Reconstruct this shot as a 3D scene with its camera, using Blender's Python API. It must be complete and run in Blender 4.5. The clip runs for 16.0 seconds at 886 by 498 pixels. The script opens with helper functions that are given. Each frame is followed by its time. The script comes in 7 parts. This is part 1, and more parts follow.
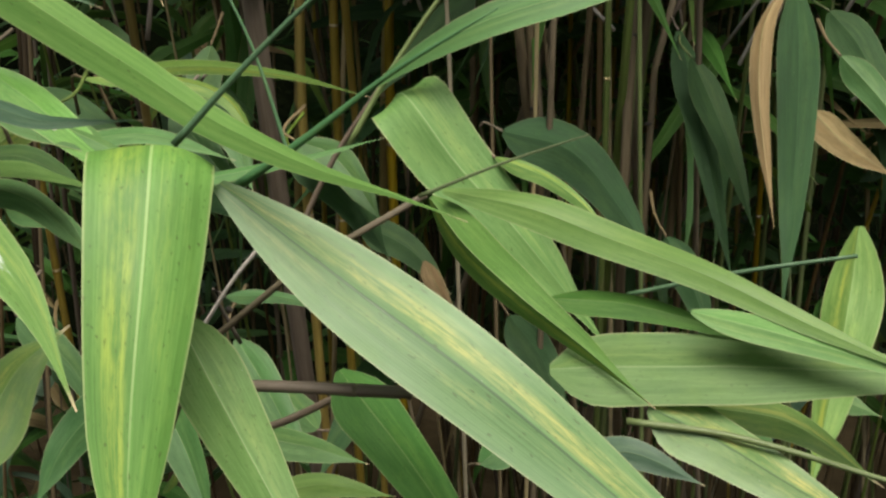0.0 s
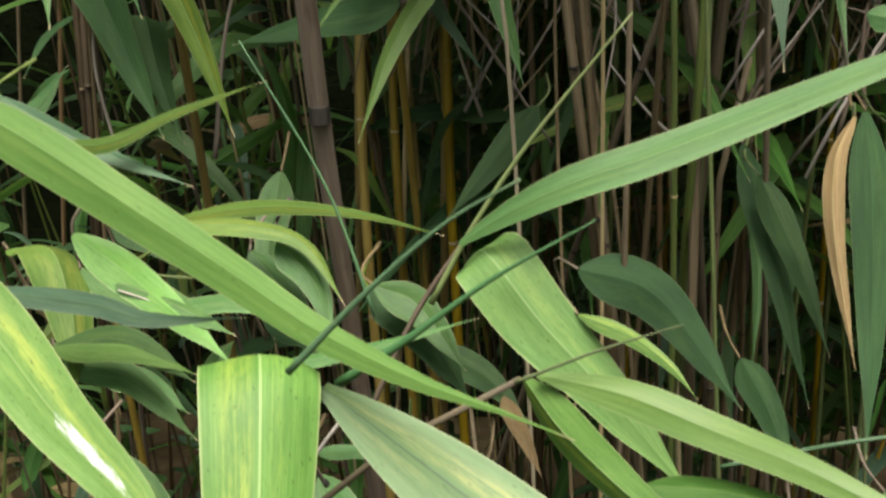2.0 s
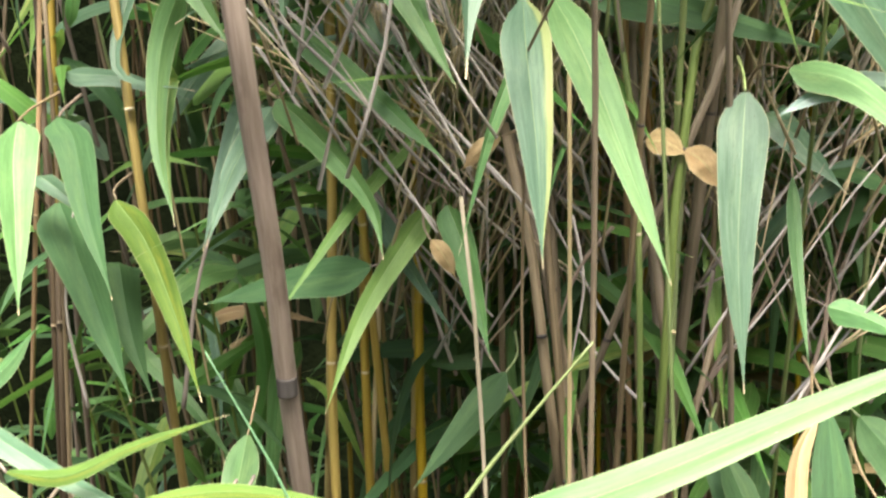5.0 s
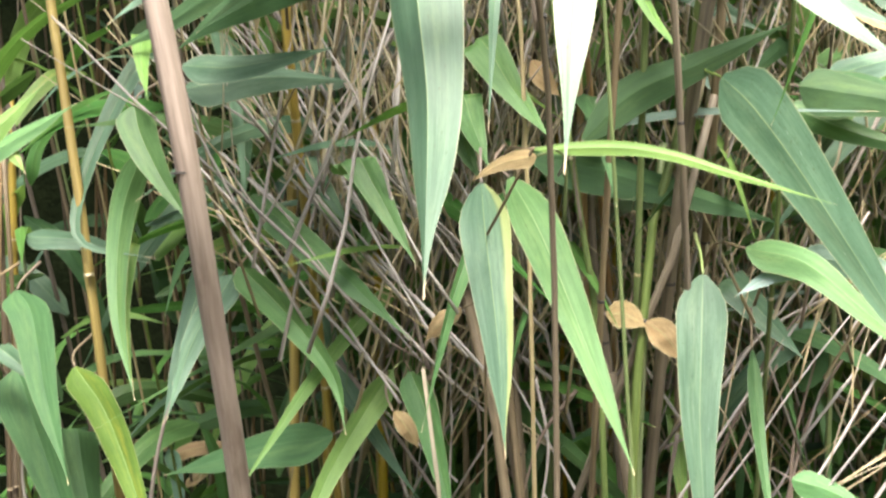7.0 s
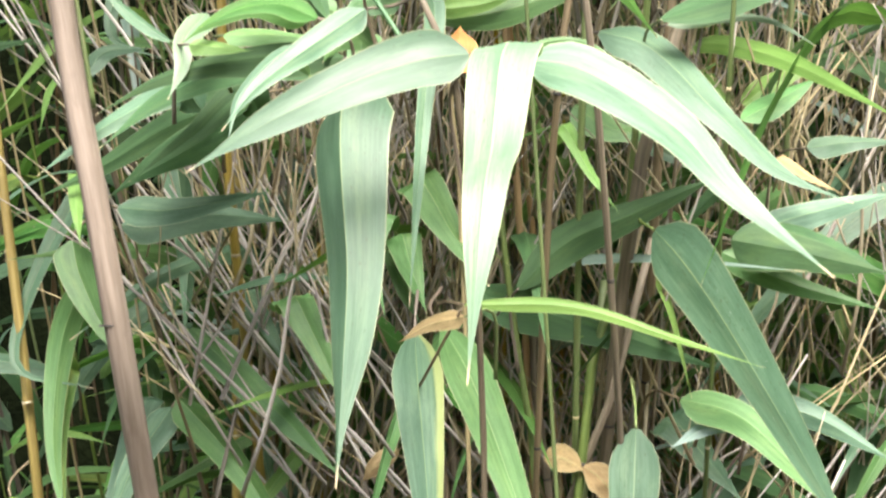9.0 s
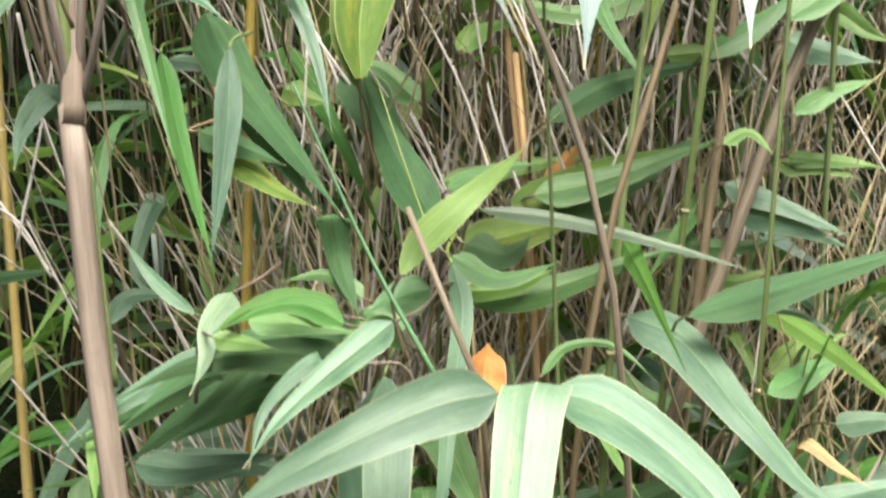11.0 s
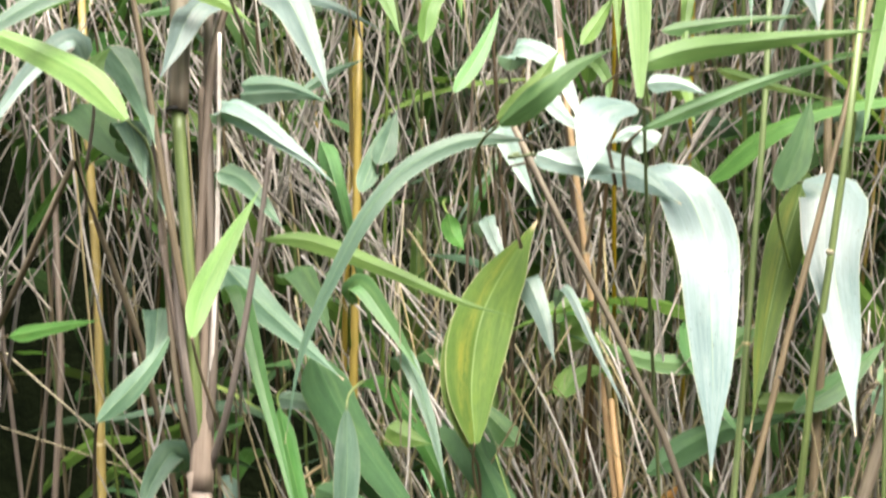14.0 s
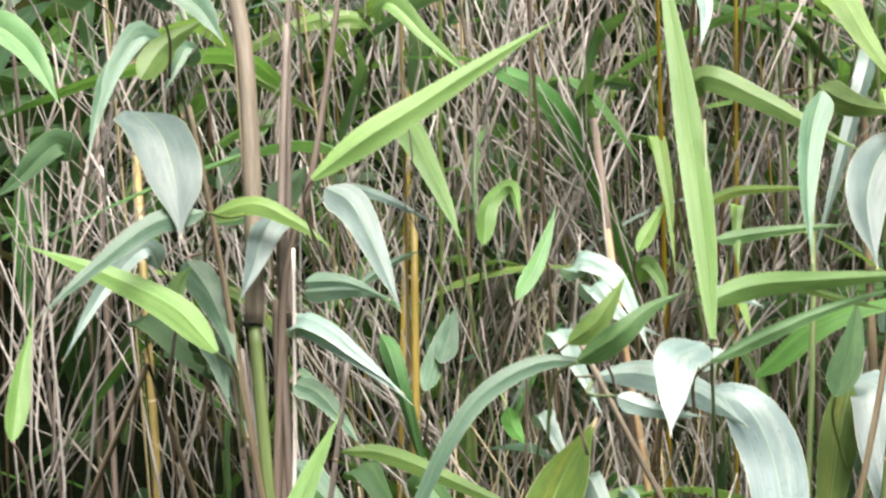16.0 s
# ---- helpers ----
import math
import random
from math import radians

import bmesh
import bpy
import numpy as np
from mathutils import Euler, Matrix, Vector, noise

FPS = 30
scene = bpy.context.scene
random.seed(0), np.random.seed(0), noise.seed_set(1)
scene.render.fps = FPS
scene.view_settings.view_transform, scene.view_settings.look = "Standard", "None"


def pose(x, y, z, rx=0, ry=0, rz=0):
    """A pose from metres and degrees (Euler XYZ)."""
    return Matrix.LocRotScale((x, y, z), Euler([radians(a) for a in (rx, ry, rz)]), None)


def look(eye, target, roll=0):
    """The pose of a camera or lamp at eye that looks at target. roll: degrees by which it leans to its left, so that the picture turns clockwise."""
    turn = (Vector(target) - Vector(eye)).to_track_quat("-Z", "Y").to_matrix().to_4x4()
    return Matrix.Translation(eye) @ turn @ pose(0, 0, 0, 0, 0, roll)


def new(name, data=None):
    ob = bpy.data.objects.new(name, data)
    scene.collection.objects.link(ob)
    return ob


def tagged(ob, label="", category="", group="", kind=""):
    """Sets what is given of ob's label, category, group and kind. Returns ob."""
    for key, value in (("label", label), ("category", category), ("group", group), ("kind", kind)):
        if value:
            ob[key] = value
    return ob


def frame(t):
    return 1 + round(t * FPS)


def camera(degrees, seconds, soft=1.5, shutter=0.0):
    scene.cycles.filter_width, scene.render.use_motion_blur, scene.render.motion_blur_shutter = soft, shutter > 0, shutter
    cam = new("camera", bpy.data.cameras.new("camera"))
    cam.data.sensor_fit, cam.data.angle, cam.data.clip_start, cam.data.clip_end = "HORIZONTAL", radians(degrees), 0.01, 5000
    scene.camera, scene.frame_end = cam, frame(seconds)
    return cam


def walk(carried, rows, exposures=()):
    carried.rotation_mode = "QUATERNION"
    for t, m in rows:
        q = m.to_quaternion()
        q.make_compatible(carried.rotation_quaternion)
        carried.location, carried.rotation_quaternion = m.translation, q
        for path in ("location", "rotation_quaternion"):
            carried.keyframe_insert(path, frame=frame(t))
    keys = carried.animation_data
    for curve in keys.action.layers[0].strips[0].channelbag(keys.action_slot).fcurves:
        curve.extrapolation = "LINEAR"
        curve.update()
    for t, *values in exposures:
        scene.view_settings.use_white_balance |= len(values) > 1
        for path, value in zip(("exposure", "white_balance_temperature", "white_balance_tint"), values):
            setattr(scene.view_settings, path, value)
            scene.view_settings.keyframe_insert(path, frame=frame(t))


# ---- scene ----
cam = camera(42, 16.0, soft=2.4, shutter=0.5)
PATH = [
    (0, (0.145, -0.025, 1.041), (-0.105, 1.927, 0.683), 0.6),
    (0.5, (0.141, -0.022, 1.052), (-0.135, 1.929, 0.708), 0.2),
    (1, (0.135, -0.022, 1.070), (-0.156, 1.927, 0.730), -0.4),
    (1.5, (0.132, -0.023, 1.083), (-0.175, 1.925, 0.755), -0.7),
    (2, (0.119, -0.025, 1.115), (-0.185, 1.922, 0.772), -1.2),
    (2.5, (0.122, -0.019, 1.139), (-0.206, 1.925, 0.799), -1.1),
    (3, (0.122, -0.019, 1.160), (-0.178, 1.935, 0.857), -1.1),
    (3.5, (0.122, -0.022, 1.181), (-0.171, 1.938, 0.909), -0.8),
    (3.7, (0.119, -0.023, 1.181), (-0.164, 1.942, 0.932), -0.5),
    (5.8, (0.134, -0.008, 1.257), (-0.140, 1.969, 1.135), -0.2),
    (6, (0.133, -0.009, 1.263), (-0.131, 1.970, 1.156), -0.4),
    (6.5, (0.130, -0.010, 1.271), (-0.116, 1.974, 1.208), -0.4),
    (7, (0.133, -0.009, 1.276), (-0.088, 1.978, 1.265), -0.9),
    (7.5, (0.133, -0.010, 1.286), (-0.080, 1.978, 1.333), -0.7),
    (8, (0.146, -0.005, 1.298), (-0.035, 1.986, 1.347), -0.5),
    (8.2, (0.149, -0.005, 1.300), (-0.024, 1.987, 1.360), -0.5),
    (10.3, (0.174, -0.001, 1.418), (-0.057, 1.983, 1.524), -0.3),
    (10.5, (0.171, -0.003, 1.431), (-0.057, 1.981, 1.552), 0.0),
    (11, (0.155, -0.005, 1.455), (-0.060, 1.976, 1.627), 1.3),
    (11.5, (0.153, -0.013, 1.478), (-0.075, 1.962, 1.695), 1.6),
    (12, (0.140, -0.022, 1.495), (-0.084, 1.948, 1.762), 1.6),
    (12.5, (0.125, -0.031, 1.511), (-0.115, 1.931, 1.817), 2.1),
    (13, (0.112, -0.039, 1.525), (-0.129, 1.918, 1.858), 2.2),
    (13.5, (0.104, -0.051, 1.546), (-0.133, 1.894, 1.944), 1.6),
    (14, (0.101, -0.059, 1.553), (-0.135, 1.870, 2.026), 1.7),
    (14.5, (0.097, -0.064, 1.564), (-0.100, 1.838, 2.148), -0.5),
    (15, (0.090, -0.076, 1.573), (-0.095, 1.828, 2.157), -0.8),
    (15.5, (0.075, -0.093, 1.600), (-0.128, 1.808, 2.187), -0.4),
    (16, (0.062, -0.113, 1.621), (-0.166, 1.780, 2.225), 0.9),
]
EXPOSURES = [(0.0, 0.42, 6900, 4), (2.0, 0.82, 7000, 5), (3.7, 1.98, 6900, 9), (6.0, 2.48, 6650, 11), (8.2, 2.5, 6550, 11), (10.5, 1.9, 6650, 8), (13.0, 2.04, 6700, 9), (14.5, 1.92, 6600, 10), (16.0, 1.75, 6500, 11)]
walk(cam, [(t, look(eye, target, roll)) for t, eye, target, roll in PATH], EXPOSURES)

# ---- sky and light ----
world = bpy.data.worlds.new("overcast_sky")
scene.world = world
world.use_nodes = True
sky = world.node_tree.nodes.new("ShaderNodeTexSky")
sky.sky_type, sky.sun_disc = "NISHITA", False
sky.sun_elevation, sky.sun_rotation = radians(64), radians(165)
sky.air_density, sky.dust_density, sky.ozone_density = 0.7, 6.0, 0.4
world.node_tree.links.new(sky.outputs[0], world.node_tree.nodes["Background"].inputs[0])
world.node_tree.nodes["Background"].inputs[1].default_value = 0.088
sun = new("sun", bpy.data.lights.new("sun", "SUN"))
sun.data.energy, sun.data.angle, sun.data.color = 4.0, radians(40), (1.0, 0.97, 0.92)
sun.matrix_world = look((0.35, -0.85, 3.85), (0, 0.5, 1.0))


# ---- materials ----
def nodes_of(name):
    mat = bpy.data.materials.new(name)
    mat.use_nodes = True
    nt = mat.node_tree
    nt.nodes.clear()

    def add(kind, **inputs):
        n = nt.nodes.new(kind)
        for key, value in inputs.items():
            if key.startswith("_"):
                set_option(n, key[1:], value)
            else:
                sock = n.inputs[int(key[1:])] if key[0] == "i" and key[1:].isdigit() else n.inputs[key.replace("__", " ")]
                if isinstance(value, bpy.types.NodeSocket):
                    nt.links.new(value, sock)
                else:
                    sock.default_value = value
        return n
    return mat, nt, add


def set_option(n, key, value):
    if key == "operation":
        n.operation = value
    elif key == "data_type":
        n.data_type = value
    elif key == "blend_type":
        n.blend_type = value
    elif key == "clamp":
        n.use_clamp = value


def rgba(c):
    return (c[0], c[1], c[2], 1.0)


def maths(add, op, a, b=0.0, clamp=False):
    return add("ShaderNodeMath", _operation=op, i0=a, i1=b, _clamp=clamp).outputs[0]


def mixed(add, fac, a, b, blend="MIX"):
    n = add("ShaderNodeMix", _data_type="RGBA", _blend_type=blend, i0=fac, i6=a, i7=b)
    return n.outputs[2]


def step(add, x, lo, hi):
    """0 below lo, 1 above hi, smooth between."""
    n = add("ShaderNodeMapRange", i0=x, i1=lo, i2=hi, i3=0.0, i4=1.0)
    n.interpolation_type = "SMOOTHSTEP"
    return n.outputs[0]


def noise_at(add, vec, scale, detail=3.0, rough=0.55, w=None):
    n = add("ShaderNodeTexNoise")
    n.noise_dimensions = "4D" if w is not None else "3D"
    n.inputs["Scale"].default_value, n.inputs["Detail"].default_value = scale, detail
    n.inputs["Roughness"].default_value = rough
    n.id_data.links.new(vec, n.inputs["Vector"])
    if w is not None:
        n.id_data.links.new(w, n.inputs["W"])
    return n.outputs[0]


def leaf_material(name, base, light, blotch, amount=0.0, dry_tip=0.0, gloss=0.42, glow=0.25, pale_edge=0.35, rib_colour=(0.36, 0.46, 0.18), side=0.0, stripe=0.0, rib_strength=0.3, patch=None):
    """A bamboo leaf: parallel veins, pale midrib and margin, blotches along the blade, a dry tip. UV: across, along."""
    mat, nt, add = nodes_of(name)
    uv = add("ShaderNodeUVMap").outputs[0]
    sep = add("ShaderNodeSeparateXYZ", i0=uv)
    u, v = sep.outputs[0], sep.outputs[1]
    rnd = add("ShaderNodeObjectInfo").outputs["Random"]
    w = maths(add, "MULTIPLY", rnd, 37.0)
    stretched = add("ShaderNodeMapping", i0=uv)
    stretched.inputs["Scale"].default_value = (7.0, 4.5, 1.0)
    streaks = add("ShaderNodeMapping", i0=uv)
    streaks.inputs["Scale"].default_value = (46.0, 3.0, 1.0)
    fine = add("ShaderNodeMapping", i0=uv)
    fine.inputs["Scale"].default_value = (26.0, 90.0, 1.0)
    big = noise_at(add, stretched.outputs[0], 1.0, 4.0, 0.62, w)
    vein = noise_at(add, streaks.outputs[0], 1.0, 2.0, 0.6, w)
    speck = noise_at(add, fine.outputs[0], 1.0, 1.0, 0.5, w)
    off = maths(add, "ABSOLUTE", maths(add, "SUBTRACT", u, 0.5))
    # blade colour
    col = mixed(add, step(add, big, 0.3, 0.72), rgba(base), rgba(light))
    col = mixed(add, maths(add, "MULTIPLY", step(add, vein, 0.46, 0.68), 0.18), col, rgba([c * 1.6 + 0.012 for c in light]))
    col = mixed(add, maths(add, "MULTIPLY", step(add, vein, 0.52, 0.3), 0.14), col, rgba([c * 0.5 for c in base]))
    # parallel veins; one half of the blade darkened, painting the fold's uneven light
    lines = maths(add, "SINE", maths(add, "ADD", maths(add, "MULTIPLY", u, 128.0), maths(add, "MULTIPLY", big, 3.0)))
    col = mixed(add, maths(add, "MULTIPLY", step(add, lines, 0.35, 0.95), 0.09), col, rgba([c * 0.45 for c in base]))
    half = maths(add, "GREATER_THAN", maths(add, "MULTIPLY", maths(add, "SUBTRACT", u, 0.5), maths(add, "SUBTRACT", rnd, 0.5)), 0.0)
    col = mixed(add, maths(add, "MULTIPLY", half, 0.16), col, rgba([c * 0.6 for c in base]))
    # weathering: dull smears and small brown flecks
    smear = add("ShaderNodeMapping", i0=uv)
    smear.inputs["Scale"].default_value = (3.0, 9.0, 1.0)
    dull = noise_at(add, smear.outputs[0], 1.0, 5.0, 0.7, w)
    col = mixed(add, maths(add, "MULTIPLY", step(add, dull, 0.5, 0.72), 0.3), col, rgba([light[0] * 1.22 + 0.015, light[1] * 1.14 + 0.01, light[2] * 1.0]))
    col = mixed(add, maths(add, "MULTIPLY", step(add, speck, 0.7, 0.75), 0.5), col, rgba((0.10, 0.075, 0.03)))
    # blotches run beside the midrib
    if amount > 0:
        if side == 0:
            sign = maths(add, "SUBTRACT", maths(add, "MULTIPLY", maths(add, "GREATER_THAN", maths(add, "FRACT", maths(add, "MULTIPLY", rnd, 7.3)), 0.5), 2.0), 1.0)
        else:
            sign = side
        d = maths(add, "MULTIPLY", maths(add, "SUBTRACT", u, 0.5), sign)
        crumbs = add("ShaderNodeMapping", i0=uv)
        crumbs.inputs["Scale"].default_value = (30.0, 34.0, 1.0)
        crumb = noise_at(add, crumbs.outputs[0], 1.0, 4.0, 0.7, w)
        strong = maths(add, "MULTIPLY", step(add, d, 0.02, 0.14), step(add, d, 0.42, 0.16))
        weak = maths(add, "MULTIPLY", step(add, off, 0.44, 0.2), step(add, off, 0.02, 0.12))
        field = maths(add, "ADD", maths(add, "ADD", big, maths(add, "MULTIPLY", maths(add, "SUBTRACT", vein, 0.5), 0.22)), maths(add, "MULTIPLY", maths(add, "SUBTRACT", crumb, 0.5), 0.55))
        b = maths(add, "ADD", maths(add, "MULTIPLY", step(add, field, 0.34, 0.72), strong), maths(add, "MULTIPLY", step(add, field, 0.5, 0.75), maths(add, "MULTIPLY", weak, 0.35)), True)
        col = mixed(add, maths(add, "MULTIPLY", step(add, crumb, 0.5, 0.36), 0.16), col, rgba([c * 0.55 for c in base]))
        col = mixed(add, maths(add, "MULTIPLY", b, amount), col, rgba(blotch))
        dark = maths(add, "MULTIPLY", step(add, speck, 0.64, 0.72), 0.45)
        col = mixed(add, dark, col, rgba([c * 0.35 for c in base]))
    if stripe > 0:
        # one yellowed margin
        edge = maths(add, "ADD", maths(add, "MULTIPLY", maths(add, "SUBTRACT", u, 0.5), side), maths(add, "MULTIPLY", maths(add, "SUBTRACT", big, 0.5), 0.18))
        col = mixed(add, maths(add, "MULTIPLY", step(add, edge, 0.27, 0.37), stripe), col, rgba((0.46, 0.47, 0.14)))
    white = step(add, speck, 0.21, 0.19) if amount > 0 else 0.0
    col = mixed(add, maths(add, "MULTIPLY", white, 0.55), col, rgba((0.5, 0.55, 0.45)))
    # midrib and margin
    rib = maths(add, "MULTIPLY", step(add, off, 0.024 if rib_strength > 0.7 else 0.016, 0.008), step(add, v, 1.0, 0.55))
    col = mixed(add, maths(add, "MULTIPLY", rib, rib_strength), col, rgba(rib_colour))
    if patch:
        # a dried white scar
        du = maths(add, "DIVIDE", maths(add, "SUBTRACT", u, patch[0]), patch[2])
        dv = maths(add, "DIVIDE", maths(add, "SUBTRACT", v, patch[1]), patch[3])
        far = maths(add, "SQRT", maths(add, "ADD", maths(add, "MULTIPLY", du, du), maths(add, "MULTIPLY", dv, dv)))
        far = maths(add, "ADD", far, maths(add, "MULTIPLY", maths(add, "SUBTRACT", crumb, 0.5), 2.6))
        col = mixed(add, maths(add, "MULTIPLY", step(add, far, 1.15, 0.6), 0.85), col, rgba((0.66, 0.70, 0.70)))
    margin = step(add, off, 0.475, 0.492)
    col = mixed(add, maths(add, "MULTIPLY", margin, pale_edge), col, rgba((0.5, 0.48, 0.26)))
    if dry_tip > 0:
        tip = step(add, maths(add, "ADD", v, maths(add, "MULTIPLY", maths(add, "SUBTRACT", big, 0.5), 0.12)), 1.0 - dry_tip, 1.03 - dry_tip * 0.75)
        col = mixed(add, tip, col, rgba((0.46, 0.36, 0.22)))
    vary = add("ShaderNodeHueSaturation", Color=col)
    nt.links.new(maths(add, "ADD", maths(add, "MULTIPLY", rnd, 0.022), 0.492), vary.inputs["Hue"])
    nt.links.new(maths(add, "ADD", maths(add, "MULTIPLY", maths(add, "FRACT", w), 0.5), 0.75), vary.inputs["Value"])
    vary.inputs["Saturation"].default_value = 0.97
    col = vary.outputs[0]
    # relief
    waves = maths(add, "SINE", maths(add, "MULTIPLY", u, 210.0))
    height = maths(add, "ADD", maths(add, "MULTIPLY", waves, 0.10), maths(add, "MULTIPLY", rib, 0.35))
    height = maths(add, "ADD", height, maths(add, "MULTIPLY", vein, 0.7))
    bump = add("ShaderNodeBump", Height=height)
    bump.inputs["Strength"].default_value, bump.inputs["Distance"].default_value = 0.14, 0.0005
    rough = maths(add, "ADD", maths(add, "MULTIPLY", dull, 0.3), maths(add, "ADD", maths(add, "MULTIPLY", vein, 0.2), gloss - 0.14))
    front = add("ShaderNodeBsdfPrincipled", Base__Color=col, Roughness=rough, Normal=bump.outputs[0])
    front.inputs["Specular IOR Level"].default_value = 0.45 if gloss < 0.35 else 0.3 if gloss < 0.5 else 0.2
    warm = mixed(add, 0.3, col, rgba((0.24, 0.45, 0.06)), "MIX")
    back = add("ShaderNodeBsdfTranslucent", Color=warm, Normal=bump.outputs[0])
    mix = add("ShaderNodeMixShader", i0=glow, i1=front.outputs[0], i2=back.outputs[0])
    out = add("ShaderNodeOutputMaterial")
    nt.links.new(mix.outputs[0], out.inputs[0])
    return mat


def stem_material(name, base, light, dirt, rough=0.6, dirt_amount=0.5, joined=False):
    """A cane or twig: long streaks, worn patches, dark flecks. UV: round, metres along."""
    mat, nt, add = nodes_of(name)
    uv = add("ShaderNodeUVMap").outputs[0]
    rnd = add("ShaderNodeNewGeometry").outputs["Random Per Island"] if joined else add("ShaderNodeObjectInfo").outputs["Random"]
    w = maths(add, "MULTIPLY", rnd, 53.0)
    m1 = add("ShaderNodeMapping", i0=uv)
    m1.inputs["Scale"].default_value = (9.0, 14.0, 1.0)
    m2 = add("ShaderNodeMapping", i0=uv)
    m2.inputs["Scale"].default_value = (3.0, 30.0, 1.0)
    streak = noise_at(add, m1.outputs[0], 1.0, 4.0, 0.65, w)
    patch = noise_at(add, m2.outputs[0], 1.0, 3.0, 0.6, w)
    col = mixed(add, step(add, streak, 0.3, 0.7), rgba(base), rgba(light))
    col = mixed(add, maths(add, "MULTIPLY", step(add, patch, 0.56, 0.72), dirt_amount), col, rgba(dirt))
    vary = add("ShaderNodeHueSaturation", Color=col)
    nt.links.new(maths(add, "ADD", maths(add, "MULTIPLY", rnd, 0.5), 0.72), vary.inputs["Value"])
    nt.links.new(maths(add, "ADD", maths(add, "MULTIPLY", maths(add, "FRACT", w), 0.4), 0.75), vary.inputs["Saturation"])
    bump = add("ShaderNodeBump", Height=streak)
    bump.inputs["Strength"].default_value, bump.inputs["Distance"].default_value = 0.5, 0.0008
    b = add("ShaderNodeBsdfPrincipled", Base__Color=vary.outputs[0], Roughness=rough, Normal=bump.outputs[0])
    b.inputs["Specular IOR Level"].default_value = 0.35
    out = add("ShaderNodeOutputMaterial")
    nt.links.new(b.outputs[0], out.inputs[0])
    return mat


def ground_material(name, a, b, scale):
    mat, nt, add = nodes_of(name)
    pos = add("ShaderNodeNewGeometry").outputs["Position"]
    n1 = noise_at(add, pos, scale, 6.0, 0.7)
    n2 = noise_at(add, pos, scale * 9, 3.0, 0.6)
    col = mixed(add, step(add, n1, 0.35, 0.65), rgba(a), rgba(b))
    col = mixed(add, maths(add, "MULTIPLY", n2, 0.5), col, rgba([c * 0.4 for c in a]))
    bump = add("ShaderNodeBump", Height=n2)
    bump.inputs["Strength"].default_value, bump.inputs["Distance"].default_value = 0.8, 0.01
    s = add("ShaderNodeBsdfPrincipled", Base__Color=col, Roughness=0.9, Normal=bump.outputs[0])
    s.inputs["Specular IOR Level"].default_value = 0.0
    out = add("ShaderNodeOutputMaterial")
    nt.links.new(s.outputs[0], out.inputs[0])
    return mat


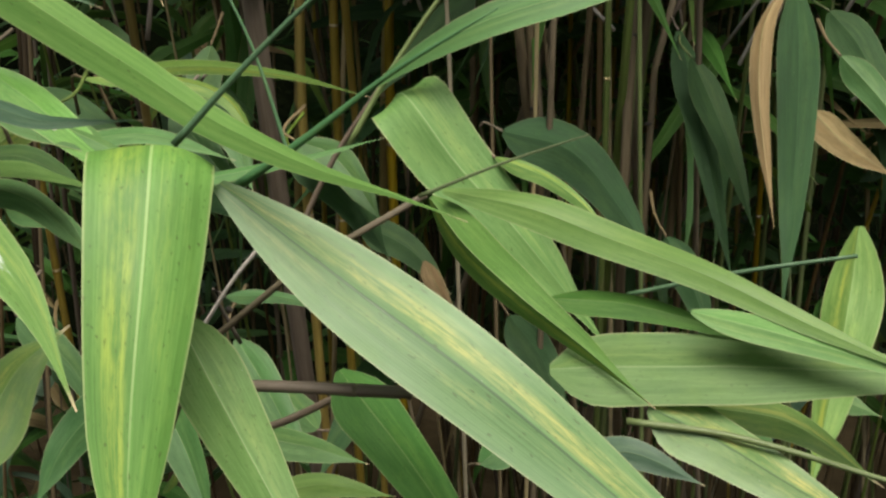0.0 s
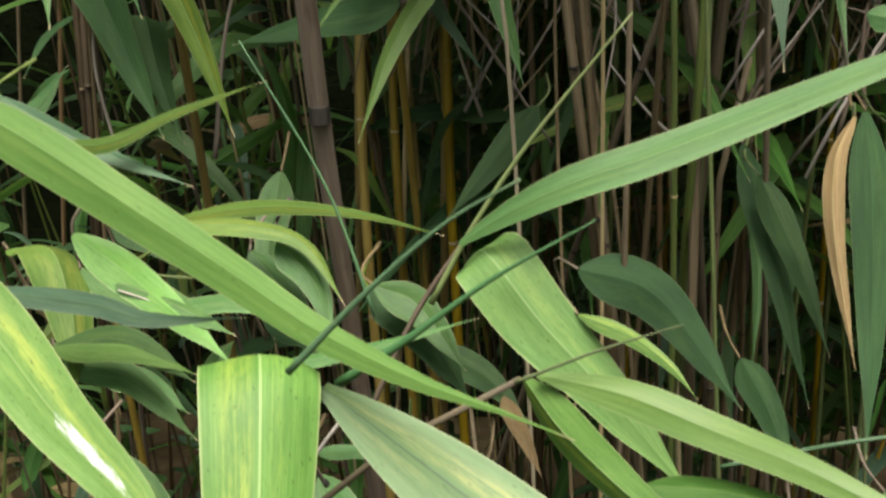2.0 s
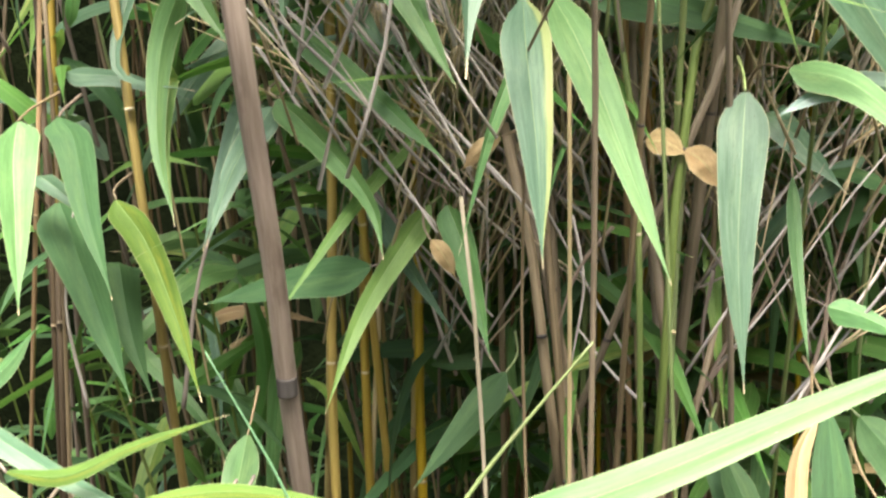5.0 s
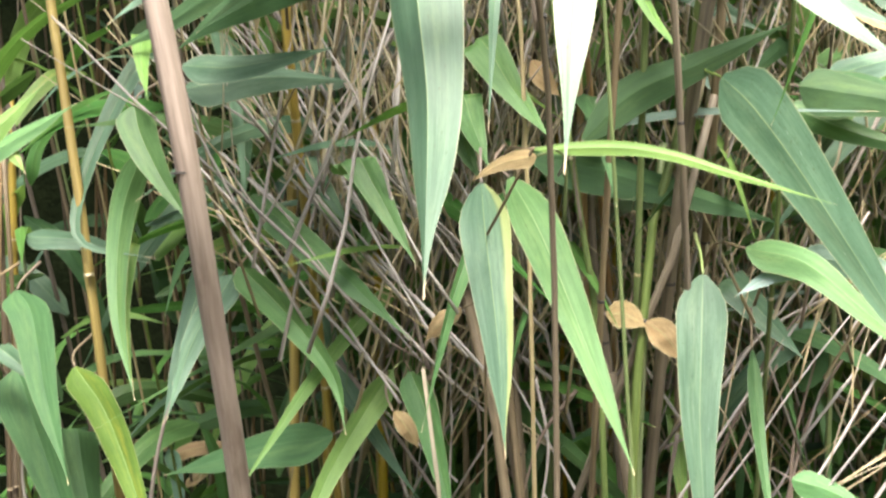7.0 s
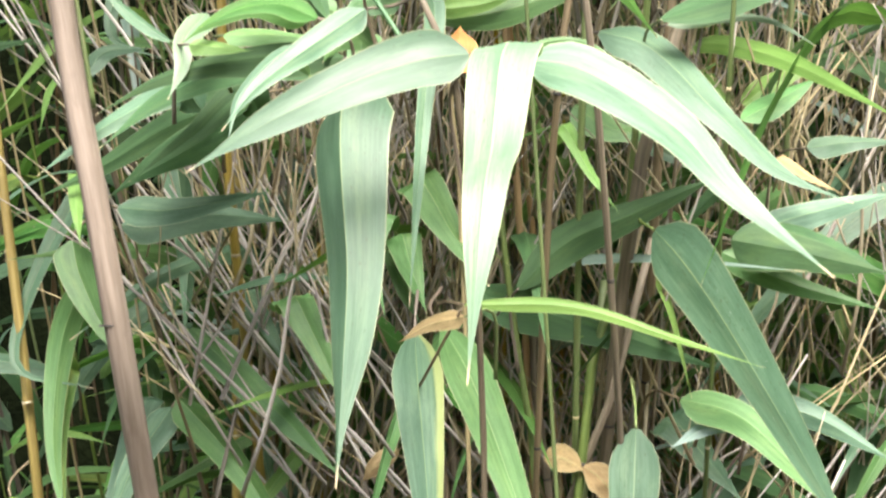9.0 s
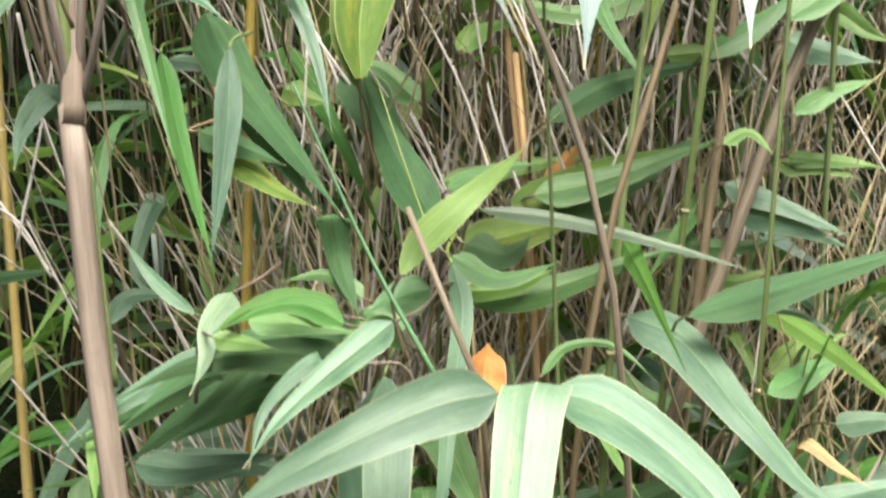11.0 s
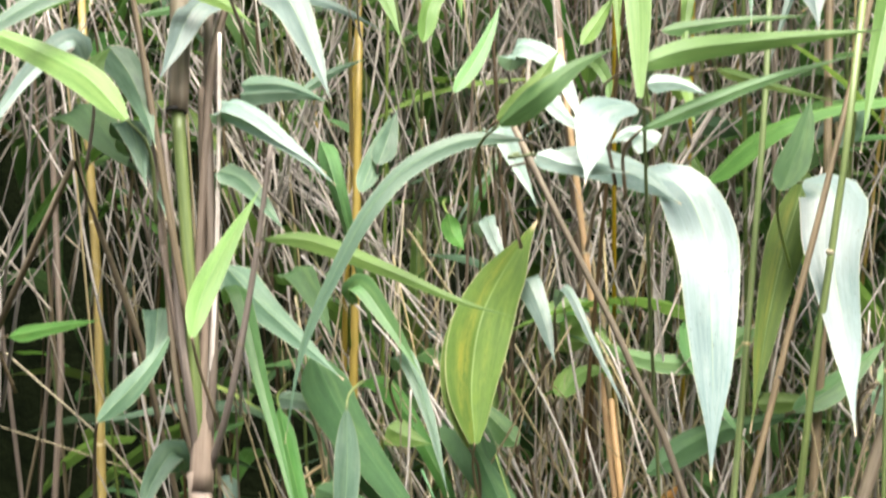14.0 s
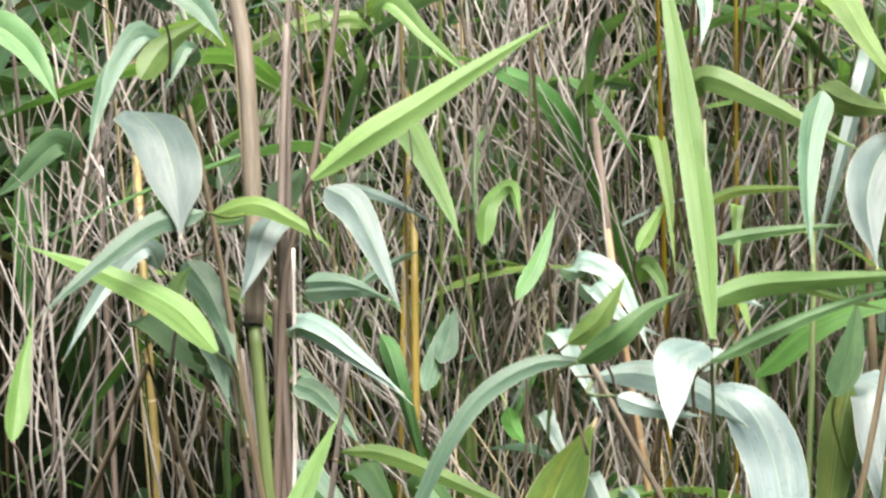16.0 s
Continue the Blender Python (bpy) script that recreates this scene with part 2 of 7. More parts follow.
YELLOW = (0.30, 0.32, 0.06)
LEAF = {
    "green": leaf_material("leaf_green", (0.052, 0.130, 0.036), (0.090, 0.200, 0.062), YELLOW, 0.1, 0.04),
    "blue": leaf_material("leaf_blue_green", (0.046, 0.104, 0.058), (0.092, 0.172, 0.104), YELLOW, 0.07, 0.05, gloss=0.36),
    "lush": leaf_material("leaf_lush_green", (0.042, 0.135, 0.020), (0.078, 0.200, 0.038), YELLOW, 0.06, 0.03, gloss=0.5, pale_edge=0.25, glow=0.3),
    # Own dark green, and shade put into colour on leaves farther back.
    "dark": leaf_material("leaf_dark_shaded_green", (0.025, 0.066, 0.024), (0.046, 0.104, 0.037), YELLOW, 0.05, 0.03, gloss=0.58, pale_edge=0.1, rib_colour=(0.08, 0.15, 0.05)),
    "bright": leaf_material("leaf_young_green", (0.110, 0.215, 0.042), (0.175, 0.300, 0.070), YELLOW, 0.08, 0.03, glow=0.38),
    "broad": leaf_material("leaf_broad_streaked", (0.082, 0.180, 0.030), (0.138, 0.258, 0.054), (0.34, 0.38, 0.05), 0.65, 0.05, gloss=0.4, side=1.0, rib_strength=0.6),
    "greyed": leaf_material("leaf_greyed_streaked", (0.092, 0.205, 0.052), (0.162, 0.290, 0.095), (0.50, 0.47, 0.13), 0.8, 0.05, gloss=0.33, side=-1.0, rib_colour=(0.05, 0.09, 0.04), rib_strength=0.75),
    "scarred": leaf_material("leaf_scarred", (0.095, 0.20, 0.040), (0.165, 0.295, 0.078), (0.36, 0.40, 0.06), 0.5, 0.05, gloss=0.5, patch=(0.50, 0.62, 0.10, 0.09)),
    "margined": leaf_material("leaf_yellow_margin", (0.058, 0.125, 0.070), (0.110, 0.200, 0.120), YELLOW, 0.07, 0.05, gloss=0.4, side=-1.0, stripe=0.5),
    "mottled": leaf_material("leaf_mottled", (0.095, 0.20, 0.040), (0.165, 0.295, 0.078), (0.36, 0.40, 0.06), 0.75, 0.05, gloss=0.4),
    "mossy": leaf_material("leaf_dull_green", (0.086, 0.190, 0.046), (0.148, 0.272, 0.080), (0.30, 0.34, 0.08), 0.2, 0.04, gloss=0.46, rib_colour=(0.30, 0.40, 0.18), rib_strength=0.5),
    "yellow": leaf_material("leaf_yellowing", (0.08, 0.17, 0.03), (0.15, 0.24, 0.045), (0.34, 0.34, 0.07), 0.6, 0.09),
    "olive": leaf_material("leaf_olive", (0.047, 0.092, 0.012), (0.080, 0.136, 0.017), (0.24, 0.20, 0.02), 0.4, 0.06, gloss=0.58, glow=0.18),
    # Pale kind: the sky's reflection on glossy blades is put into the colour.
    "pale": leaf_material("leaf_skylit_pale", (0.13, 0.210, 0.170), (0.21, 0.300, 0.262), (0.46, 0.46, 0.24), 0.12, 0.05, gloss=0.28),
    # Green raised above the young kind so the near leaves look more lit.
    "lifted": leaf_material("leaf_lifted_green", (0.105, 0.245, 0.040), (0.185, 0.350, 0.078), YELLOW, 0.1, 0.03, gloss=0.3, glow=0.3),
    "celadon": leaf_material("leaf_celadon_green", (0.080, 0.148, 0.086), (0.132, 0.208, 0.132), (0.44, 0.46, 0.2), 0.15, 0.05, gloss=0.33, rib_colour=(0.42, 0.50, 0.26), rib_strength=0.5),
    # Slate, glare and sheen also carry painted sky sheen in their base colour.
    "slate": leaf_material("leaf_slate_skylit", (0.076, 0.120, 0.106), (0.126, 0.178, 0.162), (0.4, 0.42, 0.26), 0.1, 0.04, gloss=0.36),
    "glare": leaf_material("leaf_painted_glare", (0.100, 0.165, 0.150), (0.178, 0.252, 0.238), (0.5, 0.5, 0.3), 0.14, 0.05, gloss=0.27),
    "sheen": leaf_material("leaf_painted_sheen", (0.064, 0.122, 0.060), (0.108, 0.178, 0.094), (0.40, 0.42, 0.2), 0.1, 0.05, gloss=0.34),
    "dry": leaf_material("leaf_dry", (0.19, 0.13, 0.06), (0.34, 0.25, 0.13), (0.20, 0.11, 0.04), 0.5, 0.0, gloss=0.65, glow=0.15),
    "orange": leaf_material("leaf_rusty", (0.28, 0.110, 0.024), (0.36, 0.155, 0.038), (0.2, 0.08, 0.02), 0.0, 0.0, gloss=0.6, glow=0.15),
}
STEM = {
    "tan": stem_material("cane_tan", (0.120, 0.093, 0.071), (0.208, 0.166, 0.131), (0.075, 0.052, 0.036)),
    # Dark brown put on deeper canes in place of the shade there.
    "brown": stem_material("cane_shaded_brown", (0.052, 0.034, 0.015), (0.118, 0.078, 0.034), (0.025, 0.018, 0.010)),
    "grey": stem_material("cane_grey_brown", (0.10, 0.076, 0.044), (0.20, 0.156, 0.096), (0.06, 0.043, 0.027)),
    "straw": stem_material("twig_straw", (0.34, 0.275, 0.15), (0.50, 0.42, 0.26), (0.16, 0.11, 0.07)),
    "yellow": stem_material("cane_yellow", (0.245, 0.168, 0.020), (0.345, 0.250, 0.034), (0.17, 0.13, 0.03), 0.4),
    "orange": stem_material("cane_orange", (0.36, 0.185, 0.045), (0.46, 0.27, 0.08), (0.30, 0.2, 0.08), 0.45),
    "green": stem_material("cane_green", (0.080, 0.120, 0.032), (0.145, 0.195, 0.055), (0.17, 0.155, 0.075), 0.4),
    "spear": stem_material("rolled_leaf_green", (0.045, 0.11, 0.05), (0.08, 0.17, 0.075), (0.12, 0.17, 0.06), 0.4),
    "dead": stem_material("dead_twigs", (0.125, 0.106, 0.086), (0.50, 0.45, 0.39), (0.05, 0.036, 0.022), 0.7, 0.6, joined=True),
    "withered": stem_material("withered_twigs", (0.150, 0.122, 0.066), (0.49, 0.415, 0.25), (0.06, 0.04, 0.02), 0.7, 0.5, joined=True),
    "bleached": stem_material("bleached_twigs", (0.185, 0.162, 0.138), (0.58, 0.535, 0.49), (0.07, 0.05, 0.03), 0.65, 0.5),
    "black": stem_material("node_black", (0.02, 0.018, 0.016), (0.05, 0.045, 0.04), (0.10, 0.09, 0.07), 0.7),
}
SOIL = ground_material("leaf_litter_soil", (0.014, 0.011, 0.006), (0.034, 0.026, 0.015), 3.0)
# Near-black colour stands in for the shade far inside the thicket.
SHADE_SHEET = ground_material("painted_deep_shade", (0.002, 0.003, 0.0015), (0.005, 0.007, 0.003), 5.0)


# ---- builders ----
def spline(points, n):
    """Points along a smooth curve through the given ones, at even steps of length."""
    p = [Vector(q) for q in points]
    if len(p) == 2:
        p = [p[0], (p[0] + p[1]) / 2, p[1]]
    p = [2 * p[0] - p[1]] + p + [2 * p[-1] - p[-2]]
    fine = []
    for k in range(1, len(p) - 2):
        a, b, c, d = p[k - 1:k + 3]
        # knots spaced by the root of each span, so that a short span beside a long one does not buckle
        t1 = max((b - a).length, 1e-7) ** 0.5
        t2 = t1 + max((c - b).length, 1e-7) ** 0.5
        t3 = t2 + max((d - c).length, 1e-7) ** 0.5
        for s in range(12):
            t = t1 + (t2 - t1) * s / 12
            ab, bc, cd = a.lerp(b, t / t1), b.lerp(c, (t - t1) / (t2 - t1)), c.lerp(d, (t - t2) / (t3 - t2))
            abc, bcd = ab.lerp(bc, t / t2), bc.lerp(cd, (t - t1) / (t3 - t1))
            fine.append(abc.lerp(bcd, (t - t1) / (t2 - t1)))
    fine.append(p[-2])
    run = [0.0]
    for a, b in zip(fine, fine[1:]):
        run.append(run[-1] + (b - a).length)
    out, k = [], 0
    for i in range(n + 1):
        want = run[-1] * i / n
        while k < len(fine) - 2 and run[k + 1] < want:
            k += 1
        f = (want - run[k]) / max(run[k + 1] - run[k], 1e-9)
        out.append(fine[k].lerp(fine[k + 1], min(max(f, 0), 1)))
    return out, run[-1]


def mesh_object(name, verts, faces, uvs, material, parent, place, smooth=True, crease=None):
    """crease: (columns, column) of a grid of vertices, along which the shading breaks."""
    me = bpy.data.meshes.new(name)
    me.from_pydata(verts, [], faces)
    if crease:
        ends = np.empty(len(me.edges) * 2, dtype=np.int32)
        me.edges.foreach_get("vertices", ends)
        on = (ends.reshape(-1, 2) % crease[0] == crease[1]).all(axis=1)
        sharp = me.attributes.new("sharp_edge", "BOOLEAN", "EDGE")
        sharp.data.foreach_set("value", on)
    layer = me.uv_layers.new(name="UVMap")
    flat = [c for f in faces for i in f for c in uvs[i]]
    layer.data.foreach_set("uv", flat)
    if smooth:
        me.polygons.foreach_set("use_smooth", [len(f) == 4 for f in faces])
    me.materials.append(material)
    ob = new(name, me)
    ob.location = place
    if parent:
        ob.parent = parent
        ob.location = Vector(place) - parent.location
    return ob


def blade_width(v, belly, tail):
    """Outline of a lanceolate blade: quick swell from the base, near-parallel sides, long taper to a thread-like tip."""
    swell = 1 - (1 - min(v / belly, 1.0)) ** 2.4
    taper = (1 - v ** (0.9 * tail)) ** 0.95
    e = min(max((v - 0.72) / 0.26, 0), 1)
    return max(0.018, (0.14 + 0.86 * swell) * taper * (1 - 0.58 * e * e * (3 - 2 * e)))


RNG = random.Random(7)


def blade(points, width, normal, fold=0.32, belly=0.24, tail=2.0, twist=0.0, wave=0.05, crease=1.0, n=22, across=6):
    """Vertices of a leaf about its base: a ribbon on a curve, folded along the midrib, with a faint wave."""
    line, length = spline(points, n)
    base = line[0].copy()
    n0 = Vector(normal).normalized()
    verts, uvs, faces = [], [], []
    phase = RNG.uniform(0, 6.28)
    lean, curl = RNG.uniform(-0.12, 0.12), RNG.uniform(0.0, 0.16)
    middle = (line[n * 2 // 3] - line[n // 3]).normalized()
    side = middle.cross(n0).normalized()
    for i, c in enumerate(line):
        t = (line[min(i + 1, n)] - line[max(i - 1, 0)]).normalized()
        v = i / n
        s = t.cross(n0)
        if s.length < 0.45:
            s = side - t * side.dot(t)
        s.normalize()
        if s.dot(side) < 0:
            s = -s
        side = s
        nn = s.cross(t).normalized()
        a = radians(twist) * (v - 0.5)
        s, nn = s * math.cos(a) + nn * math.sin(a), nn * math.cos(a) - s * math.sin(a)
        half = width * 0.55 * blade_width(v, belly, tail)
        for j in range(across + 1):
            u = j / across * 2 - 1
            lift = (curl * u ** 4 - (fold + lean * u) * abs(u) ** crease) * half + wave * half * u * math.sin(phase + v * 11) + 0.5 * wave * half * math.sin(phase * 2 + v * 17 + 2 * u)
            p = c + s * (u * half) + nn * lift - base
            verts.append(p[:])
            uvs.append((j / across, v))
    for i in range(n):
        for j in range(across):
            a = i * (across + 1) + j
            faces.append((a, a + 1, a + across + 2, a + across + 1))
    return verts, faces, uvs, base


def leaf(plant, kind, width, normal, points, label="", petiole=True, name="leaf", **shape):
    drop = Vector(points[1]) - Vector(points[0])
    if petiole and shape.get("belly", 0.24) < 0.104 and drop.z < -0.35 * drop.length:
        # the blade leaves its sheath outwards and bends down over an elbow
        a = Vector(points[0])
        points = [(a + Vector((-drop.x * 0.25, 0.016, -0.010)))[:], (a + Vector((0, 0.005, 0.0005)))[:]] + list(points[1:])
        shape["belly"] = min(shape["belly"], 0.11)
    verts, faces, uvs, base = blade(points, width, normal, **shape)
    across = shape.get("across", 6)
    ob = mesh_object(name, verts, faces, uvs, LEAF[kind], plant, base, crease=(across + 1, across // 2))
    if label:
        ob["label"] = label
    if petiole:
        # the short stalk and branchlet that carry the blade
        t = (Vector(points[1]) - Vector(points[0])).normalized()
        q = base - t * 0.012 + Vector((RNG.uniform(-0.004, 0.004), 0.016, 0))
        way = [base - t * 0.0005, q, q + Vector((RNG.uniform(-0.006, 0.006), 0.03, 0.012))] if t.z < -0.3 else [base - t * 0.0005, q, q + Vector((RNG.uniform(-0.01, 0.01), RNG.uniform(0.01, 0.03), -RNG.uniform(0.02, 0.045)))]
        v, f, u, foot = tube(way, 0.0007, 0.0012, sides=6, n=8)
        stalk = mesh_object("petiole", v, f, u, STEM[RNG.choice(("green", "grey", "grey", "tan"))], None, (0, 0, 0))
        stalk.parent = ob
        stalk.location = foot - base
    return ob


def tube(points, r0, r1, sides=8, n=16, joints=()):
    """A round stem on a curve, with swollen rings at the joints (shares of its length)."""
    line, length = spline(points, n)
    base = line[0].copy()
    stations = [(i / n, 0) for i in range(n + 1)]
    for j in joints:
        w = 0.004 / length
        stations += [(j - 1.6 * w, 0), (j - 0.5 * w, 0.07), (j + 0.1 * w, -0.05), (j + 0.7 * w, 0.06), (j + 1.8 * w, 0)]
    stations = sorted((s, b) for s, b in stations if 0 <= s <= 1)
    verts, uvs, faces = [], [], []
    for s, bulge in stations:
        f = s * n
        i = min(int(f), n - 1)
        c = line[i].lerp(line[i + 1], f - i)
        t = (line[i + 1] - line[i]).normalized()
        x = t.cross(Vector((0.31, -0.9, 0.29)) if abs(t.y) < 0.9 else Vector((1, 0, 0))).normalized()
        y = t.cross(x)
        r = (r0 + (r1 - r0) * s) * (1 + bulge)
        for k in range(sides + 1):
            a = 2 * math.pi * k / sides
            verts.append((c - base + (x * math.cos(a) + y * math.sin(a)) * r)[:])
            uvs.append((k / sides, s * length))
    m = sides + 1
    for i in range(len(stations) - 1):
        for k in range(sides):
            a = i * m + k
            faces.append((a, a + 1, a + m + 1, a + m))
    faces.append(tuple(range(sides - 1, -1, -1)))
    last = (len(stations) - 1) * m
    faces.append(tuple(range(last, last + sides)))
    return verts, faces, uvs, base


RING = {"brown": "grey", "tan": "grey", "grey": "black", "withered": "grey", "yellow": "straw", "orange": "straw", "green": "straw", "straw": "grey", "spear": "green", "black": "black", "dead": "grey", "bleached": "grey"}


def stem(plant, name, kind, r0, r1, points, label="", joints=(), **shape):
    verts, faces, uvs, base = tube(points, r0, r1, joints=joints, **shape)
    ob = mesh_object(name, verts, faces, uvs, STEM[kind], plant, base)
    if label:
        ob["label"] = label
    for j in joints:
        # a thin raised ring at each joint
        line, length = spline(points, 200)
        i = min(max(int(j * 200), 1), 198)
        t = (line[i + 1] - line[i]).normalized()
        r = (r0 + (r1 - r0) * j) * 1.05
        v, f, u, foot = tube([line[i] - t * 0.0009, line[i], line[i] + t * 0.0009], r, r * 0.98, sides=10, n=3)
        mesh_object("node_ring", v, f, u, STEM[RING[kind]], plant, foot)
    return ob


def plant_at(x, y, label, group="bamboo plants of the thicket"):
    """An Empty on the soil that holds the parts of one plant."""
    ob = new("bamboo_plant")
    ob.location = (x, y, 0)
    return tagged(ob, label, "bamboo", group)


# ---- ground and far shade ----
def sheet(name, verts, material, label, category):
    me = bpy.data.meshes.new(name)
    me.from_pydata(verts, [], [tuple(range(len(verts)))])
    me.materials.append(material)
    return tagged(new(name, me), label, category, kind="structure")


bm = bmesh.new()
bmesh.ops.create_grid(bm, x_segments=60, y_segments=60, size=1.0)
for v in bm.verts:
    v.co.x, v.co.y = v.co.x * 40 * abs(v.co.x) ** 1.5, v.co.y * 40 * abs(v.co.y) ** 1.5
    v.co.z = 0.03 * noise.noise(v.co * 1.7) - 0.02
me = bpy.data.meshes.new("ground")
bm.to_mesh(me)
bm.free()
me.materials.append(SOIL)
tagged(new("ground", me), "dark soil strewn with dead bamboo leaf litter", "ground", kind="structure")

# ---- the plants in front ----

p = plant_at(-0.020, 0.620, "leaning green bamboo shoot with broad mottled yellow-green leaves")
stem(p, "culm", "grey", 0.0028, 0.0014, [(-0.250, 0.620, -0.010), (-0.025, 0.460, 0.908), (0.014, 0.455, 0.937), (0.045, 0.450, 0.963), (0.078, 0.440, 0.978)], joints=(0.8, 0.9))
leaf(p, "broad", 0.0461, (0.27, -0.53, 0.80), [(-0.045, 0.460, 0.972), (-0.026, 0.410, 0.992), (-0.014, 0.378, 1.001), (-0.007, 0.350, 0.968), (-0.002, 0.320, 0.914), (0.006, 0.290, 0.843)], belly=0.42, tail=2.6, fold=0.34, crease=2.4, across=8, petiole=False, label="broad arched leaf streaked with yellow")
leaf(p, "greyed", 0.0380, (0.22, -0.76, 0.61), [(0.005, 0.395, 0.986), (0.058, 0.385, 0.951), (0.109, 0.370, 0.920), (0.169, 0.355, 0.877), (0.252, 0.330, 0.816)], belly=0.38, tail=2.2, fold=0.16, across=8, petiole=False, label="long leaf blotched with yellow beside its midrib")
leaf(p, "lifted", 0.0220, (-0.09, -0.76, 0.64), [(-0.171, 0.420, 1.108), (-0.121, 0.415, 1.082), (-0.073, 0.410, 1.053), (-0.048, 0.405, 1.039), (-0.022, 0.395, 1.026), (0.002, 0.387, 1.013), (0.026, 0.380, 1.003), (0.052, 0.373, 0.994), (0.077, 0.366, 0.988), (0.104, 0.360, 0.980)], belly=0.22, tail=1.9, fold=0.5, crease=1.0, wave=0.01, petiole=False)
leaf(p, "lifted", 0.0175, (-0.14, -0.82, 0.55), [(0.085, 0.440, 0.980), (0.121, 0.431, 0.975), (0.152, 0.420, 0.966), (0.190, 0.405, 0.955), (0.227, 0.388, 0.941), (0.272, 0.370, 0.925)], belly=0.35, tail=1.9, fold=0.3, petiole=False)
leaf(p, "broad", 0.0226, (-0.50, -0.85, 0.18), [(0.079, 0.446, 0.976), (0.096, 0.430, 0.959), (0.119, 0.410, 0.944), (0.145, 0.395, 0.928), (0.171, 0.382, 0.910)], belly=0.3, tail=1.5, fold=0.5, petiole=False)
leaf(p, "mossy", 0.0377, (0.17, -0.88, 0.45), [(0.043, 0.560, 1.009), (0.053, 0.535, 1.015), (0.079, 0.525, 0.984), (0.109, 0.520, 0.953), (0.138, 0.516, 0.919), (0.156, 0.513, 0.897)], belly=0.2, tail=2.4, petiole=False, label="mottled leaf bent over near its base")
leaf(p, "green", 0.0215, (-0.30, -0.87, 0.40), [(0.040, 0.535, 1.019), (0.059, 0.530, 1.032), (0.094, 0.525, 1.050), (0.134, 0.530, 1.063), (0.251, 0.570, 1.105), (0.359, 0.600, 1.144)], belly=0.4, tail=1.9, fold=0.25, petiole=False)
leaf(p, "mossy", 0.0305, (-0.10, -0.60, 0.80), [(0.132, 0.397, 0.919), (0.169, 0.397, 0.922), (0.220, 0.395, 0.924), (0.296, 0.389, 0.926)], belly=0.14, tail=2.6, fold=0.15, petiole=False, label="broad green leaf lying level")
leaf(p, "lush", 0.0141, (-0.08, -0.60, 0.80), [(0.130, 0.421, 0.941), (0.161, 0.416, 0.941), (0.199, 0.408, 0.934), (0.221, 0.402, 0.929)], belly=0.2, petiole=False)
leaf(p, "mossy", 0.0122, (-0.14, -0.75, 0.64), [(0.183, 0.394, 0.944), (0.216, 0.388, 0.938), (0.248, 0.380, 0.931), (0.272, 0.372, 0.924)], belly=0.3, petiole=False)
leaf(p, "greyed", 0.0236, (-0.05, -0.70, 0.70), [(0.169, 0.388, 0.909), (0.193, 0.380, 0.900), (0.222, 0.368, 0.887), (0.254, 0.355, 0.872)], belly=0.2, petiole=False)
leaf(p, "yellow", 0.0171, (0.06, -0.77, 0.63), [(0.194, 0.426, 0.898), (0.226, 0.423, 0.894), (0.260, 0.411, 0.874)], belly=0.3, petiole=False)
leaf(p, "mottled", 0.0301, (-0.56, -0.65, 0.52), [(0.270, 0.528, 0.957), (0.263, 0.508, 0.918), (0.243, 0.464, 0.847)], belly=0.4, petiole=False)
leaf(p, "lush", 0.0274, (0.15, -0.60, 0.78), [(0.040, 0.446, 0.900), (0.065, 0.430, 0.878), (0.092, 0.405, 0.856), (0.119, 0.385, 0.831)], belly=0.2, fold=0.25, petiole=False)
leaf(p, "mossy", 0.0283, (-0.10, -0.75, 0.65), [(-0.015, 0.400, 0.933), (0.006, 0.385, 0.906), (0.034, 0.360, 0.877), (0.064, 0.335, 0.844)], belly=0.25, fold=0.2, petiole=False)
leaf(p, "scarred", 0.0296, (0.13, -0.73, 0.67), [(-0.160, 0.387, 1.050), (-0.110, 0.364, 1.010), (-0.082, 0.349, 0.987), (-0.044, 0.335, 0.955), (-0.019, 0.318, 0.920)], belly=0.35, tail=2.2, fold=0.2, petiole=False, label="leaf with a white dried patch")
leaf(p, "yellow", 0.0305, (0.18, -0.71, 0.68), [(-0.076, 0.344, 0.883), (-0.070, 0.374, 0.914), (-0.056, 0.393, 0.929)], belly=0.4, petiole=False)
stem(p, "rolled_leaf", "spear", 0.0014, 0.0004, [(0.005, 0.350, 1.005), (0.036, 0.345, 1.036), (0.064, 0.340, 1.060), (0.088, 0.335, 1.074)])
stem(p, "rolled_leaf", "spear", 0.0021, 0.0003, [(0.007, 0.410, 0.983), (0.035, 0.405, 1.002), (0.070, 0.400, 1.028), (0.110, 0.395, 1.052)])
stem(p, "twig", "green", 0.0009, 0.0003, [(0.076, 0.435, 0.978), (0.111, 0.433, 0.993), (0.144, 0.430, 1.005)])
stem(p, "rolled_leaf", "spear", 0.0012, 0.0004, [(-0.010, 0.560, 0.976), (-0.033, 0.560, 1.043), (-0.077, 0.560, 1.121)])
stem(p, "twig", "green", 0.0017, 0.0006, [(0.024, 0.540, 0.987), (0.043, 0.545, 1.022), (0.070, 0.550, 1.063), (0.124, 0.557, 1.130)])
stem(p, "twig", "tan", 0.0016, 0.0013, [(-0.013, 0.560, 0.925), (0.014, 0.550, 0.979), (0.043, 0.545, 1.022)])
stem(p, "twig", "tan", 0.0023, 0.0026, [(-0.010, 0.405, 0.903), (0.027, 0.400, 0.906), (0.059, 0.400, 0.906), (0.079, 0.400, 0.906)], joints=(0.75,), label="dry brown twig")
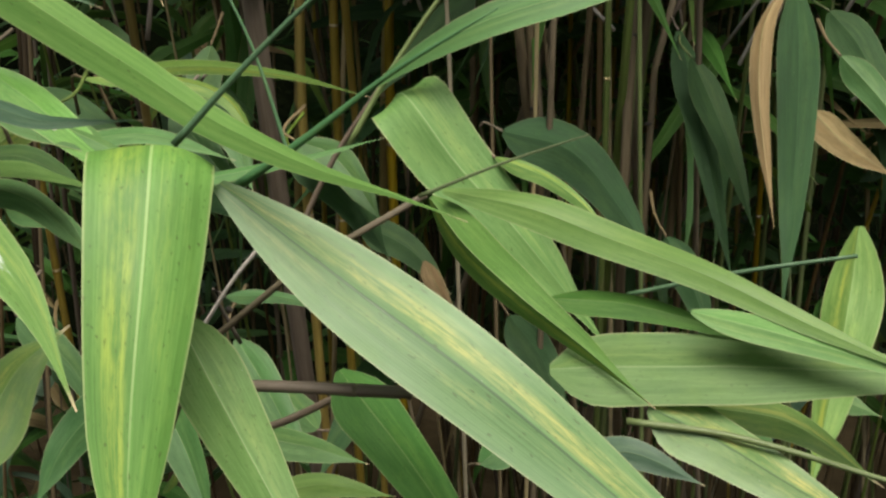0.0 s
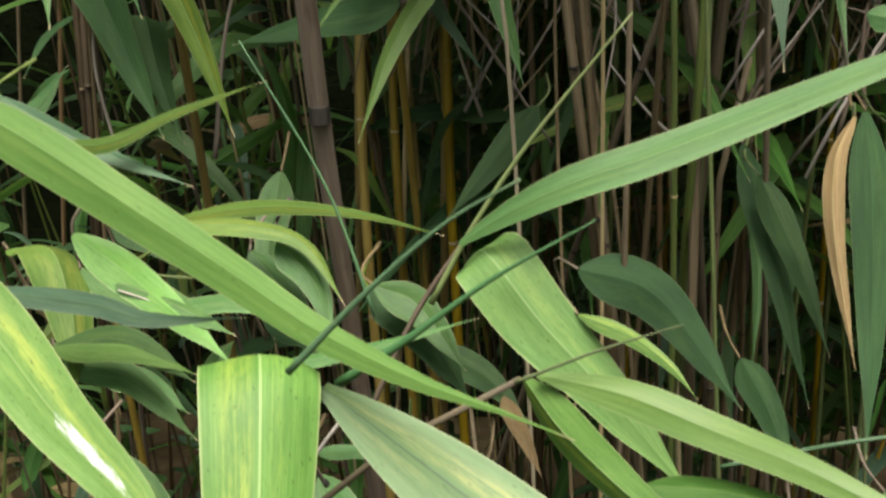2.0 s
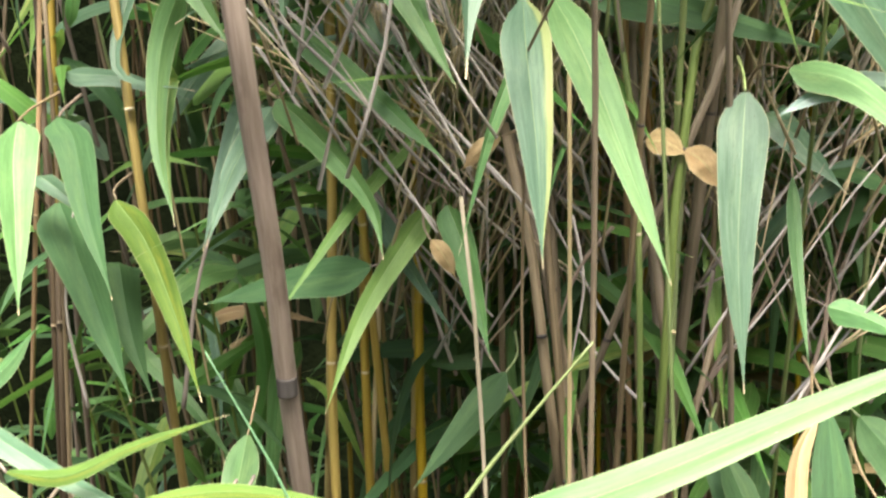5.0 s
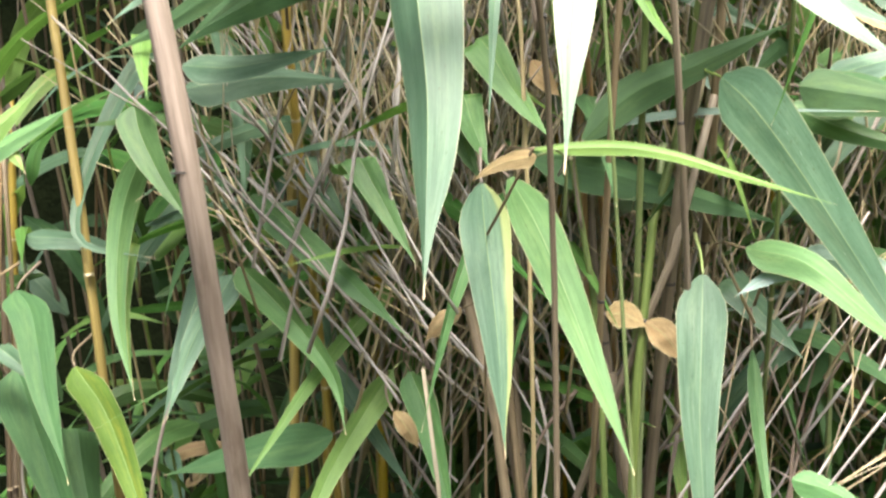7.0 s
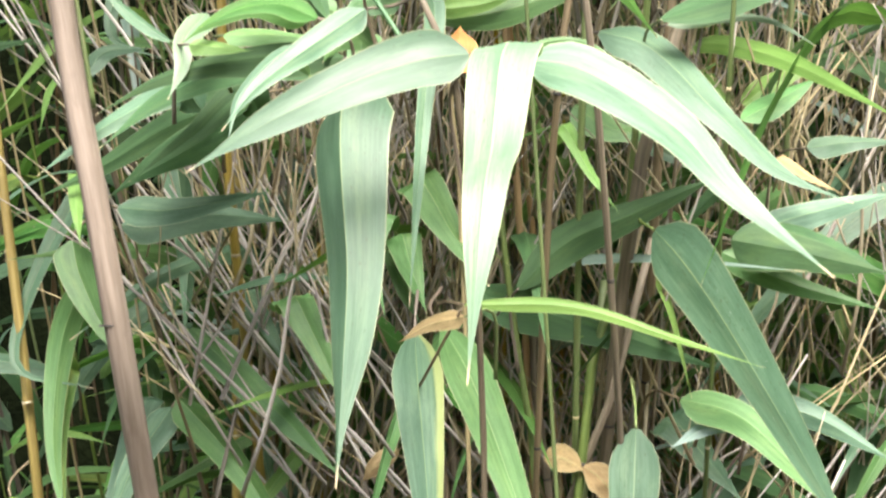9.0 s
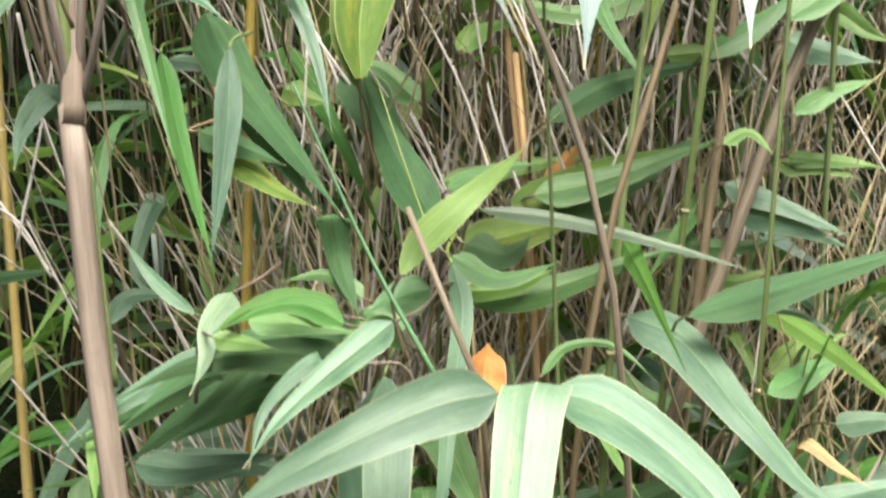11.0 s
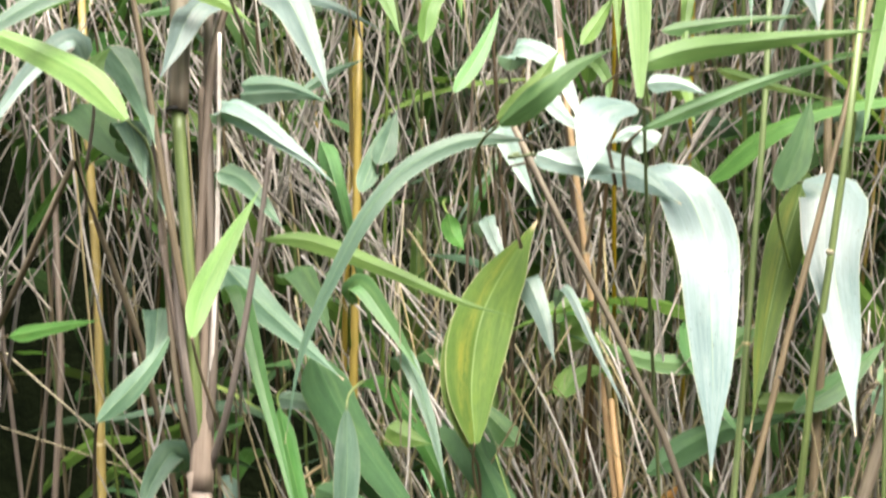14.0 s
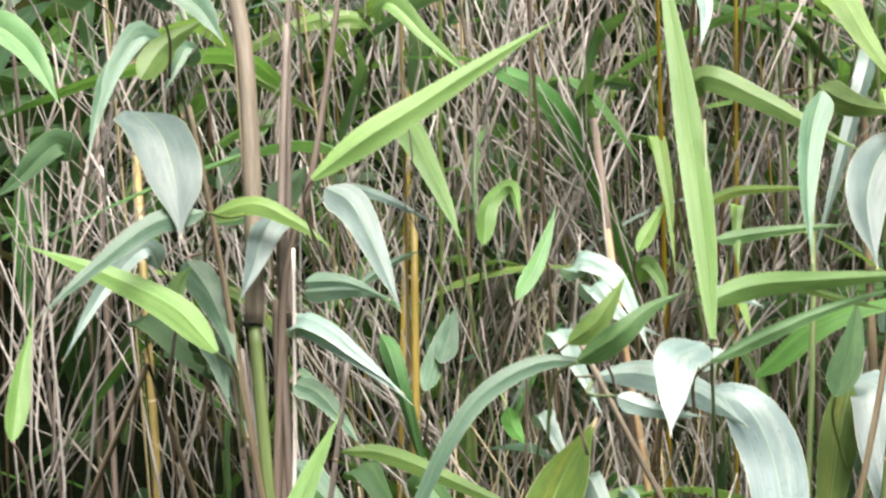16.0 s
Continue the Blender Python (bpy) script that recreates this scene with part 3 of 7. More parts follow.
stem(p, "twig", "spear", 0.0010, 0.0009, [(0.162, 0.460, 0.935), (0.206, 0.460, 0.946), (0.255, 0.460, 0.955)])
stem(p, "twig", "green", 0.0014, 0.0010, [(0.161, 0.385, 0.904), (0.199, 0.380, 0.902), (0.257, 0.375, 0.889)])
stem(p, "twig", "bleached", 0.0010, 0.0010, [(-0.044, 0.500, 0.895), (-0.023, 0.500, 0.927), (-0.009, 0.500, 0.944)])
stem(p, "twig", "tan", 0.0018, 0.0017, [(-0.018, 0.450, 0.862), (0.014, 0.450, 0.874), (0.037, 0.450, 0.886)])
leaf(p, "dry", 0.0122, (0.38, -0.67, 0.63), [(0.053, 0.612, 0.917), (0.065, 0.601, 0.898), (0.077, 0.587, 0.877)], petiole=False)

p = plant_at(-0.350, 0.700, "green bamboo shoot with slender yellowing leaf tips")
stem(p, "culm", "green", 0.0016, 0.0009, [(-0.350, 0.700, -0.010), (-0.213, 0.580, 0.993), (-0.155, 0.560, 0.995), (-0.106, 0.550, 0.997)])
leaf(p, "green", 0.0247, (0.15, -0.63, 0.76), [(-0.147, 0.507, 1.010), (-0.106, 0.501, 0.998), (-0.063, 0.492, 0.981)], belly=0.35)
leaf(p, "green", 0.0179, (0.16, -0.64, 0.75), [(-0.143, 0.466, 0.973), (-0.109, 0.464, 0.969), (-0.069, 0.450, 0.943)], belly=0.35)
leaf(p, "olive", 0.0136, (0.01, -0.75, 0.66), [(-0.145, 0.630, 1.017), (-0.093, 0.634, 1.024), (-0.034, 0.632, 1.020), (0.019, 0.625, 1.008)], belly=0.35, tail=1.3)
leaf(p, "yellow", 0.0193, (0.21, -0.50, 0.84), [(-0.143, 0.608, 1.017), (-0.095, 0.607, 1.017), (-0.060, 0.603, 1.008), (-0.030, 0.582, 0.974)], belly=0.4, tail=1.5)
leaf(p, "olive", 0.0105, (-0.05, -0.78, 0.62), [(-0.148, 0.485, 1.075), (-0.120, 0.484, 1.074), (-0.089, 0.492, 1.087), (-0.044, 0.499, 1.102)], belly=0.4, tail=1.3)

leaf(p, "blue", 0.0125, (0.02, -0.75, 0.66), [(-0.155, 0.424, 1.017), (-0.099, 0.421, 1.012), (-0.076, 0.417, 1.007), (-0.032, 0.418, 1.008)], belly=0.4)
leaf(p, "green", 0.0194, (0.06, -0.66, 0.75), [(-0.135, 0.452, 0.985), (-0.103, 0.454, 0.988), (-0.066, 0.444, 0.972)], belly=0.4)
leaf(p, "blue", 0.0153, (0.21, -0.51, 0.83), [(-0.189, 0.513, 1.097), (-0.133, 0.499, 1.072), (-0.078, 0.488, 1.053)], belly=0.4)
leaf(p, "green", 0.0201, (0.27, -0.72, 0.65), [(-0.078, 0.614, 1.006), (-0.055, 0.602, 0.987), (-0.038, 0.584, 0.957)])
leaf(p, "green", 0.0227, (0.20, -0.85, 0.49), [(-0.108, 0.726, 1.035), (-0.111, 0.701, 0.990), (-0.107, 0.672, 0.941)])
leaf(p, "green", 0.0134, (0.12, -0.87, 0.48), [(-0.085, 0.514, 0.950), (-0.084, 0.520, 0.960), (-0.076, 0.526, 0.970)])
leaf(p, "green", 0.0094, (-0.11, -0.57, 0.81), [(-0.047, 0.443, 0.976), (0.012, 0.450, 0.988), (0.059, 0.457, 1.000)])
leaf(p, "yellow", 0.0186, (0.26, -0.94, 0.23), [(-0.148, 0.564, 1.001), (-0.182, 0.548, 0.972), (-0.197, 0.538, 0.955)])
stem(p, "twig", "bleached", 0.0005, 0.0003, [(-0.125, 0.500, 1.001), (-0.093, 0.500, 0.991)])
leaf(p, "lifted", 0.0228, (0.20, -0.67, 0.72), [(-0.155, 0.517, 1.026), (-0.126, 0.508, 1.010), (-0.084, 0.492, 0.984), (-0.061, 0.483, 0.968)], belly=0.35)
leaf(p, "bright", 0.0205, (0.09, -0.41, 0.91), [(-0.138, 0.452, 0.985), (-0.103, 0.452, 0.986), (-0.066, 0.446, 0.975)], belly=0.35)
leaf(p, "yellow", 0.0361, (0.52, -0.20, 0.83), [(-0.188, 0.512, 1.019), (-0.162, 0.503, 1.022), (-0.139, 0.478, 0.995), (-0.124, 0.447, 0.963)], belly=0.4)
leaf(p, "green", 0.0125, (0.02, -0.68, 0.73), [(-0.109, 0.500, 0.989), (-0.067, 0.503, 0.995), (-0.020, 0.497, 0.984)], belly=0.35)
leaf(p, "green", 0.0250, (0.30, -0.65, 0.70), [(-0.101, 0.633, 0.997), (-0.081, 0.623, 0.979), (-0.050, 0.604, 0.948)], belly=0.35)
leaf(p, "green", 0.0260, (0.33, -0.56, 0.76), [(-0.016, 0.590, 0.986), (0.007, 0.585, 0.978), (0.038, 0.565, 0.945)], belly=0.35)

p = plant_at(0.330, 0.750, "bamboo shoot with one brown and grey-green hanging leaves")
stem(p, "culm", "green", 0.0014, 0.0010, [(0.330, 0.750, -0.010), (0.260, 0.700, 1.029), (0.252, 0.680, 1.060), (0.249, 0.660, 1.079)])
# The dark kind stands in for the shade these back leaves lie in.
leaf(p, "dark", 0.0239, (-0.01, -0.82, 0.57), [(0.258, 0.671, 1.074), (0.257, 0.640, 1.030), (0.251, 0.598, 0.968), (0.242, 0.555, 0.906)], belly=0.3)
leaf(p, "dry", 0.0147, (-0.60, -0.62, 0.51), [(0.250, 0.661, 1.072), (0.238, 0.646, 1.052), (0.233, 0.618, 1.016), (0.238, 0.570, 0.948)], belly=0.3, label="brown dead leaf")
leaf(p, "dry", 0.0239, (0.08, -0.84, 0.54), [(0.279, 0.710, 1.000), (0.294, 0.701, 0.984), (0.325, 0.689, 0.962)])
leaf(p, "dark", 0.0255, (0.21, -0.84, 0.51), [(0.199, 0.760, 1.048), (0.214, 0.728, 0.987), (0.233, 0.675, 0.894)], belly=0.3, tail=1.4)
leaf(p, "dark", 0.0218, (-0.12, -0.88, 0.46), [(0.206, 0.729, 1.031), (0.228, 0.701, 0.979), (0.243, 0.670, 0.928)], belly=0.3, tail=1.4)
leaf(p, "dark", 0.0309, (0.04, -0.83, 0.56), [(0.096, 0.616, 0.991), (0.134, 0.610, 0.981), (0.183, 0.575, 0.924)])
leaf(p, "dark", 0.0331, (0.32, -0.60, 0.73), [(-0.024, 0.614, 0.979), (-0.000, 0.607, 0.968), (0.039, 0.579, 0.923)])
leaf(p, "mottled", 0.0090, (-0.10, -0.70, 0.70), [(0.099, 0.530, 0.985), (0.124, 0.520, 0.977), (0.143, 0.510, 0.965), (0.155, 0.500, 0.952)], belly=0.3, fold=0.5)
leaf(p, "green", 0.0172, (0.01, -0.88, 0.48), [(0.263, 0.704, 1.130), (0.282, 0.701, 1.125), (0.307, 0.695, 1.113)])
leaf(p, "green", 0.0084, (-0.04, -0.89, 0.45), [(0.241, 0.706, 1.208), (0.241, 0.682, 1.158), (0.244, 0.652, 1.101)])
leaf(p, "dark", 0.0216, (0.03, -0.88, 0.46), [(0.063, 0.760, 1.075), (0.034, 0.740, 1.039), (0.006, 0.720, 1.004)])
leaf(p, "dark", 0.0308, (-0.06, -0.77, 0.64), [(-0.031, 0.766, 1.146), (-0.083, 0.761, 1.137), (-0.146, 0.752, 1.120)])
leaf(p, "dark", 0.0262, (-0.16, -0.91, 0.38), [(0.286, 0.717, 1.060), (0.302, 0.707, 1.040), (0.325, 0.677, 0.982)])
leaf(p, "green", 0.0168, (-0.24, -0.92, 0.31), [(0.278, 0.634, 1.034), (0.298, 0.622, 1.011), (0.319, 0.604, 0.977)])

p = plant_at(-0.079, 1.200, "tall tan bamboo cane with a dark node and papery sheath")
stem(p, "culm", "tan", 0.0070, 0.0067, [(-0.079, 1.200, -0.010), (-0.078, 1.035, 0.352), (-0.076, 0.870, 0.714), (-0.074, 0.705, 1.075), (-0.071, 0.668, 1.155), (-0.071, 0.631, 1.235), (-0.071, 0.594, 1.315), (-0.082, 0.590, 1.384), (-0.094, 0.587, 1.452), (-0.103, 0.583, 1.520), (-0.106, 0.583, 1.540), (-0.110, 0.582, 1.561), (-0.112, 0.582, 1.581)], n=44)
stem(p, "node", "black", 0.0068, 0.0068, [(-0.073, 0.702, 1.068), (-0.073, 0.700, 1.080)])
stem(p, "node", "black", 0.0067, 0.0067, [(-0.074, 0.594, 1.315), (-0.074, 0.594, 1.316)])
stem(p, "culm", "green", 0.0039, 0.0040, [(-0.112, 0.583, 1.586), (-0.115, 0.577, 1.616), (-0.123, 0.572, 1.686), (-0.138, 0.569, 1.791)], n=16, label="olive upper joint of the cane")
stem(p, "branch", "green", 0.0014, 0.0008, [(-0.081, 0.586, 1.431), (-0.086, 0.582, 1.469), (-0.092, 0.579, 1.511), (-0.097, 0.578, 1.547)], label="thin green shoot along the cane")
stem(p, "culm", "grey", 0.0060, 0.0059, [(-0.138, 0.569, 1.791), (-0.140, 0.570, 1.824), (-0.158, 0.570, 1.984), (-0.176, 0.570, 2.058)], n=24)
stem(p, "sheath", "tan", 0.0069, 0.0037, [(-0.110, 0.582, 1.570), (-0.111, 0.582, 1.591), (-0.113, 0.583, 1.623), (-0.113, 0.583, 1.656), (-0.115, 0.583, 1.689), (-0.122, 0.582, 1.757), (-0.127, 0.580, 1.810)], n=24, label="brown papery sheath")
stem(p, "branch", "tan", 0.0026, 0.0017, [(-0.112, 0.584, 1.580), (-0.115, 0.576, 1.605), (-0.118, 0.568, 1.629), (-0.125, 0.565, 1.666), (-0.131, 0.562, 1.710), (-0.142, 0.560, 1.774)])
stem(p, "branch", "bleached", 0.0016, 0.0012, [(-0.112, 0.585, 1.585), (-0.109, 0.580, 1.610), (-0.107, 0.573, 1.654), (-0.108, 0.569, 1.719), (-0.115, 0.566, 1.840)])
stem(p, "branch", "tan", 0.0028, 0.0026, [(-0.109, 0.585, 1.582), (-0.107, 0.575, 1.654), (-0.126, 0.580, 1.828), (-0.138, 0.600, 2.017)])
stem(p, "branch", "grey", 0.0020, 0.0016, [(-0.114, 0.585, 1.582), (-0.124, 0.574, 1.620), (-0.140, 0.560, 1.733), (-0.153, 0.550, 1.816)])
stem(p, "branch", "grey", 0.0023, 0.0016, [(-0.117, 0.560, 1.659), (-0.134, 0.550, 1.736), (-0.158, 0.540, 1.842), (-0.178, 0.530, 1.924)])
stem(p, "branch", "tan", 0.0030, 0.0019, [(-0.118, 0.575, 1.660), (-0.121, 0.575, 1.768), (-0.121, 0.575, 1.834), (-0.107, 0.570, 1.888), (-0.100, 0.570, 1.956), (-0.093, 0.570, 2.040)])
stem(p, "branch", "tan", 0.0022, 0.0022, [(-0.124, 0.600, 1.797), (-0.131, 0.600, 1.915), (-0.139, 0.600, 2.053)])
stem(p, "node", "black", 0.0066, 0.0066, [(-0.139, 0.569, 1.791), (-0.139, 0.569, 1.793)])
stem(p, "branch", "tan", 0.0014, 0.0022, [(-0.074, 0.550, 1.763), (-0.082, 0.560, 1.692), (-0.094, 0.570, 1.617), (-0.107, 0.585, 1.580)], joints=(0.3, 0.6))
stem(p, "branch", "tan", 0.0014, 0.0020, [(-0.144, 0.550, 1.764), (-0.137, 0.560, 1.708), (-0.122, 0.570, 1.639), (-0.113, 0.585, 1.580)], joints=(0.3, 0.6))

p = plant_at(-0.300, 0.850, "bamboo plant with hanging slender green leaves")
stem(p, "culm", "grey", 0.0019, 0.0016, [(-0.300, 0.850, -0.010), (-0.273, 0.800, 1.155), (-0.267, 0.780, 1.265), (-0.261, 0.760, 1.343)])
leaf(p, "green", 0.0299, (-0.03, -0.86, 0.50), [(-0.243, 0.684, 1.245), (-0.239, 0.670, 1.227), (-0.226, 0.645, 1.185), (-0.210, 0.616, 1.130)], belly=0.105, tail=1.5)
leaf(p, "dark", 0.0275, (0.52, -0.53, 0.67), [(-0.234, 0.723, 1.249), (-0.217, 0.707, 1.236), (-0.192, 0.673, 1.188), (-0.166, 0.647, 1.136)], belly=0.105, tail=1.5)
leaf(p, "dark", 0.0415, (0.49, -0.57, 0.66), [(-0.269, 0.791, 1.189), (-0.233, 0.755, 1.137), (-0.184, 0.713, 1.059)], belly=0.147, tail=1.5)
leaf(p, "dark", 0.0346, (0.57, -0.51, 0.64), [(-0.233, 0.804, 1.143), (-0.207, 0.770, 1.095), (-0.182, 0.746, 1.052)], belly=0.101, tail=1.5)
leaf(p, "olive", 0.0285, (0.49, -0.57, 0.66), [(-0.222, 0.784, 1.191), (-0.195, 0.767, 1.165), (-0.165, 0.743, 1.118), (-0.134, 0.711, 1.060)], belly=0.126, tail=1.5, label="leaf striped yellow and green")
leaf(p, "green", 0.0196, (0.39, -0.87, 0.31), [(-0.167, 0.779, 1.344), (-0.183, 0.781, 1.304), (-0.178, 0.755, 1.233), (-0.155, 0.725, 1.175)], belly=0.147, tail=1.6)
leaf(p, "green", 0.0256, (0.41, -0.70, 0.59), [(-0.149, 0.717, 1.368), (-0.142, 0.709, 1.350), (-0.126, 0.696, 1.324), (-0.099, 0.679, 1.289)], belly=0.126, tail=1.5)
leaf(p, "blue", 0.0221, (0.13, -0.90, 0.42), [(-0.098, 0.762, 1.256), (-0.118, 0.743, 1.218), (-0.130, 0.714, 1.163)], belly=0.126, tail=1.5)
leaf(p, "green", 0.0281, (0.41, -0.64, 0.65), [(-0.095, 0.767, 1.262), (-0.057, 0.751, 1.229), (-0.022, 0.730, 1.189), (-0.011, 0.712, 1.155)], belly=0.126, tail=1.5)
leaf(p, "blue", 0.0170, (0.08, -0.90, 0.43), [(-0.184, 0.845, 1.427), (-0.218, 0.781, 1.285), (-0.156, 0.772, 1.268)], belly=0.101, tail=1.5)
leaf(p, "blue", 0.0214, (0.05, -0.79, 0.61), [(-0.278, 0.824, 1.286), (-0.232, 0.822, 1.282), (-0.176, 0.814, 1.264)], belly=0.168, tail=1.5)
leaf(p, "blue", 0.0204, (0.25, -0.61, 0.75), [(-0.267, 0.748, 1.209), (-0.243, 0.742, 1.198), (-0.210, 0.730, 1.176)], belly=0.101, tail=1.5)
leaf(p, "yellow", 0.0118, (0.13, -0.82, 0.56), [(-0.191, 0.604, 1.339), (-0.180, 0.602, 1.335), (-0.163, 0.594, 1.317)], belly=0.101, tail=1.5)
leaf(p, "bright", 0.0171, (0.26, -0.95, 0.20), [(-0.184, 0.539, 1.311), (-0.164, 0.549, 1.331), (-0.137, 0.562, 1.361)], belly=0.42, tail=1.5)
leaf(p, "green", 0.0163, (0.10, -0.95, 0.28), [(-0.201, 0.592, 1.320), (-0.178, 0.598, 1.333), (-0.140, 0.609, 1.357)], belly=0.42, tail=1.5)
leaf(p, "green", 0.0233, (0.05, -0.91, 0.40), [(-0.309, 0.693, 1.072), (-0.273, 0.695, 1.076), (-0.248, 0.712, 1.109)], belly=0.42, tail=1.5)
leaf(p, "blue", 0.0204, (0.07, -0.86, 0.50), [(-0.120, 0.775, 1.262), (-0.127, 0.740, 1.211), (-0.133, 0.715, 1.160)], belly=0.101, tail=1.5)
leaf(p, "yellow", 0.0194, (0.65, -0.61, 0.45), [(-0.188, 0.794, 1.282), (-0.182, 0.771, 1.232), (-0.163, 0.744, 1.179)], belly=0.101, tail=1.5)
leaf(p, "bright", 0.0135, (0.37, -0.61, 0.70), [(-0.126, 0.670, 1.406), (-0.118, 0.651, 1.387), (-0.106, 0.628, 1.359)], belly=0.101, tail=1.5)
leaf(p, "blue", 0.0268, (0.61, -0.65, 0.45), [(-0.122, 0.834, 1.435), (-0.099, 0.799, 1.360), (-0.091, 0.767, 1.296)], belly=0.101, tail=1.5)
leaf(p, "blue", 0.0291, (-0.00, -0.89, 0.45), [(-0.013, 0.783, 1.397), (-0.057, 0.782, 1.396), (-0.135, 0.774, 1.379)], belly=0.168, tail=1.5)

p = plant_at(0.120, 0.720, "bamboo plant with paired hanging leaves at a dry node")
stem(p, "culm", "grey", 0.0021, 0.0008, [(0.120, 0.760, -0.010), (0.078, 0.700, 1.158), (0.084, 0.670, 1.246), (0.092, 0.600, 1.306), (0.115, 0.570, 1.323)])
leaf(p, "bright", 0.0219, (-0.12, -0.85, 0.52), [(0.008, 0.782, 1.188), (-0.010, 0.767, 1.159), (-0.033, 0.744, 1.116), (-0.050, 0.708, 1.055)], belly=0.147, tail=1.5)
leaf(p, "green", 0.0244, (0.46, -0.70, 0.55), [(0.022, 0.775, 1.188), (0.033, 0.763, 1.164), (0.047, 0.740, 1.122), (0.057, 0.722, 1.090)], belly=0.126, tail=1.5)
leaf(p, "margined", 0.0291, (0.09, -0.95, 0.30), [(0.083, 0.642, 1.309), (0.085, 0.636, 1.284), (0.093, 0.610, 1.222), (0.097, 0.597, 1.162)], belly=0.2, fold=0.15, tail=1.5, label="grey-green leaf with a yellow margin")
leaf(p, "green", 0.0269, (0.18, -0.92, 0.36), [(0.099, 0.644, 1.312), (0.113, 0.642, 1.287), (0.137, 0.623, 1.228), (0.164, 0.595, 1.154)], belly=0.2, fold=0.12, tail=1.5)
leaf(p, "blue", 0.0276, (0.03, -0.95, 0.30), [(0.205, 0.640, 1.256), (0.203, 0.630, 1.231), (0.199, 0.610, 1.172), (0.201, 0.590, 1.099)], belly=0.17, fold=0.12, tail=1.5)
leaf(p, "green", 0.0246, (0.35, -0.73, 0.58), [(0.001, 0.694, 1.330), (0.015, 0.685, 1.310), (0.043, 0.661, 1.262)], belly=0.101, tail=1.5)
leaf(p, "green", 0.0196, (0.33, -0.72, 0.61), [(-0.047, 0.754, 1.330), (-0.023, 0.740, 1.300), (-0.000, 0.725, 1.270)], belly=0.101, tail=1.5)
leaf(p, "dry", 0.0102, (0.12, -0.95, 0.30), [(0.116, 0.575, 1.319), (0.098, 0.571, 1.315), (0.083, 0.567, 1.306)], belly=0.168, tail=1.5, label="dry papery sheath")
leaf(p, "dry", 0.0174, (-0.20, -0.90, 0.35), [(0.154, 0.715, 1.230), (0.165, 0.710, 1.230), (0.179, 0.712, 1.222)], belly=0.45, tail=3.0, fold=0.1, twist=30)
leaf(p, "dry", 0.0180, (-0.20, -0.90, 0.35), [(0.178, 0.712, 1.225), (0.188, 0.708, 1.218), (0.201, 0.714, 1.200)], belly=0.45, tail=3.0, fold=0.1, twist=30)
leaf(p, "dry", 0.0128, (-0.20, -0.90, 0.35), [(0.063, 0.720, 1.234), (0.052, 0.715, 1.227), (0.039, 0.720, 1.213)], belly=0.45, tail=3.0, fold=0.1, twist=30)
leaf(p, "dry", 0.0134, (-0.20, -0.90, 0.35), [(0.110, 0.715, 1.389), (0.117, 0.712, 1.378), (0.128, 0.720, 1.366)], belly=0.45, tail=3.0, fold=0.1, twist=30)
leaf(p, "dry", 0.0124, (-0.20, -0.90, 0.35), [(0.017, 0.730, 1.167), (0.025, 0.725, 1.159), (0.033, 0.730, 1.143)], belly=0.45, tail=3.0, fold=0.1, twist=30)
leaf(p, "dark", 0.0374, (0.04, -0.85, 0.52), [(0.106, 0.732, 1.334), (0.152, 0.725, 1.320), (0.206, 0.717, 1.303), (0.266, 0.706, 1.282)], belly=0.28, tail=1.5)
leaf(p, "bright", 0.0087, (-0.03, -0.95, 0.30), [(0.114, 0.607, 1.325), (0.172, 0.605, 1.323), (0.222, 0.598, 1.307), (0.266, 0.591, 1.292)], belly=0.28, tail=1.5)
leaf(p, "dark", 0.0277, (-0.10, -0.98, 0.20), [(0.141, 0.664, 1.334), (0.169, 0.667, 1.360), (0.205, 0.664, 1.375), (0.261, 0.665, 1.399)], belly=0.42, tail=1.5)
leaf(p, "green", 0.0213, (-0.02, -0.91, 0.42), [(0.060, 0.732, 1.360), (0.068, 0.719, 1.333), (0.079, 0.709, 1.311)], belly=0.101, tail=1.5)
leaf(p, "green", 0.0105, (-0.05, -0.90, 0.42), [(0.058, 0.715, 1.382), (0.052, 0.702, 1.352), (0.061, 0.683, 1.313)], belly=0.101, tail=1.5)
leaf(p, "blue", 0.0353, (-0.55, -0.84, -0.05), [(0.217, 0.642, 1.365), (0.231, 0.624, 1.346), (0.263, 0.596, 1.288), (0.304, 0.555, 1.201)], belly=0.126, fold=0.12, tail=1.5)
leaf(p, "green", 0.0223, (-0.02, -0.84, 0.54), [(0.232, 0.664, 1.270), (0.262, 0.655, 1.262), (0.291, 0.637, 1.235), (0.324, 0.619, 1.202)], belly=0.126, tail=1.5)
leaf(p, "pale", 0.0131, (-0.08, -0.80, 0.60), [(0.264, 0.664, 1.260), (0.244, 0.661, 1.254), (0.224, 0.655, 1.243)], belly=0.101, tail=1.5)
leaf(p, "blue", 0.0218, (-0.04, -0.92, 0.38), [(0.268, 0.706, 1.263), (0.307, 0.704, 1.259), (0.358, 0.689, 1.230)], belly=0.168, tail=1.5)
leaf(p, "blue", 0.0316, (0.14, -0.82, 0.56), [(0.234, 0.764, 1.249), (0.260, 0.749, 1.221), (0.279, 0.737, 1.197)], belly=0.101, tail=1.5)
leaf(p, "green", 0.0177, (-0.07, -0.95, 0.30), [(0.260, 0.689, 1.354), (0.296, 0.680, 1.336), (0.348, 0.671, 1.319)], belly=0.168, tail=1.5)
leaf(p, "dark", 0.0283, (-0.05, -0.96, 0.27), [(0.259, 0.644, 1.359), (0.294, 0.641, 1.352), (0.343, 0.634, 1.339)], belly=0.168, tail=1.5)
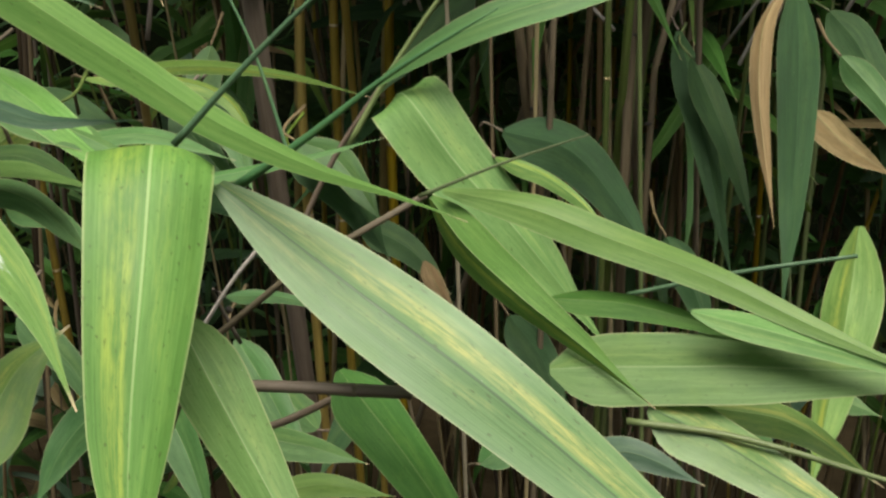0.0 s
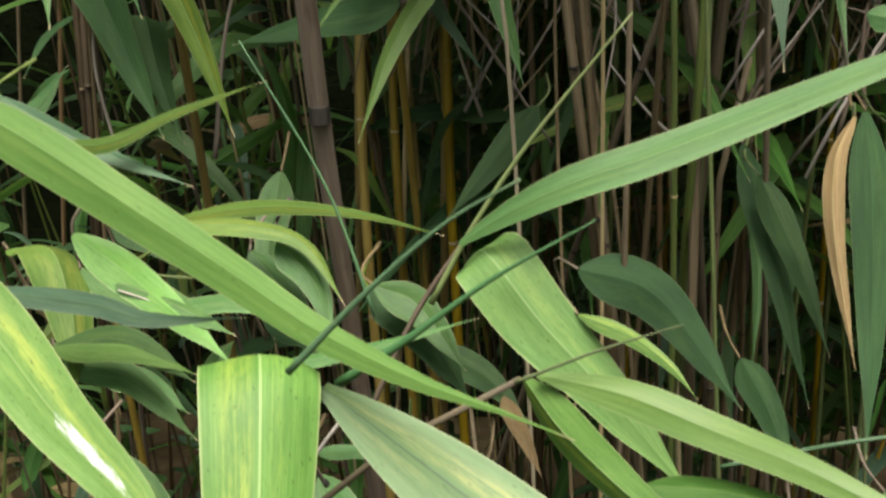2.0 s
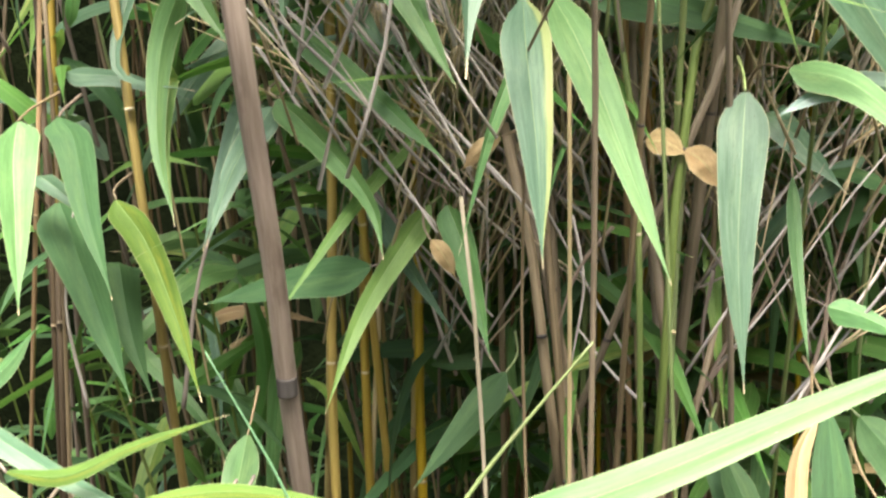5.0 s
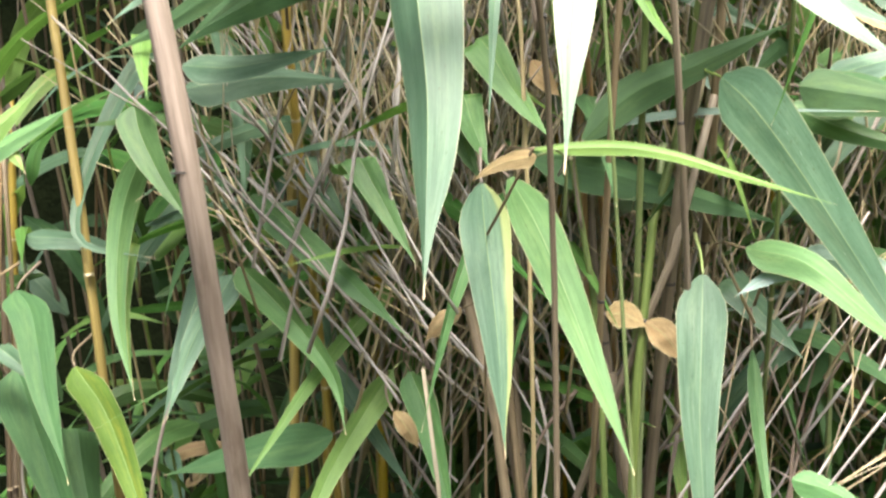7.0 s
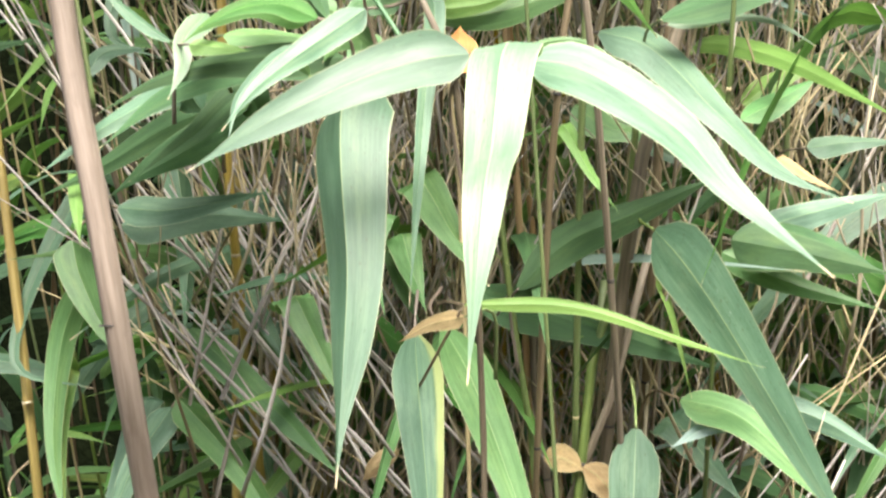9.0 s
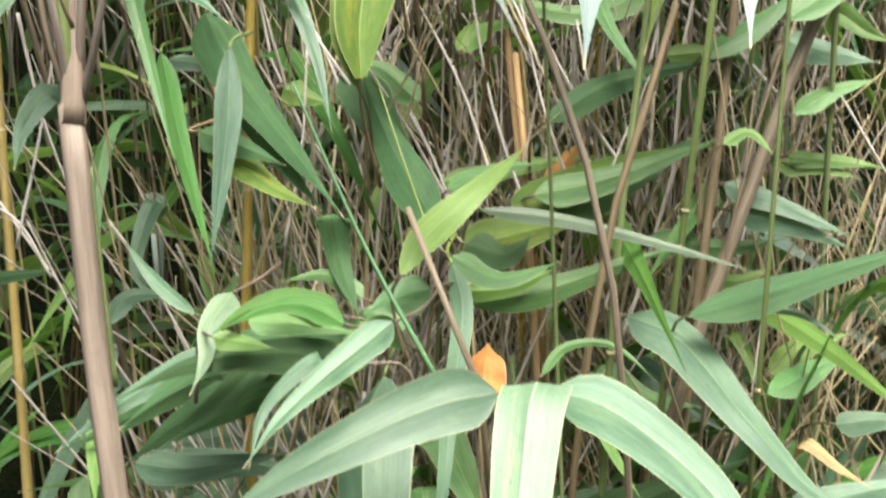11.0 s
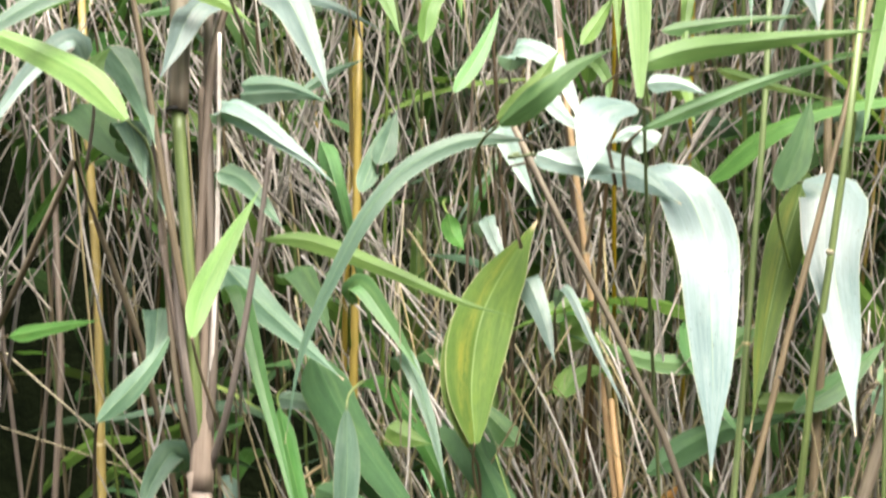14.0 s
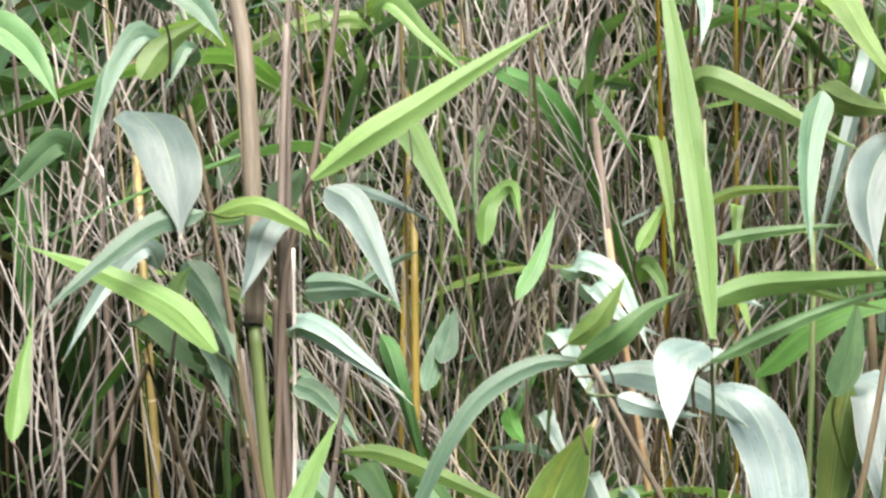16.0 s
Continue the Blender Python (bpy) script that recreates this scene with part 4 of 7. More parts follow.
leaf(p, "blue", 0.0229, (-0.16, -0.96, 0.21), [(0.203, 0.758, 1.442), (0.228, 0.751, 1.425), (0.258, 0.741, 1.405)], belly=0.101, tail=1.5)
leaf(p, "bright", 0.0116, (0.14, -0.87, 0.48), [(0.167, 0.662, 1.428), (0.182, 0.649, 1.399), (0.197, 0.638, 1.375)], belly=0.101, tail=1.5)
leaf(p, "green", 0.0245, (0.01, -0.90, 0.44), [(0.066, 0.712, 1.369), (0.074, 0.701, 1.347), (0.085, 0.687, 1.319)], belly=0.101, tail=1.5)
leaf(p, "green", 0.0297, (0.22, -0.82, 0.54), [(0.076, 0.716, 1.405), (0.098, 0.701, 1.371), (0.123, 0.683, 1.335)], belly=0.101, tail=1.5)
leaf(p, "green", 0.0252, (0.26, -0.78, 0.57), [(-0.007, 0.715, 1.331), (0.013, 0.703, 1.306), (0.039, 0.682, 1.265)], belly=0.101, tail=1.5)
leaf(p, "blue", 0.0175, (0.19, -0.82, 0.55), [(-0.046, 0.753, 1.334), (-0.024, 0.740, 1.307), (-0.006, 0.727, 1.281)], belly=0.101, tail=1.5)

p = plant_at(0.080, 0.660, "bamboo shoot topped by a fan of pale glossy leaves")
stem(p, "culm", "grey", 0.0020, 0.0017, [(0.100, 0.680, -0.010), (0.123, 0.580, 1.336), (0.114, 0.530, 1.443), (0.094, 0.540, 1.492), (0.077, 0.550, 1.523)], joints=(0.9,))
leaf(p, "blue", 0.0394, (-0.27, -0.85, 0.46), [(0.066, 0.560, 1.441), (0.061, 0.537, 1.420), (0.071, 0.494, 1.338), (0.073, 0.455, 1.253)], belly=0.126, fold=0.75, tail=1.8, label="large two-toned leaf folded along its midrib")
leaf(p, "blue", 0.0110, (-0.03, -0.89, 0.45), [(0.095, 0.593, 1.499), (0.102, 0.578, 1.478), (0.100, 0.546, 1.421), (0.097, 0.505, 1.325)], belly=0.126, tail=1.5)
leaf(p, "blue", 0.0275, (0.00, -0.93, 0.36), [(0.125, 0.500, 1.436), (0.104, 0.490, 1.432), (0.072, 0.475, 1.418), (0.043, 0.465, 1.402), (0.011, 0.456, 1.381)], belly=0.147, tail=1.9, fold=0.1)
leaf(p, "celadon", 0.0288, (-0.21, -0.77, 0.60), [(0.143, 0.500, 1.441), (0.140, 0.490, 1.432), (0.137, 0.455, 1.388), (0.136, 0.420, 1.369), (0.131, 0.392, 1.299)], belly=0.084, fold=0.12, tail=1.8)
leaf(p, "blue", 0.0265, (0.02, -0.93, 0.36), [(0.150, 0.520, 1.437), (0.171, 0.513, 1.432), (0.213, 0.493, 1.401), (0.233, 0.468, 1.371), (0.267, 0.446, 1.335)], belly=0.126, fold=0.15, tail=1.5)
leaf(p, "blue", 0.0274, (0.01, -0.85, 0.53), [(0.188, 0.635, 1.475), (0.211, 0.625, 1.466), (0.248, 0.599, 1.421), (0.276, 0.582, 1.389), (0.307, 0.574, 1.373)], belly=0.126, tail=1.5)
leaf(p, "bright", 0.0218, (0.07, -0.85, 0.53), [(0.075, 0.550, 1.491), (0.083, 0.555, 1.507), (0.102, 0.560, 1.527), (0.134, 0.600, 1.564)], belly=0.42, fold=0.1, tail=1.5, label="young yellow-green leaf pointing up")
leaf(p, "orange", 0.0184, (-0.17, -0.85, 0.50), [(0.116, 0.530, 1.433), (0.117, 0.535, 1.443), (0.118, 0.540, 1.458)], belly=0.4, tail=5.0)
stem(p, "rolled_leaf", "spear", 0.0014, 0.0007, [(0.098, 0.520, 1.439), (0.060, 0.530, 1.502), (0.020, 0.540, 1.583)])
stem(p, "rolled_leaf", "green", 0.0007, 0.0004, [(0.088, 0.560, 1.508), (0.069, 0.570, 1.556), (0.055, 0.580, 1.594)])
leaf(p, "sheen", 0.0099, (0.02, -0.86, 0.50), [(0.108, 0.627, 1.532), (0.150, 0.625, 1.527), (0.202, 0.618, 1.514), (0.258, 0.610, 1.497)], belly=0.21, tail=1.5)
leaf(p, "green", 0.0197, (0.03, -0.94, 0.34), [(0.098, 0.623, 1.482), (0.135, 0.625, 1.486), (0.178, 0.632, 1.501), (0.217, 0.639, 1.515)], belly=0.35, tail=1.5)
leaf(p, "bright", 0.0115, (0.07, -0.97, 0.21), [(0.100, 0.617, 1.486), (0.126, 0.619, 1.489), (0.152, 0.625, 1.502)], belly=0.168, tail=1.5)
leaf(p, "dark", 0.0238, (-0.06, -0.82, 0.57), [(0.220, 0.610, 1.475), (0.254, 0.616, 1.486), (0.299, 0.623, 1.501), (0.351, 0.631, 1.519)], belly=0.28, tail=1.5)
leaf(p, "sheen", 0.0087, (0.03, -0.82, 0.57), [(0.225, 0.631, 1.477), (0.257, 0.633, 1.481), (0.280, 0.632, 1.478), (0.303, 0.624, 1.461)], belly=0.168, tail=1.5)
leaf(p, "green", 0.0054, (-0.01, -0.96, 0.27), [(0.143, 0.577, 1.443), (0.154, 0.583, 1.457), (0.177, 0.585, 1.459), (0.200, 0.575, 1.441)], belly=0.168, tail=1.5)
leaf(p, "dark", 0.0319, (-0.03, -0.95, 0.32), [(0.118, 0.681, 1.537), (0.152, 0.672, 1.539), (0.192, 0.681, 1.560), (0.243, 0.696, 1.592)], belly=0.42, tail=1.5)
leaf(p, "olive", 0.0344, (0.01, -0.92, 0.40), [(0.094, 0.655, 1.511), (0.120, 0.660, 1.521), (0.162, 0.665, 1.531)], belly=0.28, tail=1.5)
leaf(p, "blue", 0.0180, (0.17, -0.83, 0.52), [(-0.036, 0.615, 1.620), (-0.032, 0.605, 1.582), (-0.032, 0.597, 1.540), (-0.033, 0.588, 1.497)], belly=0.42, tail=1.5)
leaf(p, "sheen", 0.0153, (0.15, -0.83, 0.54), [(-0.022, 0.593, 1.482), (-0.028, 0.575, 1.464), (-0.027, 0.566, 1.447), (-0.031, 0.557, 1.429)], belly=0.126, tail=1.5)
leaf(p, "lush", 0.0134, (0.27, -0.83, 0.49), [(-0.081, 0.631, 1.622), (-0.062, 0.610, 1.574), (-0.041, 0.588, 1.526), (-0.025, 0.571, 1.491)], belly=0.168, fold=0.5, tail=1.5)
leaf(p, "lush", 0.0141, (0.00, -0.92, 0.40), [(0.047, 0.548, 1.466), (0.027, 0.553, 1.475), (0.008, 0.552, 1.473), (-0.011, 0.547, 1.463)], belly=0.28, tail=1.5)
leaf(p, "bright", 0.0120, (0.02, -0.85, 0.53), [(-0.021, 0.561, 1.458), (-0.006, 0.560, 1.456), (0.012, 0.558, 1.453)], belly=0.168, tail=1.5)
leaf(p, "blue", 0.0158, (0.34, -0.85, 0.40), [(0.073, 0.537, 1.467), (0.048, 0.515, 1.443), (0.030, 0.495, 1.422), (0.018, 0.484, 1.402)], belly=0.126, tail=1.5)
leaf(p, "dark", 0.0241, (-0.21, -0.82, 0.54), [(0.059, 0.553, 1.447), (0.010, 0.565, 1.451), (-0.037, 0.571, 1.444), (-0.075, 0.572, 1.425)], belly=0.28, tail=1.5)
leaf(p, "dark", 0.0257, (0.00, -0.99, 0.16), [(-0.009, 0.655, 1.449), (-0.061, 0.657, 1.433), (-0.107, 0.653, 1.406), (-0.140, 0.645, 1.389)], belly=0.245, tail=1.5)
leaf(p, "dark", 0.0338, (0.07, -0.93, 0.37), [(-0.002, 0.654, 1.446), (-0.030, 0.646, 1.429), (-0.066, 0.635, 1.407), (-0.089, 0.624, 1.386)], belly=0.147, tail=1.5)
leaf(p, "green", 0.0265, (-0.03, -0.87, 0.49), [(0.086, 0.573, 1.485), (0.072, 0.571, 1.481), (0.054, 0.567, 1.472)], belly=0.35, tail=1.5)
leaf(p, "green", 0.0209, (0.63, -0.58, 0.51), [(0.074, 0.580, 1.455), (0.066, 0.574, 1.464), (0.054, 0.561, 1.458), (0.051, 0.544, 1.443)], belly=0.35, tail=1.5)
leaf(p, "green", 0.0229, (-0.02, -0.88, 0.47), [(0.274, 0.693, 1.433), (0.298, 0.700, 1.446), (0.324, 0.707, 1.461)], belly=0.42, tail=1.5)
leaf(p, "dark", 0.0298, (-0.03, -0.92, 0.39), [(0.268, 0.663, 1.357), (0.302, 0.663, 1.357), (0.347, 0.653, 1.338)], belly=0.168, tail=1.5)
leaf(p, "blue", 0.0167, (-0.00, -0.88, 0.48), [(0.313, 0.699, 1.416), (0.336, 0.701, 1.419), (0.368, 0.701, 1.419)], belly=0.168, tail=1.5)
leaf(p, "blue", 0.0209, (-0.01, -0.86, 0.51), [(0.282, 0.675, 1.368), (0.318, 0.680, 1.378), (0.363, 0.685, 1.388)], belly=0.168, tail=1.5)
leaf(p, "dry", 0.0114, (0.09, -0.83, 0.55), [(0.289, 0.666, 1.407), (0.305, 0.660, 1.395), (0.322, 0.654, 1.384)], belly=0.101, tail=1.5)
leaf(p, "bright", 0.0078, (-0.04, -0.95, 0.30), [(0.238, 0.620, 1.568), (0.251, 0.623, 1.575), (0.264, 0.617, 1.561)], belly=0.168, tail=1.5)
leaf(p, "bright", 0.0146, (0.00, -0.90, 0.43), [(0.280, 0.702, 1.570), (0.307, 0.701, 1.568), (0.329, 0.698, 1.561)], belly=0.168, tail=1.5)
leaf(p, "blue", 0.0175, (-0.09, -0.98, 0.20), [(0.255, 0.685, 1.539), (0.286, 0.681, 1.531), (0.319, 0.674, 1.516)], belly=0.168, tail=1.5)
leaf(p, "blue", 0.0245, (-0.11, -0.79, 0.61), [(0.143, 0.713, 1.350), (0.164, 0.720, 1.363), (0.188, 0.727, 1.376)], belly=0.42, tail=1.5)
leaf(p, "blue", 0.0159, (0.07, -0.94, 0.32), [(-0.124, 0.674, 1.465), (-0.114, 0.682, 1.482), (-0.085, 0.683, 1.484)], belly=0.42, tail=1.5)
leaf(p, "blue", 0.0133, (0.32, -0.65, 0.69), [(-0.048, 0.610, 1.471), (-0.074, 0.619, 1.490), (-0.099, 0.630, 1.514)], belly=0.42, tail=1.5)
leaf(p, "green", 0.0183, (-0.00, -0.92, 0.39), [(0.061, 0.696, 1.608), (0.030, 0.707, 1.633), (0.011, 0.697, 1.609)], belly=0.168, tail=1.5)
leaf(p, "dark", 0.0182, (0.11, -0.98, 0.16), [(0.030, 0.593, 1.525), (0.033, 0.602, 1.502), (0.049, 0.585, 1.468)], belly=0.101, tail=1.5)
leaf(p, "blue", 0.0289, (-0.00, -0.82, 0.57), [(-0.109, 0.699, 1.376), (-0.054, 0.702, 1.382), (0.001, 0.699, 1.377)], belly=0.168, tail=1.5)
leaf(p, "lush", 0.0181, (0.04, -0.96, 0.29), [(0.042, 0.561, 1.470), (0.012, 0.565, 1.478), (-0.009, 0.560, 1.469), (-0.023, 0.554, 1.457)], belly=0.168, tail=1.5)
leaf(p, "dark", 0.0281, (0.00, -0.89, 0.45), [(0.045, 0.610, 1.462), (-0.004, 0.608, 1.458), (-0.047, 0.599, 1.439), (-0.077, 0.583, 1.409)], belly=0.168, tail=1.5)
leaf(p, "blue", 0.0198, (0.09, -0.93, 0.36), [(-0.043, 0.613, 1.445), (-0.074, 0.605, 1.429), (-0.100, 0.594, 1.408), (-0.113, 0.588, 1.396)], belly=0.101, tail=1.5)
leaf(p, "dark", 0.0197, (0.14, -0.93, 0.33), [(-0.013, 0.633, 1.446), (-0.038, 0.621, 1.420), (-0.070, 0.606, 1.393)], belly=0.101, tail=1.5)
leaf(p, "blue", 0.0103, (-0.00, -0.89, 0.46), [(0.038, 0.532, 1.448), (0.017, 0.521, 1.426), (0.014, 0.507, 1.399)], belly=0.101, tail=1.5)
leaf(p, "blue", 0.0213, (0.00, -0.89, 0.45), [(-0.096, 0.659, 1.384), (-0.065, 0.658, 1.382), (-0.002, 0.664, 1.393)], belly=0.168, tail=1.5)
leaf(p, "dark", 0.0308, (-0.04, -0.92, 0.40), [(0.083, 0.619, 1.522), (0.056, 0.640, 1.566), (0.032, 0.661, 1.614)], belly=0.42, tail=1.5)
leaf(p, "bright", 0.0231, (-0.06, -0.84, 0.55), [(0.278, 0.713, 1.445), (0.302, 0.722, 1.463), (0.329, 0.725, 1.470)], belly=0.42, tail=1.5)
leaf(p, "bright", 0.0110, (0.08, -0.88, 0.46), [(0.259, 0.733, 1.469), (0.271, 0.717, 1.438), (0.271, 0.710, 1.425)], belly=0.101, tail=1.5)
leaf(p, "bright", 0.0176, (-0.25, -0.97, 0.05), [(0.316, 0.706, 1.666), (0.334, 0.699, 1.650), (0.353, 0.695, 1.642)], belly=0.101, tail=1.5)
leaf(p, "bright", 0.0150, (-0.03, -0.99, 0.14), [(0.214, 0.700, 1.637), (0.241, 0.701, 1.639), (0.264, 0.699, 1.633)], belly=0.168, tail=1.5)
leaf(p, "bright", 0.0152, (0.04, -0.94, 0.34), [(0.089, 0.695, 1.639), (0.102, 0.702, 1.656), (0.127, 0.704, 1.660)], belly=0.42, tail=1.5)
leaf(p, "green", 0.0232, (0.00, -0.92, 0.39), [(0.065, 0.598, 1.460), (0.052, 0.604, 1.471), (0.038, 0.598, 1.459)], belly=0.168, tail=1.5)
leaf(p, "green", 0.0148, (0.02, -0.79, 0.62), [(-0.009, 0.581, 1.467), (0.015, 0.580, 1.466), (0.051, 0.579, 1.462)], belly=0.168, tail=1.5)
leaf(p, "green", 0.0178, (0.00, -0.97, 0.23), [(0.204, 0.701, 1.525), (0.248, 0.698, 1.519), (0.288, 0.701, 1.526)], belly=0.168, tail=1.5)
leaf(p, "green", 0.0242, (0.06, -0.82, 0.57), [(0.175, 0.706, 1.446), (0.198, 0.698, 1.430), (0.234, 0.695, 1.424)], belly=0.168, tail=1.5)
leaf(p, "bright", 0.0130, (-0.01, -0.95, 0.30), [(0.288, 0.700, 1.571), (0.314, 0.701, 1.573), (0.346, 0.699, 1.567)], belly=0.168, tail=1.5)
leaf(p, "bright", 0.0145, (-0.00, -0.88, 0.47), [(0.237, 0.720, 1.506), (0.257, 0.717, 1.500), (0.282, 0.723, 1.511)], belly=0.168, tail=1.5)

p = plant_at(0.315, 1.000, "upright bamboo shoot with arching green and olive leaves")
stem(p, "culm", "grey", 0.0023, 0.0018, [(0.315, 1.000, -0.010), (0.231, 0.830, 0.744), (0.175, 0.550, 1.499), (0.160, 0.550, 1.556), (0.140, 0.550, 1.613), (0.117, 0.550, 1.664), (0.097, 0.550, 1.705), (0.071, 0.550, 1.755), (0.063, 0.550, 1.775)], joints=(0.75,), n=30)
leaf(p, "dark", 0.0334, (0.15, -0.81, 0.57), [(-0.076, 0.692, 1.664), (-0.048, 0.667, 1.620), (-0.009, 0.640, 1.574), (0.032, 0.616, 1.526)], belly=0.168, tail=1.3)
leaf(p, "dark", 0.0223, (0.08, -0.85, 0.52), [(-0.057, 0.685, 1.630), (-0.029, 0.660, 1.584), (-0.003, 0.641, 1.553), (0.022, 0.628, 1.526)], belly=0.168, tail=1.3)
leaf(p, "olive", 0.0212, (0.04, -0.88, 0.47), [(-0.049, 0.628, 1.566), (-0.027, 0.623, 1.555), (-0.006, 0.617, 1.541), (0.018, 0.612, 1.530)], belly=0.168, tail=1.3)
leaf(p, "dark", 0.0352, (0.17, -0.80, 0.57), [(0.020, 0.699, 1.632), (0.042, 0.669, 1.590), (0.068, 0.651, 1.553), (0.096, 0.631, 1.515)], belly=0.168, tail=1.3)
leaf(p, "olive", 0.0221, (-0.06, -0.95, 0.32), [(0.037, 0.618, 1.600), (0.027, 0.633, 1.641), (0.027, 0.645, 1.678), (0.041, 0.654, 1.711)], belly=0.56, fold=0.2, tail=2.6)
leaf(p, "olive", 0.0383, (-0.12, -0.94, 0.33), [(0.041, 0.608, 1.602), (0.037, 0.623, 1.643), (0.044, 0.640, 1.691), (0.074, 0.654, 1.747)], belly=0.595, fold=0.3, tail=5, label="olive-yellow leaf with a rusty edge")
leaf(p, "bright", 0.0189, (0.21, -0.90, 0.37), [(-0.089, 0.486, 1.642), (-0.090, 0.497, 1.664), (-0.083, 0.510, 1.694), (-0.071, 0.527, 1.732)], belly=0.525, fold=0.3, tail=1.3)
leaf(p, "bright", 0.0129, (-0.15, -0.97, 0.17), [(-0.080, 0.570, 1.713), (-0.058, 0.570, 1.713), (-0.003, 0.555, 1.691), (0.036, 0.547, 1.673), (0.071, 0.537, 1.661)], belly=0.28, fold=0.3, tail=1.3)
leaf(p, "blue", 0.0140, (-0.01, -0.97, 0.23), [(0.069, 0.530, 1.758), (0.042, 0.525, 1.757), (0.012, 0.515, 1.739), (-0.006, 0.505, 1.713), (-0.021, 0.500, 1.680), (-0.035, 0.495, 1.639), (-0.040, 0.490, 1.591)], belly=0.35, tail=1.3)
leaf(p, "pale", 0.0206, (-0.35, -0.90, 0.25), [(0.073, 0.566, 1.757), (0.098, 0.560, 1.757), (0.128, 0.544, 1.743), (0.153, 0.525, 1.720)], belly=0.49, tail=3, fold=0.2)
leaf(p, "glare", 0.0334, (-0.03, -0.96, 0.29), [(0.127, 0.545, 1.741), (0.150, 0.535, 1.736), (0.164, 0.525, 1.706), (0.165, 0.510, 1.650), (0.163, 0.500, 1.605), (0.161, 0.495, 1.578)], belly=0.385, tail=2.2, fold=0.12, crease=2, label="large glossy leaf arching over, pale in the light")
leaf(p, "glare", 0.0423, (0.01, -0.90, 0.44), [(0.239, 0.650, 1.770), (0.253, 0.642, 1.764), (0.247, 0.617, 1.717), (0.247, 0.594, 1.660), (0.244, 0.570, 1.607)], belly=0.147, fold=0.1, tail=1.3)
leaf(p, "olive", 0.0294, (-0.08, -0.88, 0.47), [(0.247, 0.678, 1.785), (0.226, 0.650, 1.729), (0.208, 0.618, 1.671), (0.193, 0.589, 1.609)], belly=0.35, tail=1.3)
leaf(p, "pale", 0.0174, (-0.02, -0.88, 0.48), [(-0.114, 0.573, 1.799), (-0.090, 0.561, 1.782), (-0.058, 0.545, 1.758), (-0.032, 0.536, 1.735)], belly=0.168, tail=1.3)
leaf(p, "blue", 0.0162, (-0.04, -0.93, 0.36), [(-0.110, 0.567, 1.754), (-0.095, 0.564, 1.748), (-0.062, 0.548, 1.712)], belly=0.126, tail=1.3)
leaf(p, "blue", 0.0273, (-0.04, -0.91, 0.42), [(-0.136, 0.674, 1.721), (-0.104, 0.656, 1.691), (-0.070, 0.643, 1.663), (-0.042, 0.632, 1.640)], belly=0.168, tail=1.3)
leaf(p, "dark", 0.0253, (0.23, -0.82, 0.52), [(-0.084, 0.656, 1.717), (-0.065, 0.645, 1.692), (-0.050, 0.633, 1.665)], belly=0.101, tail=1.3)
leaf(p, "green", 0.0172, (0.00, -0.91, 0.42), [(-0.042, 0.654, 1.705), (-0.017, 0.642, 1.677), (0.008, 0.624, 1.640)], belly=0.101, tail=1.3)
leaf(p, "blue", 0.0122, (0.09, -0.88, 0.46), [(-0.009, 0.640, 1.659), (0.012, 0.622, 1.619), (0.028, 0.598, 1.570)], belly=0.101, tail=1.3)
leaf(p, "pale", 0.0196, (0.01, -0.91, 0.42), [(0.066, 0.653, 1.709), (0.077, 0.642, 1.685), (0.087, 0.625, 1.648)], belly=0.101, tail=1.3)
leaf(p, "blue", 0.0159, (0.38, -0.85, 0.38), [(-0.155, 0.537, 1.604), (-0.137, 0.549, 1.631), (-0.129, 0.574, 1.664)], belly=0.42, tail=1.3)
leaf(p, "blue", 0.0207, (0.04, -0.91, 0.42), [(-0.150, 0.592, 1.677), (-0.144, 0.580, 1.652), (-0.144, 0.569, 1.627)], belly=0.101, tail=1.3)
leaf(p, "blue", 0.0200, (0.27, -0.87, 0.40), [(-0.140, 0.611, 1.593), (-0.147, 0.601, 1.572), (-0.145, 0.588, 1.546)], belly=0.101, tail=1.3)
leaf(p, "green", 0.0221, (-0.00, -0.90, 0.44), [(0.214, 0.704, 1.687), (0.166, 0.693, 1.662), (0.079, 0.704, 1.686)], belly=0.168, tail=1.3)
leaf(p, "pale", 0.0179, (0.10, -0.90, 0.43), [(0.050, 0.613, 1.798), (0.063, 0.601, 1.769), (0.077, 0.586, 1.735)], belly=0.101, tail=1.3)
leaf(p, "bright", 0.0182, (-0.09, -1.00, -0.02), [(0.057, 0.523, 1.767), (0.072, 0.517, 1.777), (0.091, 0.519, 1.806)], belly=0.42, tail=1.3)
leaf(p, "blue", 0.0197, (0.23, -0.84, 0.48), [(-0.168, 0.560, 1.785), (-0.154, 0.552, 1.765), (-0.140, 0.538, 1.733)], belly=0.101, tail=1.3)
leaf(p, "bright", 0.0158, (0.01, -0.91, 0.41), [(0.077, 0.695, 1.557), (0.130, 0.701, 1.569), (0.184, 0.705, 1.577)], belly=0.168, tail=1.3)
leaf(p, "olive", 0.0291, (-0.05, -0.82, 0.57), [(0.122, 0.669, 1.541), (0.181, 0.682, 1.566), (0.250, 0.689, 1.582)], belly=0.168, tail=1.3)
leaf(p, "orange", 0.0198, (0.05, -0.91, 0.42), [(0.144, 0.691, 1.552), (0.151, 0.700, 1.569), (0.166, 0.709, 1.588)], belly=0.42, tail=1.3)
leaf(p, "dark", 0.0199, (0.02, -0.87, 0.48), [(-0.054, 0.625, 1.575), (-0.029, 0.621, 1.566), (-0.001, 0.614, 1.554)], belly=0.168, tail=1.3)
